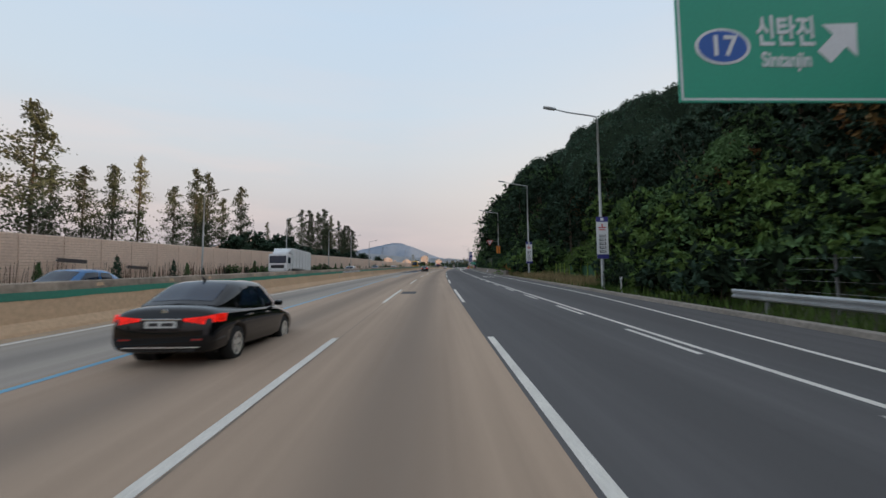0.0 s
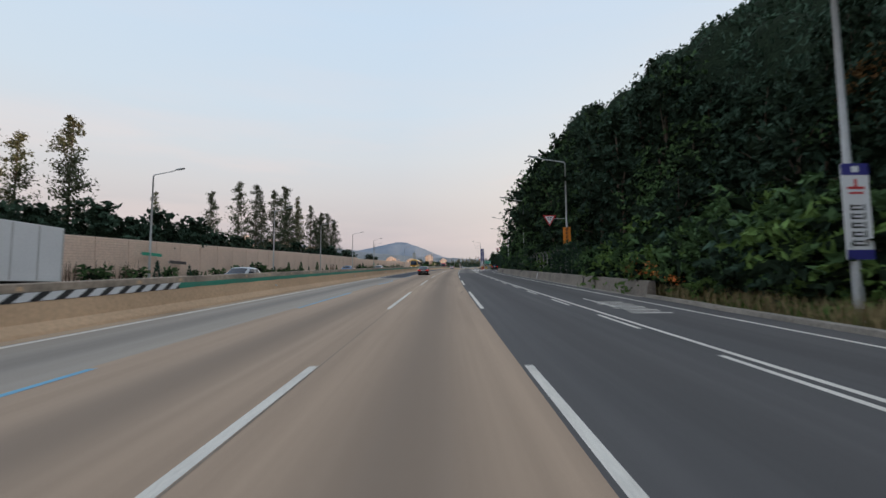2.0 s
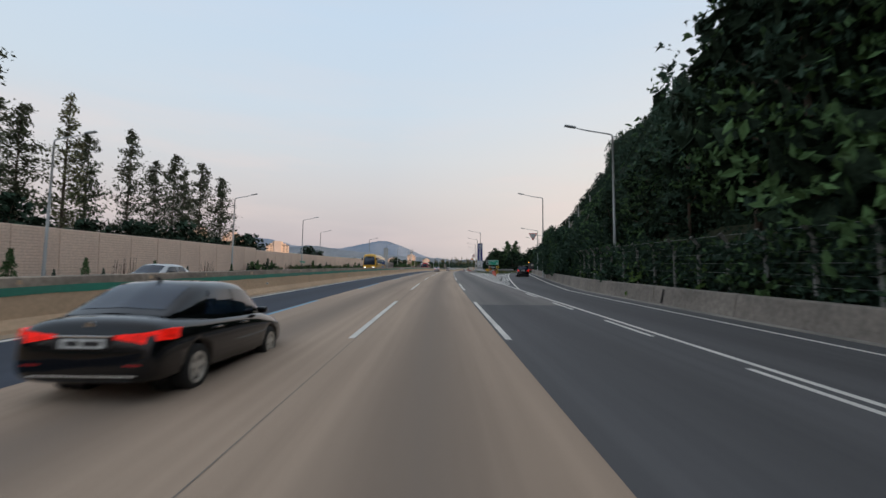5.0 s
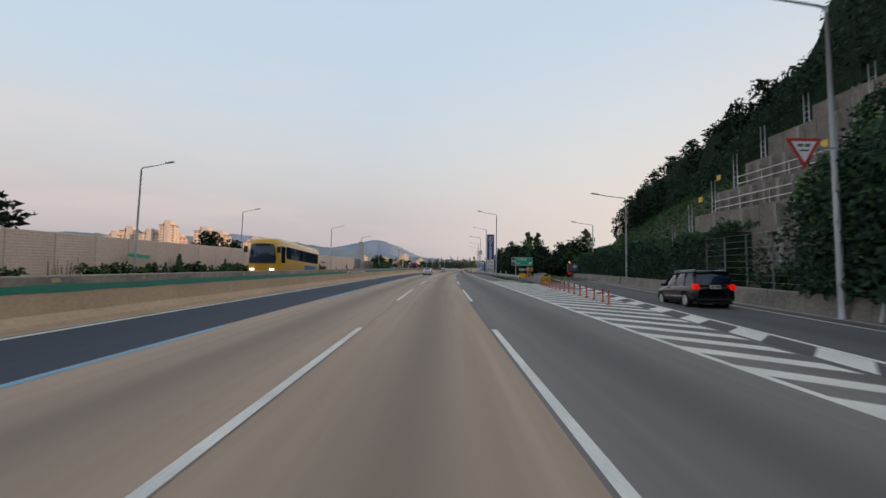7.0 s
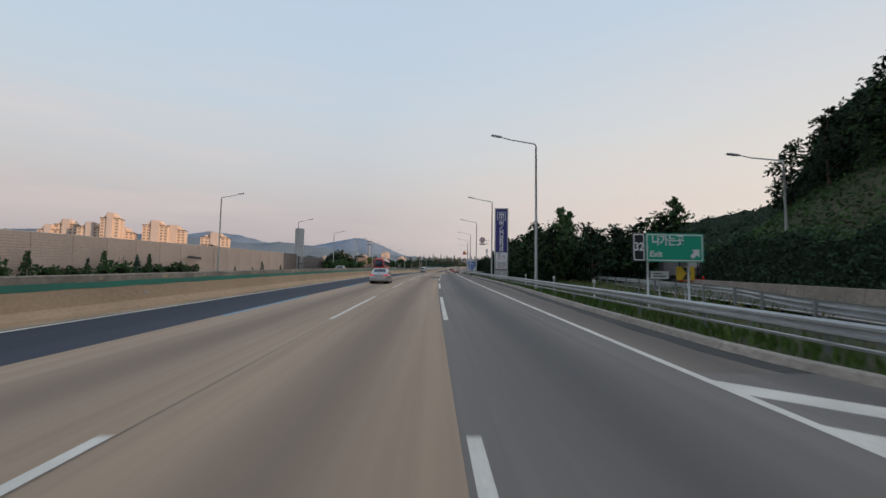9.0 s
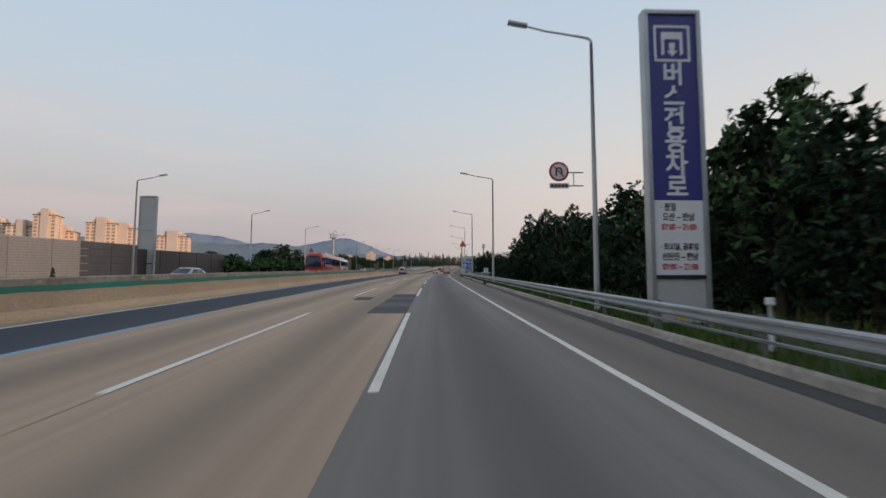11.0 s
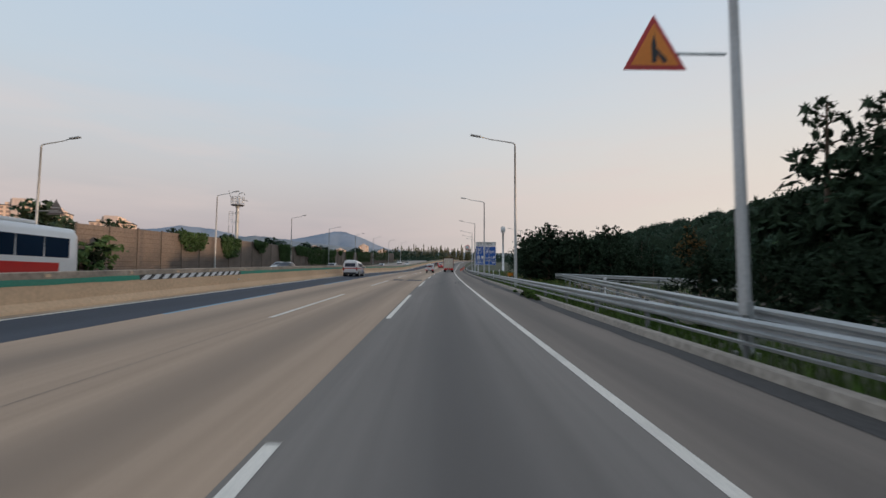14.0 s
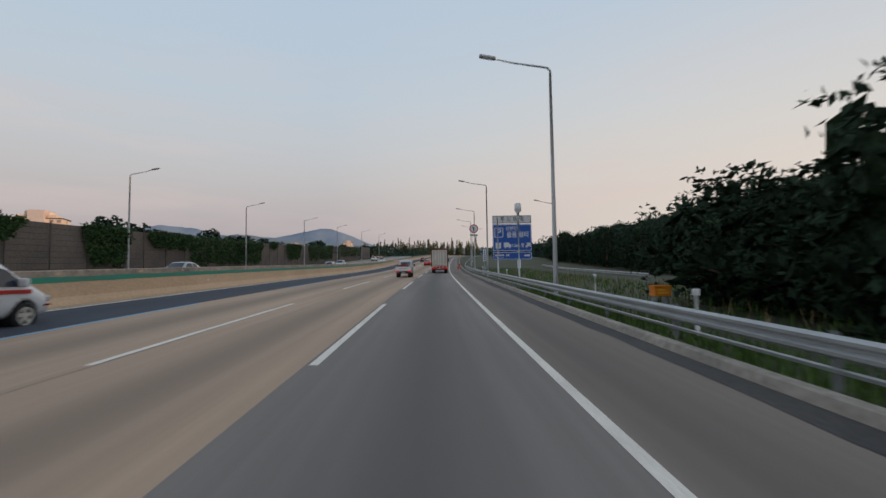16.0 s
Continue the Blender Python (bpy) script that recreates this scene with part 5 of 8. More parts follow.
def creeper(name, n, where, size, material, label, seed):
    """Leaves clinging to a face: where(rng) gives (s, u, h)."""
    r = np.random.default_rng(seed)
    pts = [P(*where(r)) for _ in range(n)]
    ob = leaf_quads(name, np.array([tuple(p) for p in pts]), size, material, seed=seed)
    return tagged(ob, label, "creeper", kind="stuff")


IVY = ((381.5, 387.5, 0.62), (392, 397.5, 0.8), (403, 408, 0.45), (414.5, 420.5, 1.0), (424, 432, 0.5), (432, 456, 1.0), (460, 463, 0.4), (469, 478, 0.85), (484, 506, 1.0), (510, 545, 0.9))


def ivy_far(r):
    """Curtains of ivy over the block wall: where each begins and ends, and how far down it hangs."""
    a, b, drop = IVY[r.choice(len(IVY), p=(0.07, 0.08, 0.06, 0.12, 0.10, 0.24, 0.03, 0.09, 0.12, 0.09))]
    s = a + (b - a) * r.random()
    edge = min(1.0, 0.35 + min(s - a, b - s) / 1.6)
    hang = 4.9 * drop * edge * (0.8 + 0.3 * noise.noise(Vector((s * 0.6, 4.0, 0))))
    return s + r.normal(0, 0.2), -31.6 + 0.5 * r.random() ** 2, 5.15 + 0.3 * noise.noise(Vector((s * 0.4, 9.0, 0))) - hang * r.random()


creeper("ivy_on_block_wall", 20000, ivy_far, 0.27, LEAF_MID, "green ivy hanging over the block wall", 21)

creeper("bank_undergrowth", 30000, lambda r: (lambda s, k: (s, verge(s) + 2.6 + k, land(s, verge(s) + 2.6 + k) + (0.7 + 2.0 * smooth01((s - 75) / 15)) * r.random() ** 1.5))(*(lambda s, k: (s, 7 + 0.5 * k if 34 < s < 56 else k))(r.uniform(-20, 150), 13 * r.random())), 0.22, LEAF_DARK, "low dark undergrowth over the bank", 22)
creeper("verge_growth", 9000, lambda r: (lambda s, k: (s, verge(s) + 0.9 + k, max(0.0, land(s, verge(s) + 0.9 + k)) + (0.4 + 0.9 * k / 6) * r.random()))(r.uniform(54, 79), 6 * r.random() ** 1.3), 0.16, LEAF_FRESH, "rank green growth along the verge", 29)
creeper("garden_crops", 7000, lambda r: (lambda s, k: (s, verge(s) + 3.0 + k, max(0.0, land(s, verge(s) + 3.0 + k)) + 0.1 + 0.55 * r.random() * (0.5 + 0.5 * math.sin(k * 4.2))))(r.uniform(34, 57), 7.5 * r.random()), 0.2, LEAF_FRESH, "low fresh green crops in the garden plot", 27)
def spray(r):
    """Drooping fresh fronds gathered in a few dozen clumps on the bank."""
    k = r.integers(0, 46)
    c = np.random.default_rng(700 + int(k))
    s0, d0, h0 = c.uniform(-12, 150), c.uniform(1.5, 5.0), c.uniform(1.2, 5.5)
    s0 = s0 - 26 if 33 < s0 < 58 else s0
    a, q = r.random() * 6.283, r.random() ** 0.6
    reach = c.uniform(1.2, 2.4)
    s, d = s0 + math.cos(a) * reach * q, d0 + math.sin(a) * reach * q * 0.7
    u = verge(s0) + 2.0 + d
    return s, u, max(0, land(s, u)) + h0 + 0.5 - 0.9 * q * q * reach * 0.6 + r.normal(0, 0.16)


def flowers(r):
    k = r.integers(0, 5)
    s0, h0 = (64.2, 65.0, 63.4, 65.6, 61.8)[k], (1.55, 1.25, 1.2, 1.7, 1.0)[k]
    return s0 + r.normal(0, .22), verge(s0) + .35 + r.normal(0, .15), h0 + r.normal(0, .12)


creeper("creeper_flowers", 150, flowers, 0.10, FLOWER, "orange trumpet flowers on the roadside bushes", 28)
creeper("bank_fronds", 9000, spray, 0.2, LEAF_MID, "fresh green fronds overhanging the bank's dark growth", 24)
creeper("cutting_undergrowth", 26000, lambda r: (lambda s, k: (s, verge(s) + 1.8 + k, land(s, verge(s) + 1.8 + k) + 0.7 * r.random() ** 2))(r.uniform(196, 258), 18 * r.random()), 0.26, LEAF_MID, "green undergrowth on the cutting slope", 23)

def slope_bush(r):
    s = r.uniform(140, 181)
    top = 27.0 - 0.25 * max(0.0, s - 172)
    u = verge(s) + 1.6 + (top - verge(s) - 1.6) * r.random()
    edge = 182.0 - 0.9 * (u - 17.4) + 1.6 * math.sin(u * 1.9)
    s = min(s, edge + r.normal(0, 0.5))
    bumps = 0.9 + 0.8 * noise.noise(Vector((s * 0.35, u * 0.45, 5.0)))
    return s, u, max(land(s, u), 4.2 + 1.4 * (u - 16.8) if u > 16.6 else 0.3) + bumps * (0.4 + 0.9 * r.random())


creeper("slope_creepers", 26000, slope_bush, 0.30, LEAF_DARK, "dark creepers smothering the near end of the retaining wall", 25)
def curtain(r):
    """Creepers hanging over the wall in front of the lamp post."""
    s = 158 + 17.5 * r.random() ** 0.8
    top = (5.6 + 1.2 * noise.noise(Vector((s * 0.5, 2.0, 0)))) * min(1.0, 0.45 + (176.5 - s) / 5)
    k = r.random()
    return s, verge(s) - 0.05 + 2.4 * k * k, 0.55 + top * (0.25 * k + (1 - 0.25 * k) * r.random())


creeper("wall_curtain", 12000, curtain, 0.24, LEAF_DARK, "dark creepers hanging over the low wall", 55)
creeper("wall_curtain_fresh", 2500, lambda r: (lambda q: (q[0], q[1] - 0.12, q[2]))(curtain(r)), 0.2, LEAF_MID, "greener sprays on the hanging creepers", 56)
creeper("slope_creepers_fresh", 7000, lambda r: (lambda q: (q[0], q[1] - 0.1, q[2] + 0.25))(slope_bush(r)), 0.26, LEAF_MID, "greener sprays over the slope creepers", 26)
# pines and broadleaf trees on the right after the slip road
pines = [pine_tree(M(303 + 6 * i, 16.5, -0.3), 90 + i, tall=9.6 - 0.5 * i, wide=3.7 - 0.2 * i, size=0.24, n=1750) for i in range(3)]
leafy = [broad_tree(M(279 + 5 * i, 15.5, -0.4), 95 + i, tall=8.4, wide=3.6, leaf=(LEAF_MID, LEAF_DARK)[i], n=1600, size=0.24, low=0.1, label="leafy green tree beyond the guardrail", group="trees beyond the guardrail") for i in range(2)]
dense = broad_tree(M(383, 16.5, -0.9), 98, tall=7.4, wide=4.2, leaf=LEAF_PINE, n=2700, size=0.21, low=0.06, label="dense dark evergreen with boughs down to the grass", group="dense evergreens")
sp1, sp2, sp3 = [], [], []
# added row of small dark evergreens, standing in for shade below the trees
for s in np.arange(263, 348, 3.7):
    sp3.append((s + r3.uniform(-1, 1), 13.6 + r3.uniform(-0.5, 0.8), -0.6, r3.uniform(0.36, 0.55)))
for s in np.arange(262, 302, 3.6):
    for u0 in (15.5, 20.5, 27):
        sp1.append((s + r3.uniform(-1, 1), u0 + r3.uniform(-1.2, 1.2), -0.4, r3.uniform(0.78, 1.05) * (0.94 if s > 283 else 1)))
for s in np.arange(302, 348, 3.6):
    for u0 in (14.8, 20, 26) if s < 318 else (18.2, 21.8, 27):
        sp2.append((s + r3.uniform(-1, 1), u0 + r3.uniform(-1.2, 1.2), -0.4, r3.uniform(0.86, 1.06) * (1.14 if s > 318 else 1.0 if s > 307 else 0.92)))
for s in np.arange(340, 386, 4.4):
    for u0 in (46, 53):
        sp1.append((s + r3.uniform(-1, 1), u0 + 2 * math.sin(s) + r3.uniform(-1.2, 1.2), -0.4, r3.uniform(0.75, 0.95)))
for s in np.arange(380.5, 393, 3.1):
    for u0 in (14.6, 18.6, 24):
        sp3.append((s + r3.uniform(-1, 1), u0 + r3.uniform(-0.6, 0.8), -0.9, r3.uniform(0.83, 0.98)))
for s in np.arange(424, 560, 5.0):
    for u0 in (38 + 0.05 * (s - 424), 47):
        sp2.append((s + r3.uniform(-1, 1), u0 + r3.uniform(-1.5, 1.5), -0.3, r3.uniform(0.8, 1.1)))
for s in np.arange(246, 264, 4.0):
    for u0 in (36, 42):
        sp1.append((s + r3.uniform(-1, 1), u0 + 0.5 * (s - 246), land(s, u0 + 0.5 * (s - 246)) - 1.5, r3.uniform(0.5, 0.65)))
scatter(leafy, sp1, seed=31)
scatter(pines, sp2, seed=32)
scatter([dense], sp3, seed=34)
scatter([thin_conifer(M(285, 23, -0.4), 99, tall=12.5, wide=3.4, n=1500, leaf=LEAF_MID, bare=0.3, label="open-crowned tree standing above its neighbours", group="open trees")], [(273.5, 18.5, -0.4, 0.95), (262, 30, -0.4, 0.9)], seed=33)
broad_tree(M(397, 41, -0.3), 131, tall=7.6, wide=3.0, leaf=LEAF_RUST, n=1300, size=0.24, low=0.35, label="rust-brown tree among green ones beyond the loop road", group="rusty trees")
# far woods on the right-hand hill and across the end of the road
canopy("near_hill_woods", 350, 560, lambda s: 49.0, lambda s: 106.0, 1.7, 6.4, 4.3, 9.5, 30000, 0.5, LEAF_DARK, "closed woods on the hill beyond the loop road", 204)
canopy("hill_woods", 262, 880, lambda s: 52.0, lambda s: 190.0, 5.0, 9.0, 6.5, 8.5, 20000, 1.0, LEAF_DARK, "distant woods on the low hill", 203)
pts, low_pts = [], []
for k in range(120):
    s, u1, top = 765 + r3.uniform(-22, 22), -88 + 0.86 * k + r3.uniform(-1, 1), r3.uniform(9, 16) * (0.75 if k % 3 else 1.0)
    z = r3.random(210) ** 1.1
    a = r3.random(210) * 6.283
    w = 2.1 * (1 - z) ** 0.8 * r3.random(210) ** 0.7
    c0 = P(s, u1, 0.5)
    pts.append(np.stack((c0.x + np.cos(a) * w, c0.y + np.sin(a) * w, c0.z + z * top), 1))
tagged(leaf_quads("far_conifers", np.concatenate(pts), 0.8, LEAF_GREY, seed=36, up=1.0), "row of distant spired conifers across the road's end", "woods", kind="stuff")
for k in range(9000):
    q = r3.random()
    s, u1 = 610 + 170 * q + r3.uniform(-8, 8), (-170 + 150 * r3.random()) if k % 3 else (14 + 60 * r3.random() + 10 * (1 - q))
    low_pts.append(tuple(P(s, u1, (4.5 + 2.5 * math.sin(u1 * 0.13 + s * 0.05)) * r3.random() ** 0.6)))
tagged(leaf_quads("far_scrub", np.array(low_pts), 1.3, LEAF_DARK, seed=37), "low dark woods either side of the far road", "woods", kind="stuff")


# ---------------------------------------------------------------- vehicles (y ahead from the rear bumper, x to the right)
def loft(bm, sections, mat_i=0):
    """Skin half profiles (x, z) set at y, mirrored across x = 0."""
    rings = []
    for y, pr in sections:
        right = [bm.verts.new((x, y, z)) for x, z in pr]
        left = [right[i] if abs(pr[i][0]) < 1e-6 else bm.verts.new((-pr[i][0], y, pr[i][1])) for i in range(len(pr))]
        rings.append((right, left))
    for (ra, la), (rb, lb) in zip(rings, rings[1:]):
        for i in range(len(ra) - 1):
            for a, b, flip in ((ra, rb, False), (la, lb, True)):
                q = [a[i], a[i + 1], b[i + 1], b[i]]
                q = [v for j, v in enumerate(q) if v not in q[:j]]
                if len(q) > 2:
                    try:
                        f = bm.faces.new(q[::-1] if flip else q)
                        f.smooth = True
                        f.material_index = mat_i
                    except ValueError:
                        pass
    for (r, l), rev in ((rings[0], False), (rings[-1], True)):
        loop = r + [v for v in l[::-1] if v not in r]
        f = bm.faces.new(loop[::-1] if rev else loop)
        f.material_index = mat_i
    bmesh.ops.recalc_face_normals(bm, faces=bm.faces)


def rounded(ob, levels=2):
    md = ob.modifiers.new("round", "SUBSURF")
    md.levels = md.render_levels = levels
    for p in ob.data.polygons:
        p.use_smooth = True
    return ob


def carve(ob, holes):
    """Cut round wheel openings through a body; holes are (y, z, radius)."""
    cut = []
    for y, z, r in holes:
        bm = bmesh.new()
        tube(bm, [(-2, y, z), (2, y, z)], r, 28)
        bmesh.ops.recalc_face_normals(bm, faces=bm.faces)
        me = bpy.data.meshes.new("hole")
        bm.to_mesh(me)
        bm.free()
        h = new("hole", me)
        h.parent = ob.parent
        cut.append(h)
        md = ob.modifiers.new("cut", "BOOLEAN")
        md.operation, md.object, md.solver = "DIFFERENCE", h, "EXACT"
    me = bpy.data.meshes.new_from_object(ob.evaluated_get(bpy.context.evaluated_depsgraph_get()))
    ob.modifiers.clear()
    ob.data = me
    for h in cut:
        bpy.data.objects.remove(h)
    return ob


def wheel(parent, x, y, r=0.31, w=0.20, rim=ALLOY, side=1):
    """Tyre with a dished spoked rim."""
    bm = bmesh.new()
    seg = 24
    pr = [(0, r * 0.62), (0, r * 0.93), (w * 0.12, r), (w * 0.88, r), (w, r * 0.93), (w, r * 0.62)]
    rings = [[bm.verts.new((px, math.cos(k * 2 * math.pi / seg) * pr_, math.sin(k * 2 * math.pi / seg) * pr_)) for k in range(seg)] for px, pr_ in pr]
    for a, b in zip(rings, rings[1:] + rings[:1]):
        for k in range(seg):
            f = bm.faces.new((a[k], a[(k + 1) % seg], b[(k + 1) % seg], b[k]))
            f.smooth = True
    bmesh.ops.recalc_face_normals(bm, faces=bm.faces)
    wh = part("wheel", bm, TYRE, parent)
    wh.matrix_basis = Matrix.Translation((x, y, r)) @ (Matrix.Rotation(math.pi, 4, "Z") if side < 0 else Matrix.Identity(4))
    bm = bmesh.new()
    tube(bm, [(w * 0.66, 0, 0), (w * 0.78, 0, 0)], r * 0.60, 20)
    part("hub_plate", bm, TRIM, wh)
    bm = bmesh.new()
    tube(bm, [(w * 0.74, 0, 0), (w * 0.95, 0, 0)], [r * 0.2, r * 0.16], 12)
    for k in range(5):
        a = k * 2 * math.pi / 5
        box(bm, w * 0.76, w * 0.93, -r * 0.115, r * 0.115, r * 0.1, r * 0.63, 0.0, m=Matrix.Rotation(a, 4, "X"))
    seg = 22
    for k in range(seg):
        a = k * 2 * math.pi / seg
        box(bm, w * 0.74, w * 1.01, -r * 0.1, r * 0.1, r * 0.57, r * 0.67, 0.0, m=Matrix.Rotation(a, 4, "X"))
    part("rim", bm, rim, wh)
    return wh


def axle(parent, y, half, r=0.31, w=0.20, rim=ALLOY, arch=True, paint=TRIM):
    for sd in (1, -1):
        wheel(parent, sd * (half - w - 0.012), y, r, w, rim, sd)
        if arch:
            bm = bmesh.new()
            tube(bm, [(sd * (half - 0.45), y, r + 0.02), (sd * (half - w - 0.01), y, r + 0.02)], r * 1.16, 22)
            part("wheel_arch", bm, paint, parent)


def bar_part(name, parent, material, *boxes, label=""):
    bm = bmesh.new()
    for b in boxes:
        box(bm, *b[:6], b[6] if len(b) > 6 else 0.0)
    return part(name, bm, material, parent, label)


def plate(parent, y, z, wide=0.52, high=0.11, x=0.0):
    bar_part("number_plate", parent, PLATE, (x - wide / 2, x + wide / 2, y - 0.012, y, z, z + high, 0.004), label="white number plate with dark bars")
    bar_part("plate_marks", parent, SIGN_BLACK, (x - wide * 0.38, x - wide * 0.08, y - 0.014, y - 0.011, z + high * 0.25, z + high * 0.75), (x + wide * 0.02, x + wide * 0.4, y - 0.014, y - 0.011, z + high * 0.25, z + high * 0.75))


SEDAN = ((0.00, .60, .70, .34, .50, .60, .60, .64, .65), (0.05, .72, .83, .26, .55, .78, .70, .86, .88), (0.16, .78, .87, .22, .58, .86, .72, 1.00, 1.03),
         (0.60, .80, .885, .20, .60, .90, .70, 1.03, 1.06), (1.2, .80, .888, .20, .60, .90, .74, .97, .99), (2.3, .80, .888, .20, .60, .90, .76, .95, .97),
         (3.1, .80, .888, .20, .60, .88, .74, .95, .98), (3.5, .80, .88, .20, .58, .84, .66, .91, .95), (4.1, .78, .86, .20, .55, .74, .60, .79, .82),
         (4.38, .70, .78, .22, .50, .62, .50, .66, .68), (4.5, .55, .62, .30, .45, .52, .45, .54, .56))


def car_body(t, table, paint):
    bm = bmesh.new()
    loft(bm, [(y, [(0, zb), (wb, zb), (w, zb + .12), (w + .005, zm), (w - .02, zs), (wt, zt), (0, zc)]) for y, wb, w, zb, zm, zs, wt, zt, zc in table])
    return rounded(part("body", bm, paint, t))


SALOON = ((0.50, ((.66, .98), (.65, 1.0), (.58, 1.015), (0, 1.05))), (0.62, ((.70, .97), (.68, 1.04), (.575, 1.075), (0, 1.115))), (1.32, ((.80, .93), (.74, 1.19), (.56, 1.40), (0, 1.452))), (1.9, ((.815, .92), (.755, 1.2), (.585, 1.452), (0, 1.488))),
          (2.45, ((.815, .92), (.755, 1.19), (.58, 1.44), (0, 1.478))), (2.80, ((.80, .92), (.735, 1.16), (.555, 1.375), (0, 1.42))), (3.45, ((.74, .90), (.70, .94), (.60, .965), (0, .995))), (3.62, ((.72, .89), (.69, .90), (.6, .91), (0, .93))))


def spline(a, x, y):
    """Smooth curve through the rows of y at the places x."""
    n = len(x)
    i = min(n - 2, max(0, int(np.searchsorted(x, a)) - 1))
    h = x[i + 1] - x[i]
    q = (a - x[i]) / h

    def slope(j):
        return (y[min(j + 1, n - 1)] - y[max(j - 1, 0)]) / (x[min(j + 1, n - 1)] - x[max(j - 1, 0)])

    return ((1 + 2 * q) * (1 - q) ** 2 * y[i] + q * (1 - q) ** 2 * h * slope(i) + q * q * (3 - 2 * q) * y[i + 1] + q * q * (q - 1) * h * slope(i + 1))


def cabin(t, sections, paint):
    """Rounded painted cabin with the windows let into its skin."""
    ys = np.array([c[0] for c in sections])
    pr = np.array([c[1] for c in sections])
    vs = np.array((0.0, 0.34, 0.68, 1.0))

    def skin(y, v, lift=0.0):
        row = spline(y, ys, pr)
        x, z = spline(v, vs, row)
        return Vector((max(0.0, x) * (1 + lift), y, z + lift * 0.9))

    def patch(name, y0, y1, v0, v1, lean, sd, lift, material, ny=8, nv=6, label=""):
        """y runs from y0 to y1 at v0 and is drawn in by lean at v1; sd 0 spans both halves."""
        bm = bmesh.new()
        cols = [(v0 + (v1 - v0) * k / nv, sd or 1) for k in range(nv + 1)]
        if not sd:
            cols += [(v, -1) for v, _ in cols[-2::-1]]
        grid = []
        for v, g in cols:
            f = (v - v0) / (v1 - v0)
            a, b = y0 + lean[0] * f, y1 + lean[1] * f
            col = []
            for k in range(ny + 1):
                p = skin(a + (b - a) * k / ny, v, lift)
                col.append(bm.verts.new((p.x * g, p.y, p.z)))
            grid.append(col)
        for a, b in zip(grid, grid[1:]):
            for k in range(ny):
                bm.faces.new((a[k], a[k + 1], b[k + 1], b[k]))
        bmesh.ops.recalc_face_normals(bm, faces=bm.faces)
        return part(name, bm, material, t, label, smooth=True)

    patch("cabin", ys[0], ys[-1], 0.0, 1.0, (0, 0), 0, 0.0, paint, 26, 9)
    patch("rear_window", 0.63, 1.25, 0.71, 1.0, (-0.02, 0.03), 0, 0.006, TINT, label="dark bluish rear window")
    patch("windscreen", 2.86, 3.46, 0.66, 1.0, (-0.03, 0.03), 0, 0.006, TINT, label="dark windscreen")
    for sd in (1, -1):
        patch("rear_side_window", 1.18, 2.04, 0.06, 0.52, (0.26, -0.02), sd, 0.008, TINT, label="dark tinted side window")
        patch("front_side_window", 2.11, 3.22, 0.06, 0.52, (-0.01, -0.50), sd, 0.008, TINT, label="dark tinted side window")


def sedan(m, paint, label, group="cars on the road", lit=True, short=False, name="car"):
    t = thing(name, m, label, "car", group)
    carve(car_body(t, SEDAN, paint), ((0.92, .33, .362), (3.56, .33, .362)))
    cabin(t, SALOON, paint)
    for sd in (1, -1):
        bm = bmesh.new()
        box(bm, -.09, .09, -.05, .06, -.055, .06, .04, m=Matrix.Translation((sd * .90, 3.0, .97)))
        mir = part("mirror", bm, paint, t)
        for y in (1.35, 2.25):
            bar_part("door_handle", t, CHROME, (min(sd * .88, sd * .912), max(sd * .88, sd * .912), y, y + .18, .80, .825, .008))
        bm = bmesh.new()
        q = [(.36, .00), (.70, .03), (.84, .10), (.895, .34), (.885, .42), (.80, .30), (.36, .20)]
        lo = [bm.verts.new((sd * x, y + 0.0, .755 if x > .8 else .775 if x < .5 else .715)) for x, y in q]
        hi = [bm.verts.new((sd * x, y + .03, .82 if x < .5 else .85 if x < .8 else .885)) for x, y in q]
        bm.faces.new(lo)
        bm.faces.new(hi)
        for i in range(len(q)):
            bm.faces.new((lo[i], lo[(i + 1) % len(q)], hi[(i + 1) % len(q)], hi[i]))
        bmesh.ops.recalc_face_normals(bm, faces=bm.faces)
        part("tail_lamp", bm, TAIL_ON if lit else TAIL_OFF, t, "glowing red tail lamp" if lit else "red tail lamp")
        bar_part("head_lamp", t, LENS, (min(sd * .40, sd * .68), max(sd * .40, sd * .68), 4.28, 4.42, .56, .68, .03))
    bar_part("rear_recess", t, TRIM, (-.33, .33, .004, .03, .655, .80, .006))
    bar_part("exhaust_valance", t, TRIM, (-.55, .55, .03, .12, .27, .36, .02))
    bar_part("chrome_strip", t, CHROME, (-.34, .34, -.004, .03, .79, .815, .006), label="chrome strip over the number plate")
    plate(t, 0.002, .665)
    bar_part("bumper_line", t, ALLOY, (-.62, .62, .012, .05, .335, .35))
    bar_part("reflector", t, TAIL_OFF, (-.68, -.5, -.005, .03, .46, .485), (.5, .68, -.005, .03, .46, .485))
    bm = bmesh.new()
    tube(bm, [(0, .10, .915), (0, .085, .915)], [.055, .055], 14)
    part("badge", bm, CHROME, t)
    bm = bmesh.new()
    tube(bm, [(0, 1.42, 1.44), (0, 1.36, 1.50), (0, 1.28, 1.545)], [.04, .025, .008], 6)
    part("roof_fin", bm, TRIM, t)
    axle(t, 0.92, .888)
    axle(t, 3.56, .888)
    bar_part("underside", t, TRIM, (-.70, .70, .45, 4.2, .2, .3))
    return t


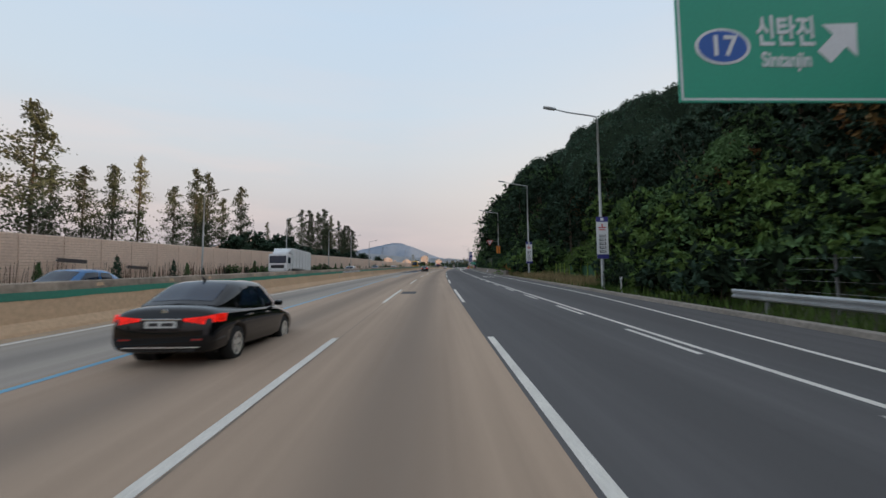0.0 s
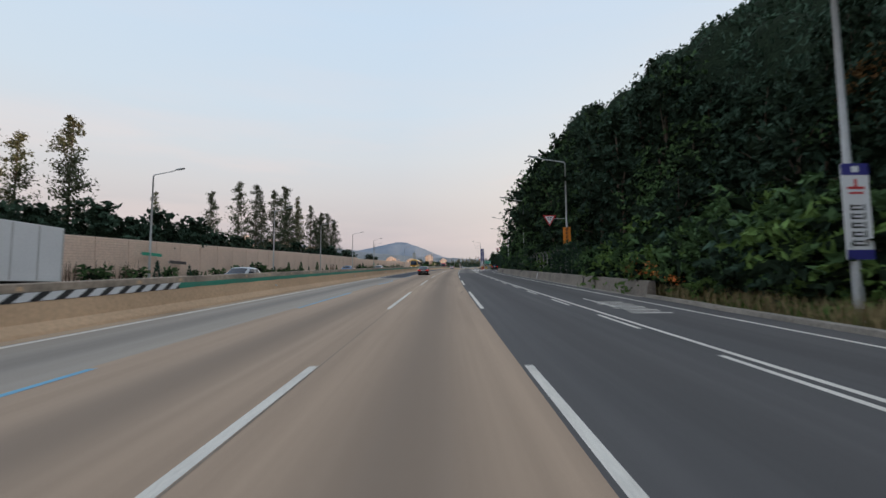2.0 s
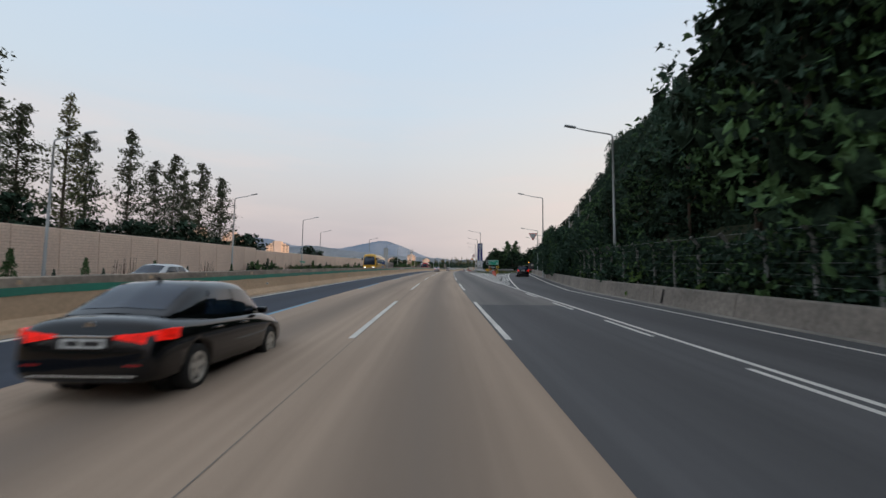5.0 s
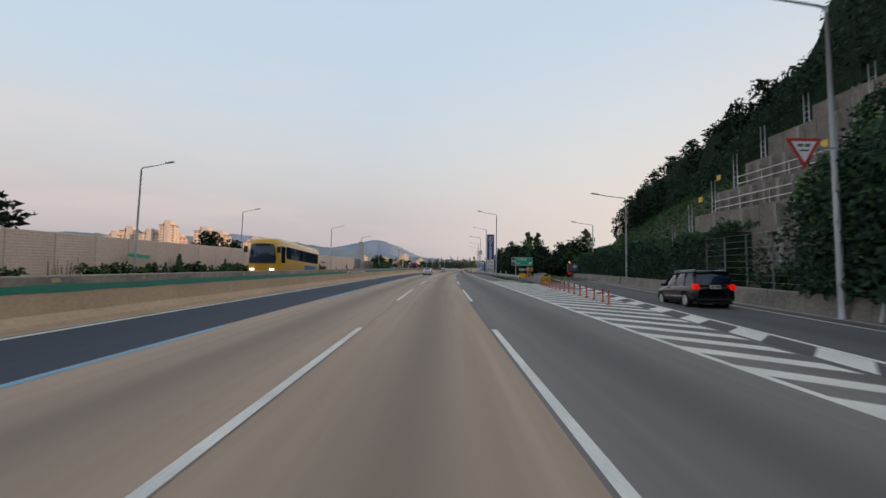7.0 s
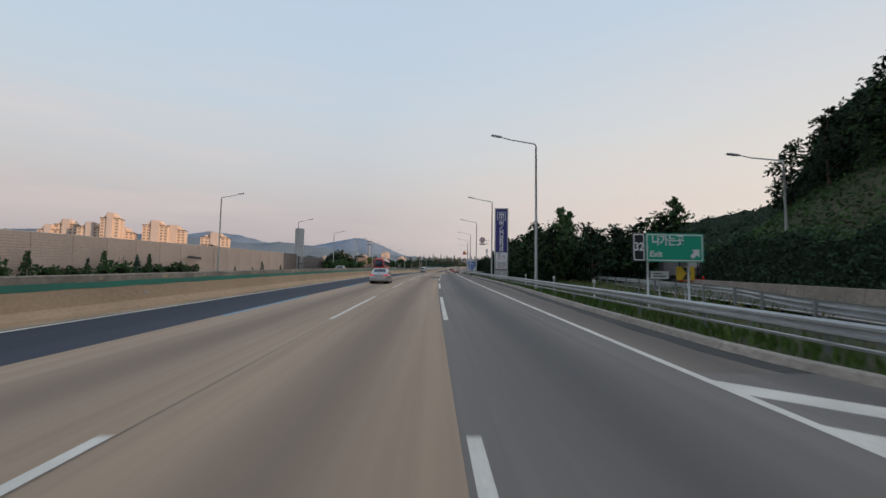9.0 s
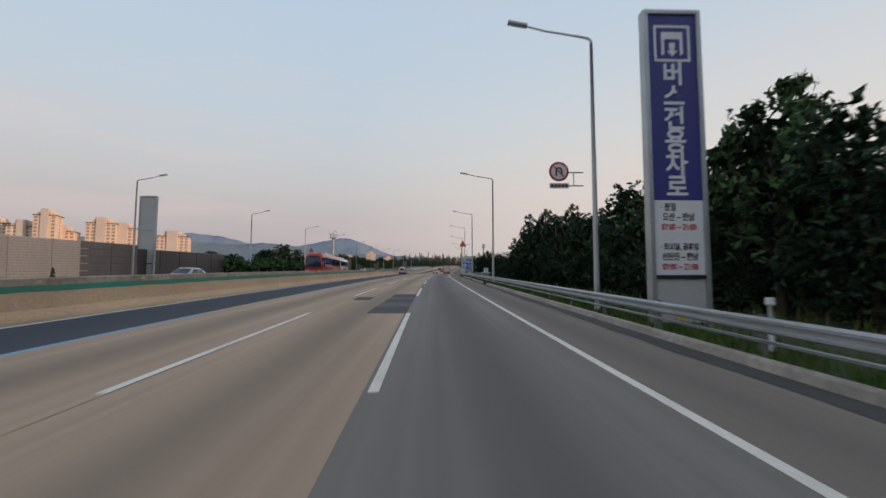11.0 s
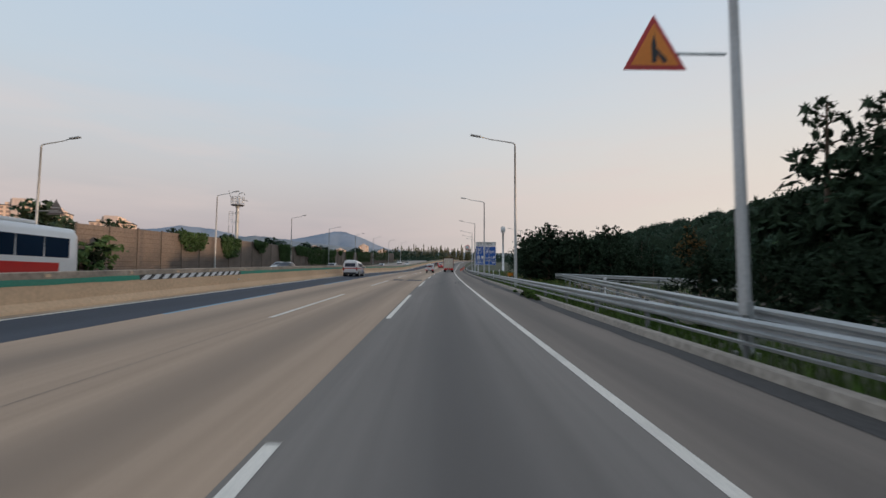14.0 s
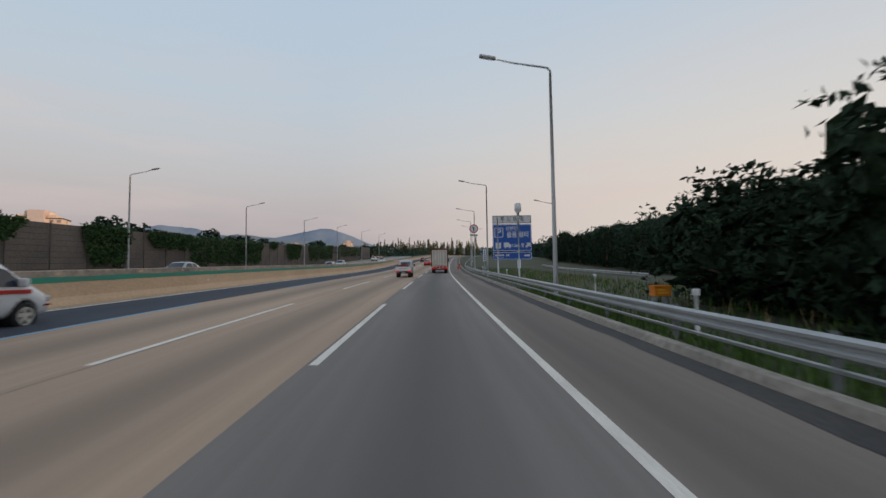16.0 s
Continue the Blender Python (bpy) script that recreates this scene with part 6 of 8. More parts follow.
TALL = ((0.00, .66, .76, .34, .52, .66, .66, .72, .73), (0.05, .74, .85, .26, .58, .84, .76, .98, 1.0), (0.5, .80, .90, .22, .62, .95, .80, 1.05, 1.06), (1.5, .82, .91, .22, .62, .95, .80, 1.02, 1.03),
        (3.0, .82, .91, .22, .62, .94, .80, 1.0, 1.02), (3.55, .80, .90, .22, .62, .92, .74, .99, 1.03), (4.15, .78, .87, .22, .58, .82, .64, .88, .92), (4.42, .70, .78, .26, .52, .68, .54, .72, .75), (4.54, .55, .62, .34, .48, .56, .46, .58, .6))


def mpv(m, paint, label, group="cars on the road", lit=True):
    t = thing("car", m, label, "car", group)
    carve(car_body(t, TALL, paint), ((0.90, .35, .386), (3.60, .35, .386)))
    bm = bmesh.new()
    loft(bm, [(0.10, [(.72, 1.0), (.71, 1.2), (.66, 1.30), (0, 1.34)]), (0.34, [(.78, .98), (.73, 1.3), (.64, 1.60), (0, 1.63)]), (1.5, [(.80, .98), (.75, 1.3), (.66, 1.63), (0, 1.66)]),
              (2.5, [(.80, .98), (.75, 1.28), (.65, 1.61), (0, 1.645)]), (2.85, [(.79, .98), (.73, 1.25), (.62, 1.53), (0, 1.57)]), (3.72, [(.70, .98), (.68, .99), (.64, 1.0), (0, 1.03)])])
    part("glasshouse", bm, TINT, t, "dark tinted windows", smooth=True)
    bm = bmesh.new()
    loft(bm, [(0.22, [(0, 1.54), (.60, 1.53), (.66, 1.55), (.60, 1.60), (0, 1.645)]), (0.5, [(0, 1.58), (.66, 1.56), (.69, 1.585), (.63, 1.64), (0, 1.68)]), (1.5, [(0, 1.6), (.67, 1.58), (.70, 1.61), (.64, 1.665), (0, 1.695)]), (2.5, [(0, 1.6), (.66, 1.56), (.69, 1.59), (.63, 1.64), (0, 1.675)]), (2.9, [(0, 1.53), (.62, 1.49), (.65, 1.51), (.60, 1.55), (0, 1.585)])])
    part("roof", bm, paint, t, smooth=True)
    for sd in (1, -1):
        for name, a, b, r in (("front_pillar", (sd * .71, 3.66, 1.0), (sd * .65, 2.84, 1.55), .04), ("middle_pillar", (sd * .80, 2.15, .98), (sd * .69, 2.1, 1.6), .035), ("door_pillar", (sd * .80, 1.2, .98), (sd * .69, 1.15, 1.6), .035), ("rear_pillar", (sd * .76, .24, 1.0), (sd * .66, .36, 1.6), .085)):
            bm = bmesh.new()
            tube(bm, [a, b], r, 6)
            part(name, bm, paint, t)
        bar_part("roof_rail", t, ZINC, (min(sd * .60, sd * .64), max(sd * .60, sd * .64), .5, 2.6, 1.67, 1.71, .012))
        bar_part("mirror", t, paint, (min(sd * .90, sd * 1.06), max(sd * .90, sd * 1.06), 3.1, 3.22, .98, 1.11, .035))
        bar_part("tail_lamp", t, TAIL_ON if lit else TAIL_OFF, (min(sd * .62, sd * .865), max(sd * .62, sd * .865), .02, .26, .80, 1.06, .04), label="glowing red tail lamp")
        bar_part("side_trim", t, CHROME, (min(sd * .905, sd * .925), max(sd * .905, sd * .925), 1.0, 3.0, .50, .53, .006))
    plate(t, 0.0, .86, .46, .15)
    bar_part("tailgate_strip", t, CHROME, (-.3, .3, -.005, .03, 1.03, 1.05))
    bar_part("bumper", t, TRIM, (-.74, .74, -.01, .1, .34, .42, .02))
    axle(t, 0.90, .91, .33, .21)
    axle(t, 3.60, .91, .33, .21)
    bar_part("underside", t, TRIM, (-.74, .74, .1, 4.3, .2, .3))
    return t


def pickup_truck(m, label):
    """Small white lorry with a low drop-side bed, seen from behind."""
    t = thing("pickup_truck", m, label, "truck", "")
    bar_part("bed_floor", t, CAR_WHITE, (-.80, .80, .05, 2.9, .74, .82, .01))
    bar_part("tailgate", t, CAR_WHITE, (-.81, .81, 0, .06, .70, 1.14, .015), label="white tailgate with worn lettering")
    for sd in (1, -1):
        bar_part("side_board", t, CAR_WHITE, (min(sd * .77, sd * .82), max(sd * .77, sd * .82), .05, 2.9, .76, 1.12, .01))
        bar_part("tail_lamp", t, TAIL_ON, (min(sd * .50, sd * .80), max(sd * .50, sd * .80), -.03, .04, .56, .70, .01), label="glowing red tail lamp")
        bar_part("mirror", t, TRIM, (min(sd * .86, sd * 1.02), max(sd * .86, sd * 1.02), 3.9, 3.97, 1.25, 1.5, .02))
        bar_part("mud_flap", t, TRIM, (min(sd * .48, sd * .74), max(sd * .48, sd * .74), .32, .34, .18, .55))
        bm = bmesh.new()
        tube(bm, [(sd * .74, 2.86, 1.1), (sd * .74, 2.86, 1.55), (sd * .62, 2.86, 1.64)], .025, 6)
        part("guard_frame", bm, CAR_WHITE, t)
    bm = bmesh.new()
    for z in (1.2, 1.42, 1.62):
        tube(bm, [(-.74, 2.86, z), (.74, 2.86, z)], .018, 6)
    for x in (-.4, -.2, 0, .2, .4):
        tube(bm, [(x, 2.86, 1.1), (x, 2.86, 1.62)], .016, 6)
    part("rear_grille", bm, CAR_WHITE, t, "white bars behind the cab window")
    bm = bmesh.new()
    loft(bm, [(2.98, [(0, .55), (.78, .55), (.80, .9), (.78, 1.3), (.70, 1.86), (.60, 1.93), (0, 1.96)]), (3.3, [(0, .5), (.80, .5), (.83, .9), (.80, 1.3), (.72, 1.9), (.62, 1.97), (0, 2.0)]), (4.2, [(0, .45), (.80, .45), (.83, .9), (.80, 1.3), (.71, 1.88), (.60, 1.95), (0, 1.98)]), (4.75, [(0, .42), (.78, .42), (.80, .8), (.76, 1.2), (.66, 1.4), (.5, 1.45), (0, 1.48)]), (4.95, [(0, .42), (.70, .42), (.72, .7), (.70, .95), (.6, 1.05), (.5, 1.1), (0, 1.12)])])
    part("cab", bm, CAR_WHITE, t, smooth=True)
    bar_part("rear_window", t, TINT, (-.50, .50, 2.93, 2.985, 1.36, 1.72, .02))
    for sd in (1, -1):
        bar_part("side_window", t, TINT, (min(sd * .755, sd * .80), max(sd * .755, sd * .80), 3.2, 4.3, 1.28, 1.66, .02))
    bm = bmesh.new()
    loft(bm, [(1.7, [(0, .82), (.55, .82), (.6, 1.0), (.4, 1.22), (0, 1.3)]), (2.3, [(0, .82), (.7, .82), (.74, 1.1), (.5, 1.4), (0, 1.46)]), (2.8, [(0, .82), (.66, .82), (.7, 1.05), (.45, 1.3), (0, 1.36)])])
    o = part("covered_load", bm, TARP_RED, t, "load under a dark red tarpaulin", smooth=True)
    o.location = (-.18, 0, 0)
    bar_part("frame", t, TRIM, (-.42, .42, .05, 4.6, .46, .62), (-.62, .62, .02, .08, .42, .56))
    bar_part("tailgate_marks", t, BACK_PANEL, (-.4, -.15, -.004, .003, .90, .99), (-.08, .1, -.004, .003, .90, .99), (.16, .42, -.004, .003, .90, .99))
    plate(t, -.02, .46, .44, .12)
    axle(t, 0.95, .79, .29, .34, TRIM, False)
    axle(t, 3.75, .80, .29, .19, TRIM, False)
    return t


def box_truck(m, label, long=7.0, wide=2.4, tall=3.55):
    t = thing("box_truck", m, label, "truck", "")
    w = wide / 2
    bar_part("cargo_box", t, BOX_BEIGE, (-w, w, .1, long, 1.05, tall, .03))
    for x0, x1 in ((-w + .09, -.02), (.02, w - .09)):
        d = bar_part("rear_door", t, BOX_BEIGE, (x0, x1, .06, .1, 1.18, tall - .12, .012))
        bar_part("hinge_bar", d, ZINC, *[((x0 + x1) / 2 + k - .018, (x0 + x1) / 2 + k + .018, .03, .07, 1.2, tall - .16, .008) for k in (-.3, .3)])
        bar_part("rib", d, SIGN_WHITE, *[(x0 + (x1 - x0) * k - .03, x0 + (x1 - x0) * k + .03, .045, .065, 1.25, tall - .2) for k in (.12, .5, .88)])
    bar_part("rear_frame", t, TARP_RED, (-w - .02, -w + .09, .04, .14, 1.0, tall + .02, .01), (w - .09, w + .02, .04, .14, 1.0, tall + .02, .01), (-w, w, .04, .14, tall - .12, tall + .02, .01), label="rust-red rear frame")
    bar_part("bumper", t, CAR_RED, (-w, w, .0, .14, .62, 1.02, .02), label="red rear bumper")
    bar_part("bumper_stripes", t, SIGN_WHITE, *[(-w + .1 + .5 * k, -w + .32 + .5 * k, -.008, .002, .88, .97) for k in range(5)])
    for sd in (1, -1):
        bar_part("tail_lamp", t, TAIL_ON, (min(sd * .78, sd * 1.12), max(sd * .78, sd * 1.12), -.03, .02, .66, .8, .01), label="glowing red tail lamp")
        bar_part("side_skirt", t, TRIM, (min(sd * (w - .1), sd * w), max(sd * (w - .1), sd * w), 1.6, long - .4, .6, 1.0))
        bar_part("mirror", t, TRIM, (min(sd * (w + .05), sd * (w + .25)), max(sd * (w + .05), sd * (w + .25)), long + 1.3, long + 1.4, 1.9, 2.5, .03))
    bar_part("chassis", t, TRIM, (-.5, .5, .2, long + 1.5, .6, 1.04))
    bar_part("cab", t, CAR_RED, (-w + .05, w - .05, long + .15, long + 1.9, .6, 2.75, .12))
    bar_part("windscreen", t, TINT, (-w + .2, w - .2, long + 1.85, long + 1.92, 1.6, 2.5, .02))
    plate(t, -.01, .66, .44, .15)
    axle(t, 1.5, w - .02, .47, .5, TRIM, False)
    axle(t, 2.6, w - .02, .47, .5, TRIM, False)
    axle(t, long + .9, w - .02, .47, .28, TRIM, False)
    return t


def dump_truck(m, label):
    t = thing("dump_truck", m, label, "truck", "")
    bar_part("tipper_body", t, ROOF_GREY, (-1.2, 1.2, .2, 5.0, 1.3, 2.9, .05))
    bar_part("rear_rib", t, TRIM, *[(x - .05, x + .05, .1, .22, 1.3, 2.95, .01) for x in (-1.15, -.4, .4, 1.15)])
    bar_part("rear_panel", t, BACK_PANEL, (-.3, .5, .12, .21, 2.0, 2.5, .01))
    bar_part("bumper", t, CAR_RED, (-1.2, 1.2, .05, .2, .7, .95, .02))
    for sd in (1, -1):
        bar_part("tail_lamp", t, TAIL_ON, (min(sd * .8, sd * 1.18), max(sd * .8, sd * 1.18), 0, .06, .98, 1.16, .01), label="glowing red tail lamp")
        bar_part("warning_lamp", t, AMBER, (min(sd * .85, sd * 1.1), max(sd * .85, sd * 1.1), .2, .4, 3.0, 3.22, .04), label="lit amber warning lamp")
    bar_part("cab", t, TRIM, (-1.15, 1.15, 5.2, 7.0, .8, 3.1, .12))
    bar_part("chassis", t, TRIM, (-.5, .5, .2, 6.8, .7, 1.3))
    for y in (1.2, 2.4, 6.1):
        axle(t, y, 1.2, .5, .5, TRIM, False)
    return t


def coach(m, label, paint, skirt, stripe, group="coaches on the opposite carriageway", long=11.6, glow=False):
    """An oncoming coach; y runs from its rear to its front."""
    t = thing("coach", m, label, "bus", group)
    w, tall = 1.25, 3.35
    bm = bmesh.new()
    loft(bm, [(0, [(0, .45), (w - .12, .45), (w - .04, .8), (w - .03, 1.5), (w - .1, 2.9), (w - .3, 3.25), (0, 3.32)]), (.25, [(0, .38), (w - .05, .38), (w, .7), (w, 1.5), (w - .05, 3.0), (w - .25, 3.30), (0, 3.38)]), (long - .9, [(0, .38), (w - .05, .38), (w, .7), (w, 1.5), (w - .05, 3.0), (w - .25, 3.30), (0, 3.38)]),
              (long - .25, [(0, .38), (w - .08, .38), (w - .03, .7), (w - .04, 1.5), (w - .12, 2.9), (w - .35, 3.2), (0, 3.28)]), (long, [(0, .45), (w - .25, .45), (w - .2, .7), (w - .22, 1.4), (w - .3, 2.7), (w - .45, 3.0), (0, 3.05)])])
    part("body", bm, paint, t, smooth=True)
    for sd in (1, -1):
        n = 6
        for k in range(n):
            y0 = .6 + (long - 2.4) / n * k
            bar_part("window", t, TINT, (min(sd * (w - .06), sd * (w + .006)), max(sd * (w - .06), sd * (w + .006)), y0, y0 + (long - 2.4) / n - .07, 1.72, 2.75, .02))
        bar_part("front_window", t, TINT, (min(sd * (w - .1), sd * (w + .004)), max(sd * (w - .1), sd * (w + .004)), long - 1.65, long - .75, 1.35, 2.7, .02))
        bar_part("side_stripe", t, stripe, (min(sd * (w - .05), sd * (w + .008)), max(sd * (w - .05), sd * (w + .008)), 1.2, long * .42, .85, 1.45, .01))
        bar_part("skirt", t, skirt, (min(sd * (w - .06), sd * (w + .004)), max(sd * (w - .06), sd * (w + .004)), .3, long - .9, .40, .72, .01))
        bar_part("head_lamp", t, HEAD if glow else LENS, (min(sd * .6, sd * .98), max(sd * .6, sd * .98), long - .08, long + .02, .66, .86, .03))
        bar_part("mirror", t, TRIM, (min(sd * 1.2, sd * 1.45), max(sd * 1.2, sd * 1.45), long - .05, long + .18, 2.1, 2.6, .04))
    bm = bmesh.new()
    loft(bm, [(long - .3, [(0, 1.25), (w - .05, 1.25), (w - .08, 1.6), (w - .16, 2.75), (w - .3, 2.95), (0, 3.0)]), (long + .03, [(0, 1.25), (w - .21, 1.25), (w - .21, 1.5), (w - .31, 2.6), (w - .42, 2.78), (0, 2.82)])])
    part("windscreen", bm, TINT, t, smooth=True)
    bar_part("roof_unit", t, SIGN_WHITE, (-.85, .85, 2.2, 6.2, 3.33, 3.52, .07))
    bar_part("destination_box", t, SIGN_BLACK, (-.6, .6, long - .03, long + .035, 2.62, 2.84, .01))
    for y in (2.7, long - 2.7):
        axle(t, y, w, .48, .3)
    return t


def lorry(m, label):
    """White oncoming lorry with a white box."""
    t = thing("lorry", m, label, "truck", "")
    bar_part("cargo_box", t, SIGN_WHITE, (-1.2, 1.2, 0, 7.6, 1.0, 3.5, .03))
    bar_part("side_rib", t, BACK_PANEL, *[(x, x + .02, .02 + 1.24 * k, .08 + 1.24 * k, 1.05, 3.45) for k in range(7) for x in (-1.215, 1.2)])
    bar_part("cab", t, CAR_WHITE, (-1.15, 1.15, 7.8, 9.5, .55, 2.7, .14))
    bm = bmesh.new()
    loft(bm, [(7.8, [(0, 2.65), (1.0, 2.65), (1.0, 3.4), (0, 3.45)]), (8.7, [(0, 2.65), (.95, 2.65), (.9, 2.95), (0, 3.0)]), (9.2, [(0, 2.65), (.9, 2.65), (.85, 2.7), (0, 2.72)])])
    part("wind_deflector", bm, CAR_WHITE, t, smooth=True)
    bar_part("windscreen", t, TINT, (-1.0, 1.0, 9.44, 9.52, 1.55, 2.45, .03))
    bar_part("grille", t, TRIM, (-.8, .8, 9.46, 9.53, .95, 1.35, .02))
    for sd in (1, -1):
        bar_part("head_lamp", t, LENS, (min(sd * .75, sd * 1.08), max(sd * .75, sd * 1.08), 9.46, 9.54, .7, .9, .02))
        bar_part("side_window", t, TINT, (min(sd * 1.12, sd * 1.16), max(sd * 1.12, sd * 1.16), 8.3, 9.3, 1.55, 2.3, .02))
    bar_part("chassis", t, TRIM, (-.5, .5, .2, 9.2, .55, 1.0))
    for y in (1.4, 2.6, 8.7):
        axle(t, y, 1.18, .46, .4, TRIM, False)
    return t


def van(m, label):
    """White high-nosed van with a red band and a blue panel on its side."""
    t = thing("van", m, label, "van", "")
    bm = bmesh.new()
    loft(bm, [(0, [(0, .34), (.78, .34), (.90, .6), (.90, 1.0), (.84, 1.6), (.70, 1.95), (0, 2.0)]), (.2, [(0, .25), (.84, .25), (.955, .55), (.96, 1.0), (.90, 1.6), (.74, 2.0), (0, 2.06)]), (3.2, [(0, .25), (.84, .25), (.955, .55), (.96, 1.0), (.89, 1.6), (.72, 1.98), (0, 2.05)]), (3.75, [(0, .25), (.84, .25), (.955, .55), (.95, .98), (.86, 1.42), (.68, 1.74), (0, 1.80)]),
              (4.45, [(0, .25), (.83, .25), (.945, .52), (.93, .92), (.84, 1.06), (.66, 1.16), (0, 1.22)]), (4.95, [(0, .28), (.74, .28), (.85, .5), (.83, .78), (.72, .93), (.55, .98), (0, 1.02)]), (5.12, [(0, .35), (.55, .35), (.62, .5), (.60, .66), (.5, .74), (.4, .77), (0, .78)])])
    carve(rounded(part("body", bm, CAR_WHITE, t)), ((0.95, .37, .405), (4.12, .37, .405)))
    for sd in (1, -1):
        bm = bmesh.new()
        q = [(sd * .955, 3.05, 1.12), (sd * .90, 4.18, 1.10), (sd * .84, 3.66, 1.52), (sd * .845, 3.05, 1.68)]
        vs = [bm.verts.new((x + sd * .015, y, z)) for x, y, z in q] + [bm.verts.new((x - sd * .05, y, z)) for x, y, z in q]
        bm.faces.new(vs[:4])
        bm.faces.new(vs[4:])
        for i in range(4):
            bm.faces.new((vs[i], vs[(i + 1) % 4], vs[4 + (i + 1) % 4], vs[4 + i]))
        bmesh.ops.recalc_face_normals(bm, faces=bm.faces)
        part("front_window", bm, TINT, t)
        bar_part("rear_window", t, TINT, (min(sd * .86, sd * .93), max(sd * .86, sd * .93), .6, 2.9, 1.15, 1.62, .02))
        bar_part("red_band", t, CAR_RED, (min(sd * .9, sd * .968), max(sd * .9, sd * .968), .1, 4.25, .93, 1.03, .004), label="red band along the side")
        bar_part("blue_panel", t, SIGN_BLUE, (min(sd * .93, sd * .966), max(sd * .93, sd * .966), 2.55, 3.35, .62, .82, .003))
        bar_part("panel_marks", t, SIGN_WHITE, *[(min(sd * .94, sd * .969), max(sd * .94, sd * .969), 2.65 + .22 * k, 2.8 + .22 * k, .67, .77) for k in range(3)])
        bar_part("head_lamp", t, LENS, (min(sd * .6, sd * .84), max(sd * .6, sd * .84), 4.72, 4.98, .68, .86, .05))
        bar_part("mirror", t, CAR_WHITE, (min(sd * .95, sd * 1.16), max(sd * .95, sd * 1.16), 3.85, 3.98, 1.1, 1.32, .05))
        bar_part("side_lamp", t, TAIL_OFF, (min(sd * .84, sd * .90), max(sd * .84, sd * .90), 4.72, 4.9, .58, .63))
    bar_part("tailgate_window", t, TINT, (-.62, .62, -.02, .06, 1.18, 1.62, .03))
    bar_part("rear_bumper", t, TRIM, (-.78, .78, -.05, .1, .34, .5, .03))
    bar_part("rear_band", t, CAR_RED, (-.8, .8, -.012, .05, .93, 1.03, .004))
    for sd in (1, -1):
        bar_part("tail_lamp", t, TAIL_OFF, (min(sd * .70, sd * .87), max(sd * .70, sd * .87), -.01, .1, .72, 1.1, .02))
    axle(t, 0.95, .958, .35, .22)
    axle(t, 4.12, .95, .35, .22)
    return t


# our carriageway
sedan(M(6.35, -5.82, 0), CAR_BLACK, "glossy black saloon car with lit red tail lamps", name="car")
sedan(M(113.9, -5.75, 0), CAR_BLACK, "black saloon car further up the second lane")
sedan(M(246, -5.6, 0), CAR_SILVER, "silver-white saloon car in the second lane")
mpv(M(176.6, 10.35, 0, -5), CAR_BLACK, "black estate car with roof rails on the slip road")
dump_truck(M(246, 23.4, -0.1, -11), "dark dump truck with amber roof lamps on the slip road")
pickup_truck(M(418.6, -1.55, 0), "small white drop-side truck with a red covered load")
box_truck(M(437.5, 2.15, 0), "tall box truck with beige doors and a red bumper")
van(M(379.2, -9.45, 0), "white van with a red band and a blue side panel")
sedan(M(486, -1.9, 0), CAR_RED, "dark red car ahead in the third lane")
sedan(M(520, -5.5, 0), CAR_BLACK, "dark car ahead in the second lane")
# the opposite carriageway, facing back
lorry(M(62.5, -20.5, 0, 180), "white box lorry coming the other way")
coach(M(326.0, -15.6, 0, 180), "red coach coming the other way", CAR_RED, CAR_RED, SIGN_ORANGE)
blue_coach = coach(M(349.5, -19.3, 0, 180), "white coach with blue front and red skirt coming the other way", CAR_WHITE, CAR_RED, CAR_RED)
for sd in (1, -1):
    bar_part("blue_flank", blue_coach, CAR_BLUE, (min(sd * 1.2, sd * 1.262), max(sd * 1.2, sd * 1.262), 7.2, 10.8, 0.75, 1.7, .02), (min(sd * 1.15, sd * 1.235), max(sd * 1.15, sd * 1.235), 8.2, 10.8, 2.78, 3.1, .02))
bar_part("blue_brow", blue_coach, CAR_BLUE, (-.95, .95, 9.2, 11.3, 3.26, 3.40, .04))
coach(M(204.4, -15.9, 0, 180), "yellow coach with a blue panel coming the other way", CAR_YELLOW, CAR_YELLOW, CAR_BLUE, glow=True)
opp = {}
for s, u, paint, what in ((19, -15.4, CAR_BLUE, "blue car"), (76, -16, CAR_SILVER, "silver car"), (122, -19.4, CAR_BLUE, "blue car"), (134, -16, CAR_WHITE, "white car"), (292, -19, CAR_SILVER, "silver car"), (395, -23, CAR_WHITE, "white car"), (388, -19.5, CAR_BLACK, "dark car"), (412, -19.5, CAR_SILVER, "silver car"), (448, -16, CAR_WHITE, "white car"), (470, -19.5, CAR_SILVER, "pale car"), (505, -16, CAR_WHITE, "white car"), (530, -23, CAR_WHITE, "white car")):
    same = opp.get(paint.name)
    opp[paint.name] = copy_thing(same, M(s, u, 0, 180)) if same else sedan(M(s, u, 0, 180), paint, what + " coming the other way behind the median", "cars on the opposite carriageway", lit=False)


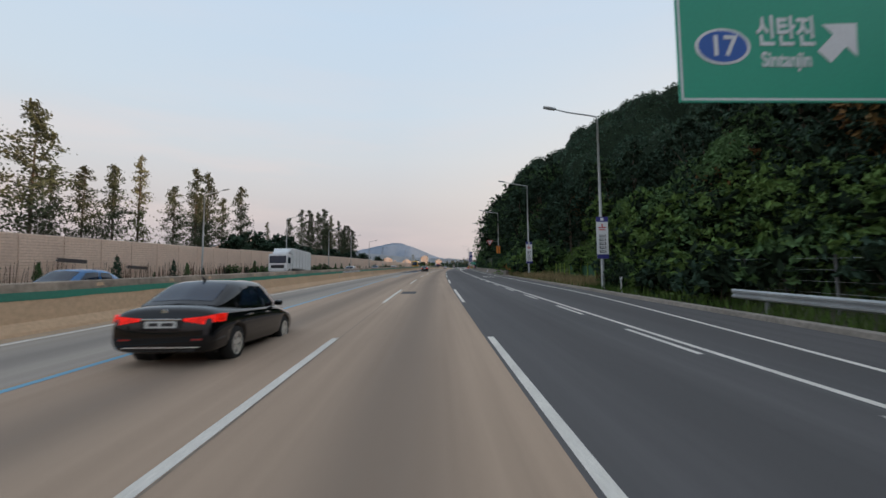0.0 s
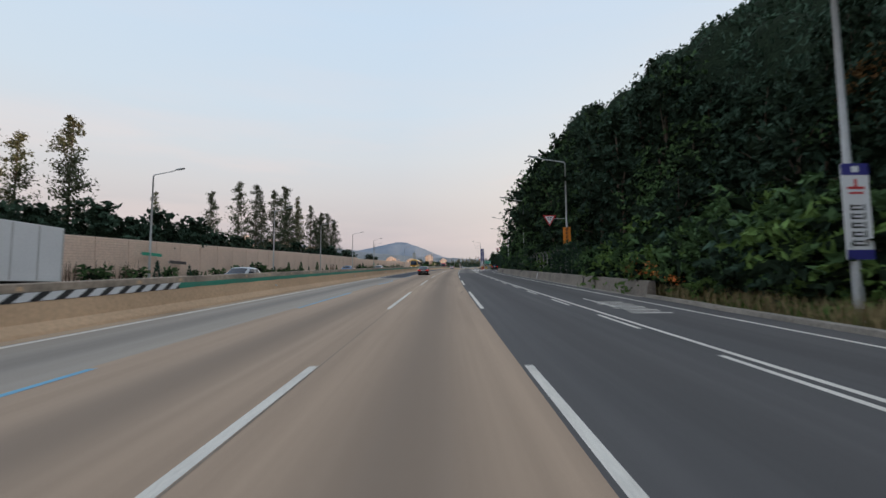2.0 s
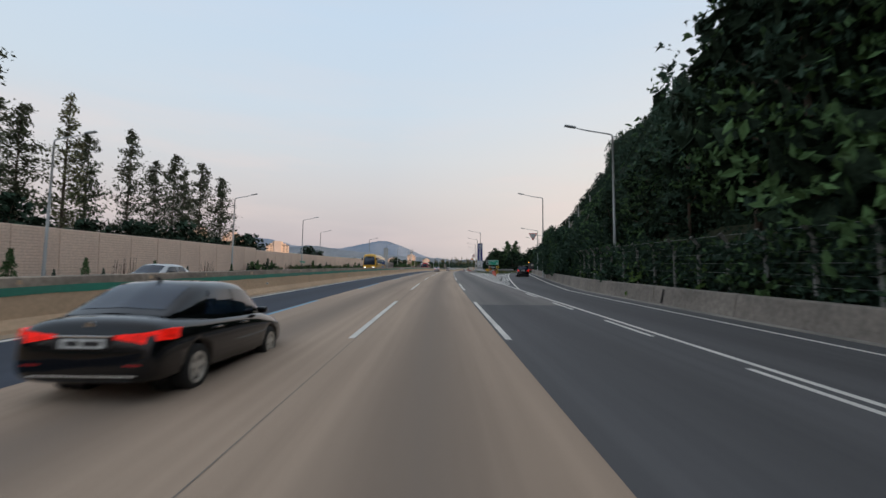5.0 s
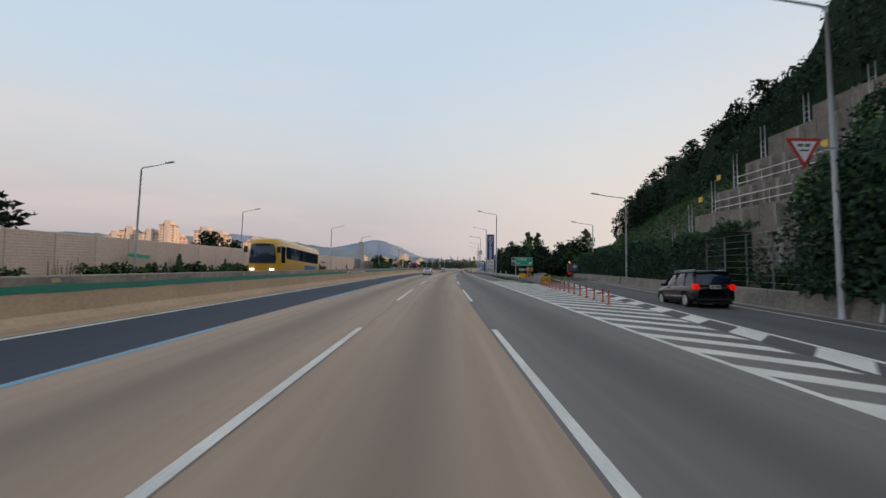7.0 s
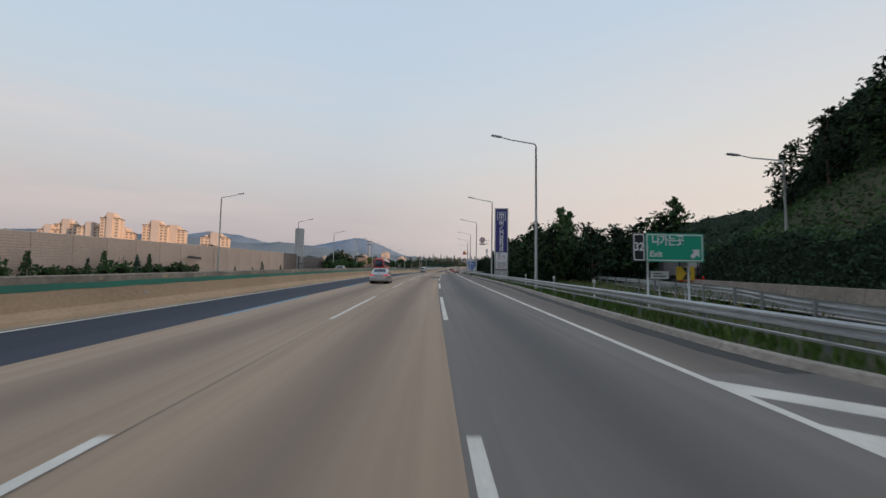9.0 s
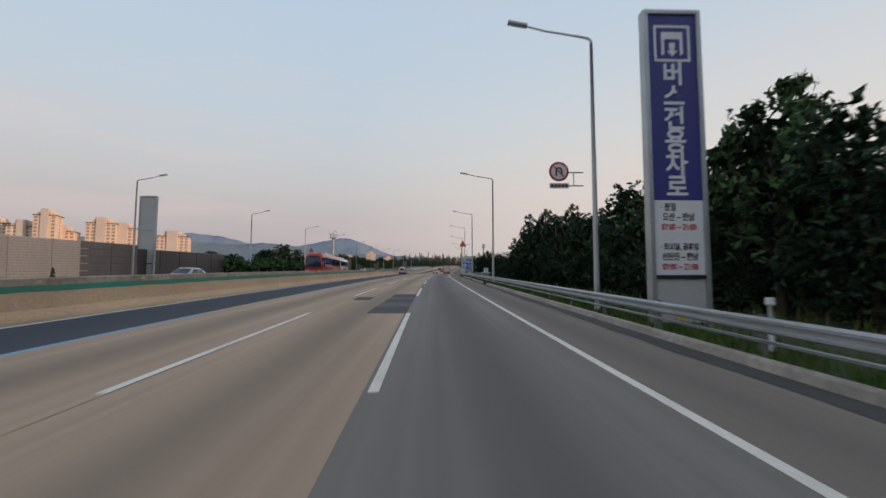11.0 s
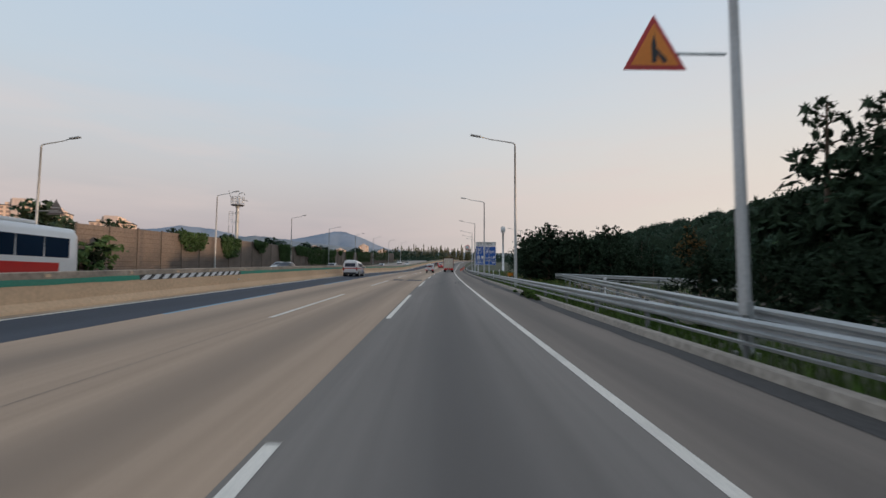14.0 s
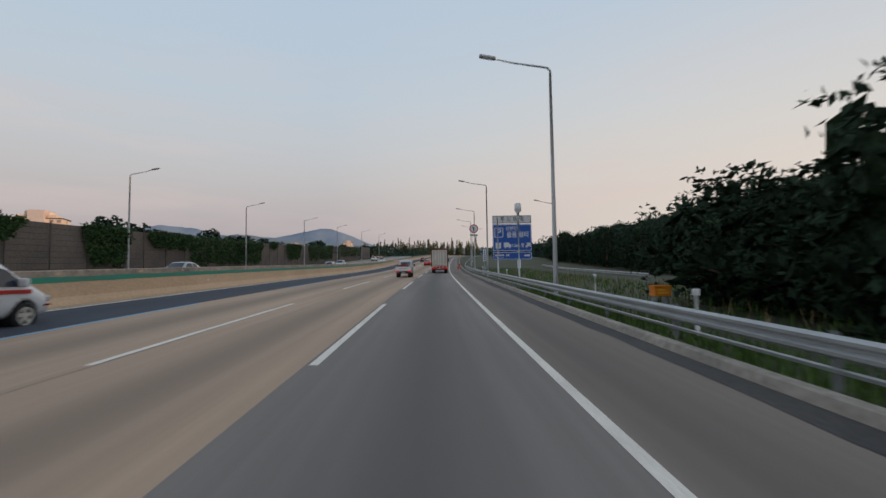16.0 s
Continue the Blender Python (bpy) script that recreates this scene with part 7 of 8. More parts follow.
# ---------------------------------------------------------------- far off: hills and flats
def ridge(name, y0, outline, material, label, rough=1.0):
    """A distant ridge across the view: a body with depth, spurs and an uneven crest. outline: (x, height of the crest)."""
    bm = bmesh.new()
    n = 220
    xs, zs = [p[0] for p in outline], [p[1] for p in outline]
    rows = [[] for _ in range(6)]
    for i in range(n + 1):
        x = xs[0] + (xs[-1] - xs[0]) * i / n
        z = sum(float(np.interp(x + d, xs, zs)) for d in (-45, -15, 15, 45)) / 4
        z += rough * (7.0 * noise.noise(Vector((x * 0.012, y0 * 0.01, 0))) + 3.5 * noise.noise(Vector((x * 0.045, y0 * 0.02, 3))))
        for k, (r, (dy, f)) in enumerate(zip(rows, ((-420, 0.0), (-260, 0.45), (-130, 0.72), (-50, 0.92), (0, 1.0), (260, 0.0)))):
            spur = 0.16 * noise.noise(Vector((x * 0.006, k * 0.6, y0 * 0.003))) if 0 < k < 4 else 0.0
            r.append(bm.verts.new((x, y0 + dy, 60 + (z - 60) * (f + spur))))
    for a, b in zip(rows, rows[1:]):
        for i in range(n):
            bm.faces.new((a[i], a[i + 1], b[i + 1], b[i]))
    return structure(link(name, bm, material, smooth=True), label, "hill")


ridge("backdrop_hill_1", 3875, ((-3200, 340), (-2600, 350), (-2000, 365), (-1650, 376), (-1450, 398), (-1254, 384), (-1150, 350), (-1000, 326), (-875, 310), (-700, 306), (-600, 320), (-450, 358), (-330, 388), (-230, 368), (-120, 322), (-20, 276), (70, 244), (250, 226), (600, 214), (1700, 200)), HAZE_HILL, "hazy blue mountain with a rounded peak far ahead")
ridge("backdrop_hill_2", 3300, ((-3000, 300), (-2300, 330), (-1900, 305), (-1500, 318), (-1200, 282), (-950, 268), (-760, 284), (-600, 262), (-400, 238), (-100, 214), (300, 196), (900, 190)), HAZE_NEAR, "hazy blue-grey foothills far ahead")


def apartment(x, y, z, turn, wide, deep, floors, label, crown=2):
    """A slab of flats: body with stepped roof blocks, stair tower and rows of windows, each with its sill."""
    t = thing("apartment_building", Matrix.Translation((x, y, z)) @ Matrix.Rotation(radians(turn), 4, "Z"), label, "building", "apartment blocks")
    tall = floors * 2.9
    bm = bmesh.new()
    box(bm, -wide / 2, wide / 2, 0, deep, -30, tall, 0.2)
    part("wall", bm, FLAT_WALL, t)
    bm = bmesh.new()
    box(bm, -wide * 0.16, wide * 0.16, -1.2, deep * 0.6, -30, tall + 5.5, 0.2)
    part("stair_tower", bm, FLAT_WALL_2, t)
    bm = bmesh.new()
    for k in range(crown):
        w = wide * (0.36 - 0.13 * k)
        box(bm, -w, w, 1, deep - 1, tall, tall + 2.6 + 2.4 * k, 0.15)
    part("roof_block", bm, FLAT_WALL, t)
    bm = bmesh.new()
    for a, b in ((-0.5, -0.19), (0.19, 0.5)):
        box(bm, wide * a - 0.3, wide * b + 0.3, -0.3, deep + 0.3, tall, tall + 0.7)
    part("parapet", bm, ROOF_GREY, t)
    me = None
    cols = max(4, int(wide / 3.6))
    for f in range(int(floors * 0.4), floors):
        for c in range(cols):
            cx = -wide / 2 + (c + 0.5) * wide / cols
            if abs(cx) < wide * 0.17:
                continue
            if me is None:
                bm = bmesh.new()
                box(bm, -1.05, 1.05, -0.05, 0.12, 0.0, 1.45)
                box(bm, -1.15, 1.15, -0.16, 0.1, -0.22, -0.02)
                me = bpy.data.meshes.new("window")
                bm.to_mesh(me)
                bm.free()
                me.materials.append(FLAT_GLASS)
            o = new("window", me)
            o.parent = t
            o.matrix_basis = Matrix.Translation((cx, 0, f * 2.9 + 0.9))
    for sgn in (-1, 1):
        for f in range(int(floors * 0.4), floors):
            o = new("window", me)
            o.parent = t
            o.matrix_basis = Matrix.Translation((sgn * wide / 2, deep * 0.5, f * 2.9 + 0.9)) @ Matrix.Rotation(radians(90 * sgn), 4, "Z")
    return t
for x, y, wide, deep, floors, what in ((-280, 654, 20, 13, 14, "pinkish sunlit apartment block with a stepped roof"), (-260, 649, 15, 15, 17, "tall sunlit apartment block with a stair tower"), (-257, 664, 18, 13, 13, "sunlit cream apartment block"), (-232, 673, 22, 14, 16, "sunlit apartment block with a stepped crown"),
                                       (-220, 683, 22, 13, 15, "sunlit apartment block with balconies of windows"), (-182, 691, 27, 14, 13, "broad sunlit apartment block"), (-317, 655, 16, 13, 13, "sunlit apartment block above the wall"), (-305, 660, 18, 13, 15, "pinkish sunlit apartment tower")):
    apartment(x, y, 19, 14, wide, deep, floors, what)
for x, y, wide, floors in ((-150, 1500, 30, 20), (-128, 1520, 16, 17), (-86, 1500, 28, 18), (-27, 1500, 24, 22), (-62, 1540, 20, 15), (20, 1560, 22, 19), (45, 1580, 30, 14), (-190, 1480, 26, 16)):
    apartment(x, y, 36, 10, wide, 14, floors, "distant pinkish apartment block under the hills", crown=1)


# ---------------------------------------------------------------- signs
def board(parent, x0, x1, z0, z1, material, y=0.0, rim=None, name="panel", label="", thick=0.03):
    bar_part(name, parent, material, (x0, x1, y, y + thick, z0, z1, 0.004), label=label)
    if rim:
        w = 0.045
        bar_part("border", parent, rim, (x0 + w, x1 - w, y - 0.004, y + 0.002, z1 - 2 * w, z1 - w), (x0 + w, x1 - w, y - 0.004, y + 0.002, z0 + w, z0 + 2 * w), (x0 + w, x0 + 2 * w, y - 0.004, y + 0.002, z0 + w, z1 - w), (x1 - 2 * w, x1 - w, y - 0.004, y + 0.002, z0 + w, z1 - w))


def arrow(parent, x, z, size, material, y=-0.006, turn=-45):
    bm = bmesh.new()
    m = Matrix.Translation((x, y, z)) @ Matrix.Rotation(radians(turn), 4, "Y")
    q = [(-.17, -.46), (.17, -.46), (.17, 0), (.46, 0), (0, .5), (-.46, 0), (-.17, 0)]
    bm.faces.new([bm.verts.new(m @ Vector((a * size, 0, b * size))) for a, b in q])
    part("arrow", bm, material, parent)


def disc(bm, x, z, r, y0, y1, seg=28, sx=1.0):
    ring = [[bm.verts.new((x + sx * r * math.cos(k * 2 * math.pi / seg), y, z + r * math.sin(k * 2 * math.pi / seg))) for k in range(seg)] for y in (y0, y1)]
    bm.faces.new(ring[0])
    bm.faces.new(ring[1][::-1])
    for k in range(seg):
        bm.faces.new((ring[0][k], ring[1][k], ring[1][(k + 1) % seg], ring[0][(k + 1) % seg]))
    bmesh.ops.recalc_face_normals(bm, faces=bm.faces)


def post(parent, x, z0, z1, r=0.05, y=0.06, name="post"):
    bm = bmesh.new()
    tube(bm, [(x, y, z0), (x, y, z1)], r, 10)
    part(name, bm, POLE, parent)


# overhead exit sign on a cantilever
t = thing("overhead_sign", M(7.8, 3.88, 5.06), "large green overhead motorway sign with white lettering and arrow", "road sign")
board(t, 0, 5.0, 0, 2.7, SIGN_GREEN, rim=SIGN_WHITE, label="green sign panel")
bm = bmesh.new()
disc(bm, 0.98, 1.22, 0.40, -0.012, 0.0, sx=1.5)
part("shield", bm, SIGN_WHITE, t)
bm = bmesh.new()
disc(bm, 0.98, 1.22, 0.345, -0.018, -0.01, sx=1.52)
part("shield_face", bm, SIGN_BLUE, t)
letters("17", 0.62, SIGN_WHITE, t, 0.98, -0.024, 1.21, bold=0.012)
letters("신탄진", 0.72, SIGN_WHITE, t, 2.36, -0.01, 1.52, squeeze=0.66, bold=0.016)
letters("Sintanjin", 0.46, SIGN_WHITE, t, 2.34, -0.01, 0.92, squeeze=0.7, bold=0.01)
arrow(t, 3.52, 1.36, 1.12, SIGN_WHITE, y=-0.012, turn=45)
bar_part("frame_beam", t, ZINC, (0.1, 6.8, .08, .2, .5, .62, .01), (0.1, 6.8, .08, .2, 2.0, 2.12, .01))
bm = bmesh.new()
tube(bm, [(6.8, .2, -5.2), (6.8, .2, 2.9)], [.2, .15], 14)
part("mast", bm, POLE, t)

# bus lane pylon
t = thing("sign_pylon", M(266.2, 8.38, -0.05) @ Matrix.Diagonal((0.74, 0.78, 0.78, 1)), "tall blue and white bus lane pylon in a steel frame", "road sign")
bar_part("frame_post", t, ZINC, (-1.24, -1.04, -.12, .32, -0.2, 12.6, .02))
bar_part("frame_post", t, ZINC, (1.04, 1.24, -.12, .32, -0.2, 12.6, .02))
bar_part("frame_head", t, ZINC, (-1.24, 1.24, -.12, .32, 12.55, 12.72, .02))
bar_part("blue_panel", t, SIGN_NAVY, (-1.04, 1.04, -.04, .2, 4.9, 12.55, .01))
bar_part("white_panel", t, SIGN_WHITE, (-1.04, 1.04, -.04, .2, 1.95, 4.89, .01))
bar_part("sill_bar", t, TRIM, (-1.1, 1.1, -.1, .2, 1.8, 1.94, .01))
bar_part("base_panel", t, BACK_PANEL, (-1.04, 1.04, -.02, .2, .12, 1.79, .01))
bar_part("icon_frame", t, SIGN_WHITE, (-.78, .78, -.052, -.038, 11.98, 12.08), (-.78, .78, -.052, -.038, 10.56, 10.66), (-.78, -.68, -.052, -.038, 10.56, 12.08), (.68, .78, -.052, -.038, 10.56, 12.08))
bar_part("icon", t, SIGN_WHITE, (-.46, .46, -.052, -.038, 11.5, 11.8), (-.46, -.34, -.052, -.038, 10.85, 11.5), (.34, .46, -.052, -.038, 10.85, 11.5), (-.12, .12, -.052, -.038, 11.1, 11.35))
arrow(t, 0, 11.02, .5, SIGN_WHITE, y=-.05, turn=180)
for i, ch in enumerate("버스전용차로"):
    letters(ch, 1.02, SIGN_WHITE, t, 0, -.05, 9.98 - .92 * i, bold=.025)
for i, (tx, mt, sz) in enumerate((("· 평일", SIGN_BLACK, .34), ("오산 ~ 한남", SIGN_BLACK, .34), ("07:00 ~ 21:00", SIGN_RED, .32), ("", None, 0), ("· 토요일, 공휴일", SIGN_BLACK, .30), ("신탄진 ~ 한남", SIGN_BLACK, .32), ("07:00 ~ 21:00", SIGN_RED, .32))):
    if tx:
        letters(tx, sz, mt, t, -.42 if i == 0 else 0, -.05, 4.6 - .39 * i, squeeze=.82, bold=.006)
bar_part("maker_mark", t, SIGN_YELLOW, (-.15, .15, -.026, -.018, .2, .55, .0))

# grey back of the twin pylon on the other side
t = thing("sign_pylon", M(304.5, -31.95, 0.15), "grey back of a tall sign pylon beside the opposite carriageway", "road sign")
bar_part("frame_post", t, ZINC, (-.98, -.82, -.1, .25, -0.3, 9.6, .02))
bar_part("frame_post", t, ZINC, (.82, .98, -.1, .25, -0.3, 9.6, .02))
bar_part("back_panel", t, BACK_PANEL, (-.82, .82, -.05, .2, 1.9, 9.65, .01))
bar_part("lower_panel", t, BACK_PANEL, (-.82, .82, -.03, .2, 0.2, 1.7, .01))
bar_part("seam", t, ROOF_GREY, (-.82, .82, -.054, -.046, 5.6, 5.63), (-.82, .82, -.054, -.046, 9.4, 9.45))

# grey back of a triangular sign on the opposite lamp post
t = thing("warning_sign", M(361.2, -29.6, 5.5), "grey back of a triangular sign on a lamp arm", "road sign")
bm = bmesh.new()
a = [bm.verts.new(p) for p in ((-.72, 0, -.3), (.72, 0, -.3), (0, 0, .95))]
b = [bm.verts.new((v.co.x, .025, v.co.z)) for v in a]
bm.faces.new(a)
bm.faces.new(b[::-1])
for i in range(3):
    bm.faces.new((a[i], b[i], b[(i + 1) % 3], a[(i + 1) % 3]))
part("back_panel", bm, ROOF_GREY, t)
bar_part("rib", t, ZINC, (-.5, .5, -.03, 0, -.12, -.07, .004), (-.3, .3, -.03, 0, .25, .3, .004))
bar_part("arm", t, ZINC, (-1.7, .3, -.07, -.03, -.02, .03, .005))

# exit board in the gore
t = thing("exit_sign", M(224.1, 9.8, 0), "green exit sign with a black number panel on two posts", "road sign")
board(t, -1.0, 1.56, 1.97, 3.22, SIGN_GREEN, rim=SIGN_WHITE)
board(t, -1.58, -1.01, 1.97, 3.22, SIGN_BLACK, rim=SIGN_WHITE, name="number_panel")
letters("32", .5, SIGN_WHITE, t, -1.29, -.01, 2.6, squeeze=.82, bold=.012)
letters("나가는곳", .5, SIGN_WHITE, t, -.02, -.01, 2.88, squeeze=.78, bold=.01)
letters("Exit", .36, SIGN_WHITE, t, -.55, -.01, 2.3, bold=.006)
arrow(t, 1.18, 2.35, .52, SIGN_WHITE, y=-.01, turn=45)
post(t, -.9, -.3, 3.1)
post(t, .9, -.3, 3.1)
for u, z0, kind in ((10.0, 1.2, "plain"), (11.2, 1.15, "chevron")):
    t = thing("marker_sign", M(225.3, u, 0), "small white road marker on a post" if kind == "plain" else "yellow and black chevron marker on a post", "road sign")
    board(t, -.42, .42, z0, z0 + (.36 if kind == "plain" else .62), SIGN_WHITE if kind == "plain" else SIGN_YELLOW)
    if kind == "chevron":
        bm = bmesh.new()
        for sgn in (1, -1):
            q = [(-.2, 0), (.02, 0), (.22, .29 * sgn), (.0, .29 * sgn)]
            bm.faces.new([bm.verts.new((-x + .05, -.006, z0 + .31 + z)) for x, z in q])
        part("chevron", bm, SIGN_BLACK, t)
    else:
        bar_part("marks", t, ROOF_GREY, (-.3, .3, -.008, .0, z0 + .1, z0 + .15), (-.3, .1, -.008, .0, z0 + .22, z0 + .27))
    post(t, 0, -.3, z0 + .3, .035)
# diamond board and triangular works board at the nose
t = thing("diamond_sign", M(208.2, 7.92, 0.55) @ Matrix.Diagonal((0.55, 1, 0.58, 1)), "faded pink diamond board above the rail end", "road sign")
bm = bmesh.new()
box(bm, -.40, .40, -.01, .01, -.40, .40, .0, m=Matrix.Translation((0, 0, 1.55)) @ Matrix.Rotation(radians(45), 4, "Y"))
part("panel", bm, surf("faded_pink", (.55, .24, .17), .7, var=.2, fine=8), t)
bar_part("marks", t, SIGN_WHITE, (-.25, .2, -.02, -.008, 1.5, 1.56), (-.15, .25, -.02, -.008, 1.66, 1.71), (-.1, .15, -.02, -.008, 1.36, 1.41))
post(t, 0, -.2, 1.5, .035)

# crash cushion at the nose of the gore
t = thing("crash_cushion", M(202.85, 8.85, 0, 2.0), "steel crash cushion with a yellow and black chevron nose", "crash barrier")
board(t, -.42, .42, .08, .92, SIGN_YELLOW, y=-.04, name="nose_board")
bar_part("nose_hood", t, TRIM, (-.2, .2, -.06, .05, .84, .97, .02))
for k in range(3):
    bm = bmesh.new()
    z = .46 + .22 * k - .18
    q = [(0, z + .10), (-.41, z - .14), (-.41, z - .05), (0, z + .20), (.41, z - .05), (.41, z - .14)]
    q = [(x, max(.09, h)) for x, h in q]
    bm.faces.new([bm.verts.new((x, -.047, h)) for x, h in q])
    part("chevron", bm, SIGN_BLACK, t)
for sd in (1, -1):
    for z in (-.28, .0, .28):
        bm = bmesh.new()
        pr = [(0, .30), (.05, .34), (.05, .39), (0, .43), (.05, .47), (.05, .52), (0, .56)]
        for seg in range(3):
            y0, y1 = .02 + 3.0 * seg, 3.05 + 3.0 * seg
            a = [bm.verts.new((sd * (.42 + .05 * seg + x), y0, h + z)) for x, h in pr]
            b = [bm.verts.new((sd * (.40 + .05 * seg + .05 + x), y1, h + z)) for x, h in pr]
            for i in range(len(pr) - 1):
                bm.faces.new((a[i], b[i], b[i + 1], a[i + 1]))
        part("rail_panel", bm, ZINC, t)
for k in range(4):
    bar_part("diaphragm", t, ZINC, (-.42 - .03 * k, .42 + .03 * k, .3 + 2.7 * k, .36 + 2.7 * k, .05, .85))
bar_part("base_track", t, TRIM, (-.25, .25, 0, 9.2, 0, .06))
# striped boards on the guardrail's first post
for u, mt, back, what in ((7.35, SIGN_ORANGE, SIGN_YELLOW, "yellow board with orange diagonal stripes at the rail end"), (8.05, SIGN_BLACK, SIGN_ORANGE, "orange board with black chevrons at the rail end")):
    t = thing("rail_end_board", M(208.3, u, 0.05) @ Matrix.Diagonal((0.78, 1, 0.85, 1)), what, "road sign", "rail end boards")
    board(t, -.42, .42, .52, 1.12, back)
    bm = bmesh.new()
    for k in range(5):
        x = -.38 + .16 * k
        q = ((x, .56), (x + .08, .56), (x + .2, 1.08), (x + .12, 1.08)) if mt == SIGN_ORANGE else ((-.3, .56 + .12 * k), (0, .64 + .12 * k), (0, .70 + .12 * k), (-.3, .62 + .12 * k))
        if max(p[1] for p in q) < 1.12 and max(p[0] for p in q) < .42:
            bm.faces.new([bm.verts.new((a, -.006, b)) for a, b in q])
            if mt == SIGN_BLACK:
                bm.faces.new([bm.verts.new((-a, -.006, b)) for a, b in q[::-1]])
    part("stripes", bm, mt, t)
    post(t, 0, -.2, 1.0, .04)


# flexible red posts in the gore
def delineator(m):
    t = thing("delineator_post", m, "flexible orange-red marker post with a round base", "marker post", "gore marker posts")
    bm = bmesh.new()
    tube(bm, [(0, 0, 0), (0, 0, .03), (0, 0, .06)], [.12, .11, .06], 14)
    part("base", bm, DELINEATOR, t)
    bm = bmesh.new()
    tube(bm, [(0, 0, .05), (0, 0, .66), (0, 0, .70)], [.042, .04, .025], 10)
    part("tube", bm, DELINEATOR, t)
    for z in (.42, .56):
        bm = bmesh.new()
        tube(bm, [(0, 0, z), (0, 0, z + .07)], .0435, 10)
        part("reflective_band", bm, TAIL_OFF, t)
    return t


d0 = delineator(M(178.0, 6.26, 0))
for k in range(1, 15):
    s = 178.0 + 1.62 * k
    copy_thing(d0, M(s, 6.45 + .066 * (s - 178.0), 0))
for k in range(14):
    copy_thing(d0, M(452 + 3 * k, 5.2 + .12 * k, 0))


# signs carried on the lamp posts
def lamp_banner(m):
    t = thing("lamp_banner", m, "white banner sign with a navy head on a lamp post", "road sign", "lamp post banners")
    board(t, -.38, .38, 1.75, 4.45, SIGN_WHITE)
    bar_part("head_band", t, SIGN_NAVY, (-.38, .38, -.006, .0, 4.12, 4.45))
    bar_part("foot_band", t, SIGN_NAVY, (-.38, .38, -.006, .0, 1.75, 2.02))
    bar_part("head_mark", t, SIGN_WHITE, (-.1, .1, -.01, -.005, 4.2, 4.37))
    bar_part("red_mark", t, SIGN_RED, (-.24, .24, -.006, .0, 3.72, 3.79), (-.04, .04, -.006, .0, 3.79, 4.0), (-.2, .2, -.006, .0, 3.58, 3.64))
    for k in range(5):
        z = 3.12 - .25 * k
        bar_part("dark_mark", t, SIGN_BLACK, (-.20, .12, -.006, .0, z, z + .05), (-.20, -.14, -.006, .0, z, z + .17), (.16, .21, -.006, .0, z - .01, z + .18), (-.12, .1, -.006, .0, z + .11, z + .15))
    bar_part("bracket", t, ZINC, (-.3, .3, .03, .09, 2.1, 2.16), (-.3, .3, .03, .09, 4.0, 4.06))
    return t


b0 = lamp_banner(M(54.15, 10.1, 0))
copy_thing(b0, M(27.42, 9.5, 0.25))


def yield_sign(m):
    t = thing("yield_sign", m, "white inverted triangle sign with a red border", "road sign", "yield signs")
    bm = bmesh.new()
    for sc, y in ((1.0, 0.0),):
        a = [bm.verts.new(p) for p in ((-.62, y, .36), (.62, y, .36), (0, y, -.72))]
        b = [bm.verts.new((v.co.x, v.co.y + .025, v.co.z)) for v in a]
        bm.faces.new(a)
        bm.faces.new(b[::-1])
        for i in range(3):
            bm.faces.new((a[i], b[i], b[(i + 1) % 3], a[(i + 1) % 3]))
    part("border", bm, SIGN_RED, t)
    bm = bmesh.new()
    bm.faces.new([bm.verts.new(p) for p in ((-.44, -.006, .26), (.44, -.006, .26), (0, -.006, -.50))])
    part("panel", bm, SIGN_WHITE, t)
    bar_part("marks", t, ROOF_GREY, (-.22, -.03, -.01, -.005, .06, .17), (.03, .22, -.01, -.005, .06, .17), (-.16, .16, -.01, -.005, -.1, -.04))
    bar_part("arm", t, ZINC, (.0, 1.6, .03, .07, .02, .07, .005))
    return t


y0 = yield_sign(M(84.35, 8.35, 5.95))
copy_thing(y0, M(172.45, 11.1, 5.95))
t = thing("slow_sign", M(84.3, 9.95, -0.15), "orange plate with dark vertical lettering on a lamp post", "road sign")
board(t, -.36, .36, 3.75, 5.3, SIGN_ORANGE)
for i, ch in enumerate("감속운행"):
    letters(ch, .34, SIGN_BLACK, t, 0, -.01, 5.08 - .37 * i, bold=.006)
bar_part("bracket", t, ZINC, (-.25, .25, .03, .08, 4.0, 4.06), (-.25, .25, .03, .08, 5.0, 5.06))
t = thing("no_u_turn_sign", M(271.3, 6.2, 5.75), "round white no-U-turn sign with a red ring and a small plate", "road sign")
bm = bmesh.new()
disc(bm, 0, 0, .42, -.01, .02)
part("ring", bm, SIGN_RED, t)
bm = bmesh.new()
disc(bm, 0, 0, .33, -.016, -.01)
part("face", bm, SIGN_WHITE, t)
bm = bmesh.new()
tube(bm, [(-.12, -.02, -.2), (-.12, -.02, .06), (-.06, -.02, .15), (.04, -.02, .15), (.11, -.02, .06), (.11, -.02, -.08)], .032, 6)
part("u_arrow", bm, SIGN_BLACK, t)
bm = bmesh.new()
box(bm, -.3, .3, -.026, -.02, -.03, .03, m=Matrix.Rotation(radians(45), 4, "Y"))
part("slash", bm, SIGN_RED, t)
bar_part("plate", t, BACK_PANEL, (-.40, .42, -.01, .02, -.72, -.5, .004))
bar_part("plate_marks", t, SIGN_BLACK, *[(-.34 + .15 * k, -.24 + .15 * k, -.016, -.009, -.66, -.56) for k in range(5)])
bar_part("arm", t, ZINC, (.35, 1.05, .03, .07, -.05, .0, .005), (.35, 1.05, .03, .07, -.62, -.57, .005), (.62, .66, .03, .07, -.6, -.02, .005))
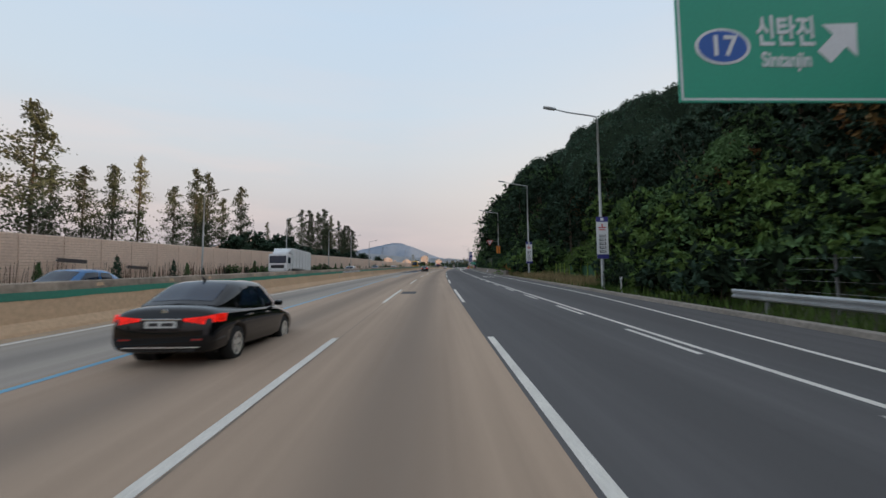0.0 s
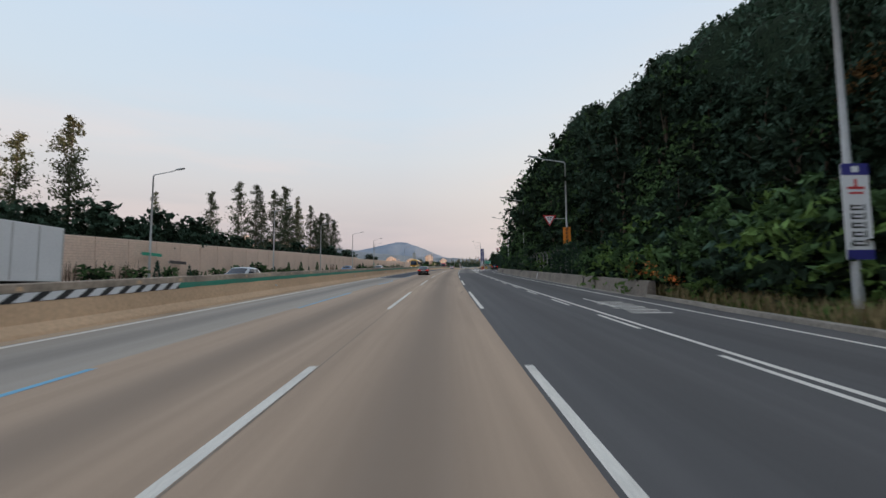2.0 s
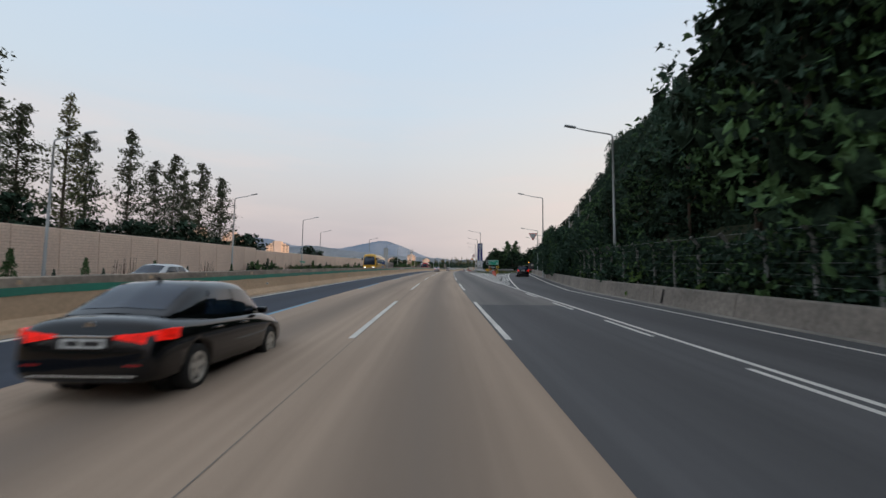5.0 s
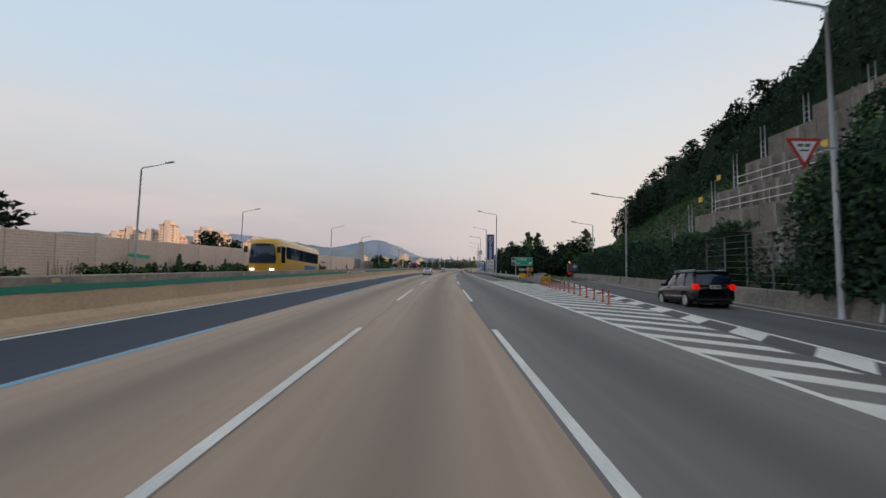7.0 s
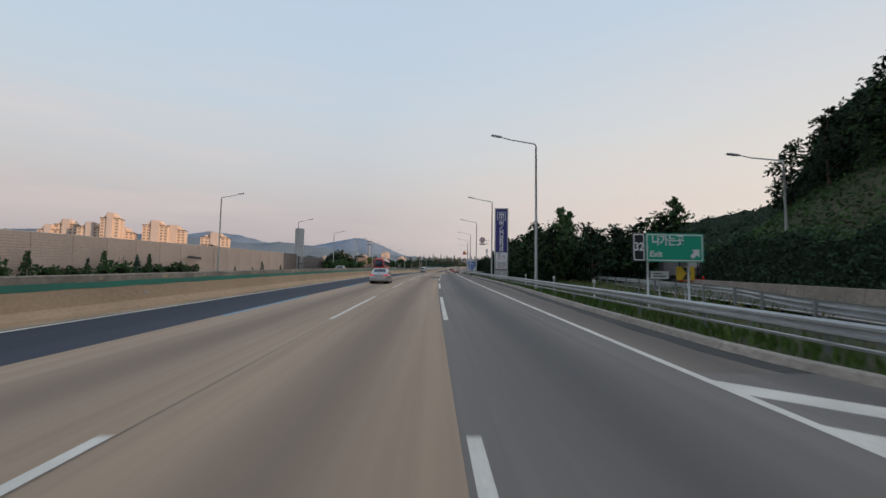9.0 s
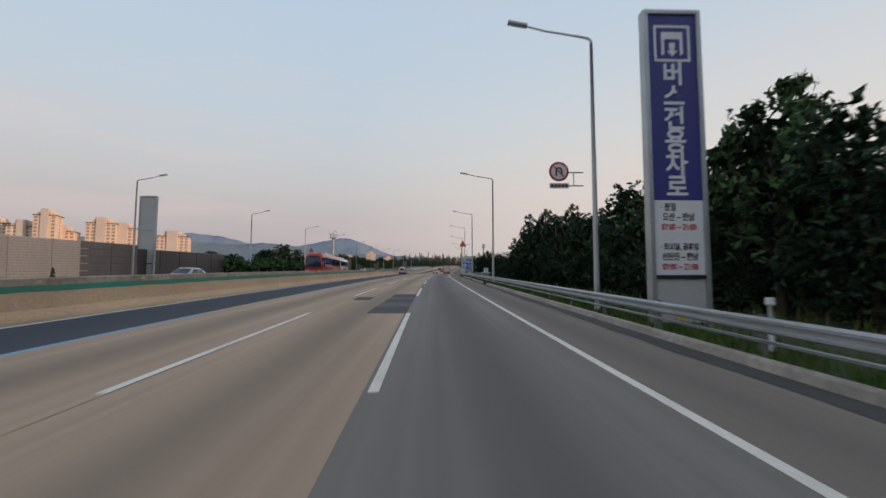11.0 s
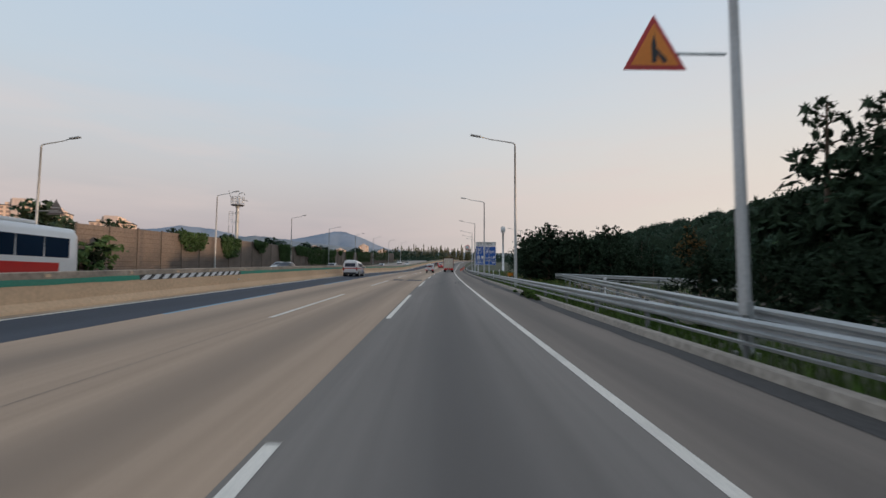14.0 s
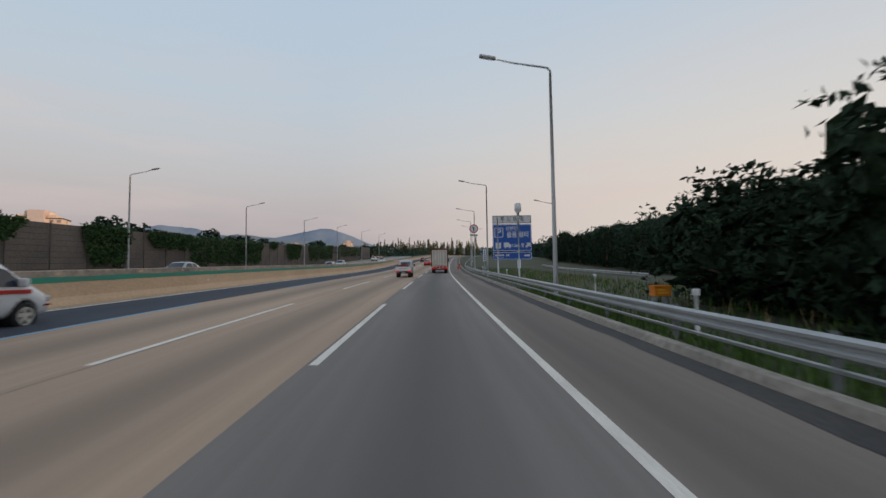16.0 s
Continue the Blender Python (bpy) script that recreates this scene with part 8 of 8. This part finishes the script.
t = thing("warning_sign", M(333.7, 5.85, 5.95) @ Matrix.Diagonal((0.91, 1, 0.95, 1)), "yellow triangular warning sign with a red border on a lamp arm", "road sign")
bm = bmesh.new()
a = [bm.verts.new(p) for p in ((-.70, 0, -.35), (.70, 0, -.35), (0, 0, .85))]
b = [bm.verts.new((v.co.x, .025, v.co.z)) for v in a]
bm.faces.new(a)
bm.faces.new(b[::-1])
for i in range(3):
    bm.faces.new((a[i], b[i], b[(i + 1) % 3], a[(i + 1) % 3]))
part("border", bm, SIGN_RED, t)
bm = bmesh.new()
bm.faces.new([bm.verts.new(p) for p in ((-.54, -.006, -.26), (.54, -.006, -.26), (0, -.006, .67))])
part("panel", bm, SIGN_ORANGE, t)
bm = bmesh.new()
for q in (((-.07, -.2), (.04, -.2), (.04, .2), (-.015, .42), (-.07, .2)), ((.04, -.02), (.04, .12), (.26, -.12), (.26, -.2), (.18, -.2))):
    bm.faces.new([bm.verts.new((x, -.01, z)) for x, z in q])
part("merge_arrow", bm, SIGN_BLACK, t)
bar_part("arm", t, ZINC, (0, 1.62, .03, .07, .0, .05, .005))

# rest-area board
t = thing("rest_area_sign", M(421, 10.3, 0), "large blue rest-area sign with a white head plate on two posts", "road sign")
board(t, -2.15, 2.15, 5.95, 6.85, SIGN_WHITE, rim=SIGN_BLACK, name="head_plate")
letters("푸 드 트 럭", .62, SIGN_BLACK, t, 0, -.01, 6.4, squeeze=.95, bold=.004)
board(t, -2.15, 2.15, 2.9, 5.88, SIGN_BLUE, rim=SIGN_WHITE)
board(t, -2.15, 2.15, 1.95, 2.82, SIGN_BLUE, rim=SIGN_WHITE, name="lower_plate")
bar_part("icon_frame", t, SIGN_WHITE, (-1.95, -.98, -.006, .0, 5.42, 5.5), (-1.95, -.98, -.006, .0, 4.42, 4.5), (-1.95, -1.87, -.006, .0, 4.42, 5.5), (-1.06, -.98, -.006, .0, 4.42, 5.5))
letters("P", 1.0, SIGN_WHITE, t, -1.46, -.01, 4.96, bold=.015)
letters("신탄진", .50, SIGN_WHITE, t, -.05, -.01, 5.38, bold=.006)
letters("졸음 쉼터", .72, SIGN_WHITE, t, .62, -.01, 4.68, squeeze=.86, bold=.012)
bar_part("toilet_icon", t, SIGN_WHITE, (-1.85, -1.62, -.006, .0, 3.2, 3.85), (-1.48, -1.25, -.006, .0, 3.2, 3.85), (-1.56, -1.54, -.006, .0, 3.1, 3.95))
bar_part("truck_icon", t, SIGN_WHITE, (-.95, -.35, -.006, .0, 3.35, 3.85), (-.35, -.12, -.006, .0, 3.35, 3.65), (-.85, -.7, -.006, .0, 3.22, 3.35), (-.38, -.23, -.006, .0, 3.22, 3.35))
letters("1.5km 앞", .52, SIGN_WHITE, t, .62, -.01, 3.5, squeeze=.72, bold=.008)
arrow(t, 1.75, 3.55, .75, SIGN_WHITE, y=-.01, turn=45)
bar_part("small_marks", t, SIGN_WHITE, *[(-1.9 + .2 * k, -1.76 + .2 * k, -.006, .0, 2.35, 2.55) for k in (0, 1, 2, 3, 4, 6, 7)], (1.3, 1.9, -.006, .0, 2.3, 2.5), (-1.9, -1.0, -.006, .0, 2.15, 2.2))
post(t, -1.6, -.3, 6.6, .09)
post(t, .7, -.3, 6.6, .09)
t = thing("no_right_turn_sign", M(428.3, 6.6, 5.9), "round white sign with a red ring on a lamp arm", "road sign")
bm = bmesh.new()
disc(bm, 0, 0, .55, -.01, .02)
part("ring", bm, SIGN_RED, t)
bm = bmesh.new()
disc(bm, 0, 0, .43, -.016, -.01)
part("face", bm, SIGN_WHITE, t)
bar_part("mark", t, SIGN_BLACK, (-.06, .06, -.022, -.016, -.28, .2), (-.2, .06, -.022, -.016, .08, .18))
bar_part("plate", t, BACK_PANEL, (-.5, .5, -.01, .02, -.95, -.72, .004))
bar_part("arm", t, ZINC, (.4, 1.2, .03, .07, -.05, .0, .005))
t = thing("slim_sign", M(440, 9.0, 0), "slim white upright sign on a post", "road sign")
board(t, -.25, .25, 1.8, 3.6, SIGN_WHITE)
for k in range(5):
    bar_part("mark", t, SIGN_NAVY, (-.12, .12, -.008, .0, 2.0 + .3 * k, 2.15 + .3 * k))
post(t, 0, -.3, 3.4, .04)
t = thing("orange_box", M(390.3, 11.4, 0), "orange sand box standing in the grass", "sand box")
bar_part("box_body", t, SIGN_ORANGE, (-.34, .34, -.25, .25, .28, .68, .03))
bar_part("box_lid", t, SIGN_ORANGE, (-.36, .36, -.27, .27, .66, .74, .02))
bar_part("box_marks", t, SIGN_YELLOW, (-.22, .22, -.256, -.25, .4, .46), (-.22, .1, -.256, -.25, .52, .57))
bar_part("stand", t, ZINC, (-.28, -.22, -.2, .2, -.2, .3), (.22, .28, -.2, .2, -.2, .3))
t = thing("white_board", M(309.9, 7.55, 0.26), "small white board on short legs behind the guardrail", "road sign")
board(t, -.28, .28, .85, 1.4, SIGN_WHITE)
bar_part("marks", t, ROOF_GREY, (-.18, .18, -.008, .0, 1.05, 1.1), (-.18, .1, -.008, .0, 1.2, 1.25))
post(t, -.18, -.4, 1.2, .03)
post(t, .18, -.4, 1.2, .03)


def marker(m):
    t = thing("verge_marker", m, "short white verge marker post with a reflector head", "marker post", "verge markers")
    bm = bmesh.new()
    tube(bm, [(0, 0, -.2), (0, 0, .78)], [.05, .045], 8)
    part("stem", bm, SIGN_WHITE, t)
    bar_part("reflector", t, SIGN_WHITE, (-.07, .07, -.06, .06, .76, .92, .02))
    return t


mk = marker(M(24.5, 9.4, 0))
for s, u in ((228, 7.9), (236, 7.9), (246, 7.9), (262, 7.9), (350.4, 10.9), (382, 8.1), (395.2, 10.4), (410, 8.0), (432, 8.0)):
    copy_thing(mk, M(s, u, 0.15))

# communications mast
t = thing("radio_mast", Matrix.Translation((-5.5, 410.0, 13.2)), "slim pale steel pole mast with railed top platform", "mast")
bm = bmesh.new()
tube(bm, [(0, 0, -2), (0, 0, 8), (0, 0, 15.4), (0, 0, 16.0)], [.36, .32, .27, .42], 12)
part("pole", bm, POLE, t)
bm = bmesh.new()
for z in (4.2, 13.0, 14.6):
    tube(bm, [(0, 0, z - .12), (0, 0, z + .12)], [.42, .42], 12)
part("collar", bm, POLE, t)
bm = bmesh.new()
for a, b in ((5.4, 12.3), (12.8, 14.9)):
    for x in (-1.45, -.75):
        tube(bm, [(x, 0, a), (x, 0, b)], .04, 5)
    for z in np.arange(a, b + .1, (b - a) / 6):
        tube(bm, [(-1.45, 0, z), (-.75 if z > a else -.2, 0, z)], .03, 4)
part("ladder", bm, POLE, t)
bm = bmesh.new()
tube(bm, [(0, 0, 16.0), (0, 0, 16.12)], [1.1, 1.1], 16)
part("platform", bm, ROOF_GREY, t)
bm = bmesh.new()
for z in (16.6, 17.1, 17.5):
    tube(bm, [(math.cos(a) * 1.15, math.sin(a) * 1.15, z) for a in np.linspace(0, 6.2832, 17)], .035, 4)
for a in np.arange(0, 6.2, .5236):
    tube(bm, [(math.cos(a) * 1.15, math.sin(a) * 1.15, 16.1), (math.cos(a) * 1.15, math.sin(a) * 1.15, 17.55)], .035, 4)
part("railing", bm, POLE, t)
bm = bmesh.new()
tube(bm, [(0, 0, 16.1), (0, 0, 17.6), (.2, 0, 18.15), (.65, 0, 18.45), (1.05, 0, 18.35), (1.2, 0, 18.0)], .09, 6)
part("lifting_arm", bm, POLE, t)
bm = bmesh.new()
tube(bm, [(-1.15, 0, 17.3), (-1.6, 0, 18.7)], .035, 4)
tube(bm, [(1.15, 0, 17.0), (1.75, 0, 16.9)], .06, 4)
part("aerial", bm, ROOF_GREY, t)
t = thing("water_tower", M(470, 19, 0), "slim white water tower top above the trees", "tower")
bm = bmesh.new()
tube(bm, [(0, 0, 0), (0, 0, 12.2)], [.35, .3], 10)
part("shaft", bm, SIGN_WHITE, t)
bm = bmesh.new()
tube(bm, [(0, 0, 12.2), (0, 0, 12.6), (0, 0, 14.0), (0, 0, 14.3)], [.4, .75, .75, .4], 14)
part("tank", bm, SIGN_WHITE, t)

# green plates and a pale cabinet on the noise wall
for s, h in ((86.3, 2.9), (90.6, 2.1), (200.6, 2.35), (36, 2.2), (44, 1.6), (262, 2.3)):
    t = thing("wall_plate", M(s, -31.2, h), "dark green plate fixed to the noise wall", "sign plate", "wall plates")
    bar_part("panel", t, SIGN_GREEN if h > 2.3 else PANEL_DARK, (.02, .06, -1.5, 1.5, -.16, .16, .01))
    bar_part("bracket", t, POLE, (-.35, .02, -1.2, -1.1, -.05, .05), (-.35, .02, 1.1, 1.2, -.05, .05))


# ---------------------------------------------------------------- fences and the terraced retaining wall
def fence_line(name, a, b, line, step, label, tall=2.3, crank=True, lift=0.0):
    t = tagged(new(name), label, "fence", "fences")
    bm = bmesh.new()
    tube(bm, [(0, 0, -.9), (0, 0, tall - .3)] + ([(-.3, 0, tall + .08)] if crank else [(0, 0, tall)]), .075 if crank else .045, 7)
    me = bpy.data.meshes.new("post")
    bm.to_mesh(me)
    bm.free()
    me.materials.append(surf("pale_fence_post", (.24, .24, .22), .8, var=.15, bump=0) if name == "fence_barbed" else POST_ZINC)
    ss = list(np.arange(a, b, step))
    for s in ss:
        o = new("post", me)
        o.parent = t
        o.matrix_basis = M(s, line(s), max(lift, land(s, line(s))))
    for h in np.arange(.35, tall + .05, .36):
        off = -.28 * max(0, h - tall + .3) / .4 if crank else 0
        bm = bmesh.new()
        tube(bm, [P(s, line(s) + off, max(lift, land(s, line(s))) + h) for s in ss], .005, 4, cap=False)
        part("wire", bm, POLE, t)
    return t


fence_line("fence_barbed", 79.4, 150, lambda s: verge(s) + 1.15, 2.02, "wire fence with cranked concrete posts overgrown by creepers", 2.15, lift=0.8)
fence_line("fence_mesh", -20, 24, lambda s: verge(s) + 2.6, 2.0, "dark wire mesh fence in the undergrowth", 1.9, False)
fence_line("fence_slip", 174, 187, lambda s: verge(s) + 1.0, 2.4, "tall steel fence in front of the retaining wall", 3.6, False)
t = thing("garden_fence", M(0, 0, 0), "lime-green post fence with dark green netting round a garden plot", "fence")
for s in np.arange(35.5, 51, 2.2):
    bm = bmesh.new()
    tube(bm, [P(s, 11.8 + .05 * (s - 36), -.2), P(s, 11.8 + .05 * (s - 36), 1.75)], .05, 7)
    part("post", bm, FENCE_LIME, t).matrix_basis = t.matrix_basis.inverted()
bm = bmesh.new()
ribbon(bm, span(35.5, 44.5, 1.5), lambda s: [(11.83 + .05 * (s - 36), .1), (11.86 + .05 * (s - 36), 1.5)])
o = part("netting", bm, NET_GREEN, t)
o.matrix_basis = t.matrix_basis.inverted()
for s, u, hgt in ((42, 14.6, 1.5), (46, 15.2, 1.9), (48.5, 16, 1.6)):
    t = thing("plant_cover", M(s, u, .5), "pale sheeted stake in the garden plot", "garden stake", "garden stakes")
    bm = bmesh.new()
    tube(bm, [(0, 0, -.6), (.1, .05, hgt * .5), (.22, .1, hgt)], [.12, .18, .06], 7)
    part("sheet", bm, SIGN_WHITE, t)


def terrace():
    """Stepped retaining wall of cast panels with pilasters and pipe rails."""
    t = structure(new("wall_terraced"), "stepped grey concrete retaining wall with pilasters and pipe rails", "wall")
    tiers = ((17.0, 1.8, 4.2, 177, 192.6), (18.2, 4.2, 5.8, 176, 192.3), (19.9, 5.8, 7.7, 174, 192.0), (21.5, 7.7, 9.8, 173, 191.7), (22.9, 9.8, 11.7, 171, 190.5), (24.3, 11.7, 13.3, 170, 188.0))
    for k, (u0, h0, h1, a, b) in enumerate(tiers):
        def line(s, u0=u0):
            return u0 - max(0.0, 0.10 * (180 - s))
        x = a
        while x < b - 1:
            y = min(x + 3.0, b)
            bm = bmesh.new()
            ribbon(bm, [x + .02, y - .02], lambda s: [(line(s), h0 - (2.4 if k == 0 else .3)), (line(s) + .03, h1), (line(s) + 1.6, h1), (line(s) + 1.6, h0 - .3)], closed=True)
            bmesh.ops.recalc_face_normals(bm, faces=bm.faces)
            part("wall_panel", bm, PANEL_BROWN if k in (2, 3) else GREY_CONCRETE, t)
            x = y
        for s in np.arange(a + 1.2, b - .3, 1.25 if k in (2, 3) else 3.0):
            bm = bmesh.new()
            vs = box(bm, -.30, .02, -.12, .12, h0 - .2, h1 - .2, .0)
            m = M(s, line(s), 0)
            for v in vs:
                v.co = m @ v.co
            part("pilaster", bm, KERB, t)
        bm = bmesh.new()
        if k in (2, 3):
            ss = list(span(a, b - .5, 3.0))
            for hh in (h0 + .55, h0 + 1.1):
                tube(bm, [P(s, line(s) - .5, hh) for s in ss], .035, 6, cap=False)
            for s in ss:
                tube(bm, [P(s, line(s) - .5, h0 - .1), P(s, line(s) - .5, h0 + 1.1)], .03, 5)
            part("pipe_rail", bm, SIGN_WHITE, t, "white pipe rail")
        for e in (b, 181.0 + 0.4 * k):
            bm = bmesh.new()
            for d in (0.0, .45):
                tube(bm, [P(e + .1 + d, line(e) - .12, h0 - .3), P(e + .1 + d, line(e) - .12, h1 + 1.0)], .04, 6)
            for q in range(5):
                tube(bm, [P(e + .1, line(e) - .12, h0 + .42 * q), P(e + .55, line(e) - .12, h0 + .42 * q)], .02, 4)
            part("ladder", bm, POLE, t)
    for s, h in ((182.5, 9.0), (181.5, 7.2), (192.6, 9.0), (192.6, 7.2)):
        bm = bmesh.new()
        vs = box(bm, -.02, .02, -.25, .25, -.2, .2)
        m = M(s, (20.4 if h > 8 else 18.9), h)
        for v in vs:
            v.co = m @ v.co
        part("yellow_plate", bm, SIGN_YELLOW, t)
    return t


terrace()


# ivy hedge along the slip road and over the fence
def hedge(r):
    s = r.uniform(184, 262)
    u = verge(s) + 1.0 + 0.9 * r.random() ** 2 * 0.8
    tall = 3.85 + 0.3 * math.sin(s * 0.35) + 0.3 * math.sin(s * 0.9)
    tall *= 1 - 0.12 * smooth01((s - 225) / 40)
    if r.random() < 0.33:
        return s, verge(s) + 0.95 + 2.6 * r.random(), tall + r.normal(0, .14) + max(0, land(s, verge(s) + 2.5)) * 0.1
    return s, u + r.normal(0, .1), 0.55 + (tall - 0.55) * r.random()


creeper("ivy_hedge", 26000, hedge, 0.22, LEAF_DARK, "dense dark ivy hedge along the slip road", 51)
# sunlight on the hedge top is given by a lighter leaf colour
creeper("ivy_hedge_top", 6000, lambda r: (lambda s: (s, verge(s) + 1.0 + 2.2 * r.random(), (3.9 + 0.3 * math.sin(s * 0.35) + 0.3 * math.sin(s * 0.9)) * (1 - 0.12 * smooth01((s - 225) / 40)) + r.normal(.08, .12)))(r.uniform(184, 262)), 0.22, LEAF_MID, "ivy hedge top in a lighter green that stands for sunlight", 52)
# dark-coloured core box supplies the shade within the hedge
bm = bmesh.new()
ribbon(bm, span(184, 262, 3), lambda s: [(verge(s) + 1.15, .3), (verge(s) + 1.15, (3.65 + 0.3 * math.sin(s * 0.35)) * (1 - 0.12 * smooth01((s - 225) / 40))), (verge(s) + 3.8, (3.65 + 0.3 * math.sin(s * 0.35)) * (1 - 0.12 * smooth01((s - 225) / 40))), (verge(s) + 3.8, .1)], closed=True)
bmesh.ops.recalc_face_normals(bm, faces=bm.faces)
tagged(link("hedge_core", bm, SHADE_CORE), "dark-coloured inner shade of the ivy hedge", "hedge", kind="stuff")


def creep_fence(r):
    s = r.uniform(78, 182)
    wob = noise.noise(Vector((s * .25, 3.1, 0)))
    top = 1.5 + 1.5 * max(0, wob + .25) + (2.2 if 140 < s < 174 else 0) + (1.0 if s < 88.8 or 101 < s < 112 else 0)
    if s < 88.8:
        return s, verge(s) + .75 + .9 * r.random(), 0.7 + top * r.random() ** .8
    if 88.8 < s < 101:
        # the fence stands open here: low growth at its foot, the rest behind it
        if r.random() < .45:
            return s, verge(s) + .85 + .3 * r.random(), 0.75 + (.35 + .35 * max(0, wob)) * r.random()
        return s, verge(s) + 1.9 + 1.1 * r.random(), 0.7 + 1.1 * top * r.random()
    if s > 174 and r.random() < .7:
        s -= r.uniform(10, 34)
        top += 2.0
    return s, verge(s) + .95 + r.normal(0, .14) + .8 * r.random(), 0.7 + (top + .5) * r.random() ** .8


creeper("creepers_on_fence", 30000, creep_fence, 0.2, LEAF_DARK, "dark creepers smothering the chain fence", 53)
creeper("creepers_fresh", 5000, lambda r: (lambda q: (q[0], q[1] - .1, q[2] + .15))(creep_fence(r)), 0.18, LEAF_MID, "fresh green creeper leaves on the fence", 54)
big = shrub(M(168.5, verge(168.5) + 2.0, 0.4), 61, tall=4.6, wide=2.6, leaf=LEAF_DARK, n=2400, size=0.26, label="big dark creeper-covered bush in front of the retaining wall", group="big bushes")
scatter([big], [(163.5, verge(163) + 2.2, .4, 1.1), (158, verge(158) + 2.3, .4, 1.0), (152, verge(152) + 2.2, .4, 1.05), (147, verge(147) + 2.4, .4, .9)], seed=41)

# the loop road beyond the grass
sweep("road_loop", 338, 372, lambda s: [(10.6 + .19 * (s - 348), 0.02), (17.5 + .05 * (s - 348), 0.02)], SHOULDER, "pale concrete loop road beyond the grass", "road", step=3)
guardrail("guardrail", 330, 373, lambda s: 10.2 + .17 * (s - 348), "galvanised guardrail of the loop road", z=0.1, gap=4.0, double=True)
guardrail("guardrail", 330, 373, lambda s: 13.75 + 1.05 * math.sqrt(max(0.0, 373 - s)), "galvanised guardrail on the far side of the loop", z=0.15, gap=4.0, double=True)
guardrail("guardrail", 404, 470, lambda s: 17.5 + .1 * (s - 404), "galvanised guardrail beyond the meadow", z=0.1, gap=4.0)
copy_thing(lamp0, M(447, 21.5, 0, 10))
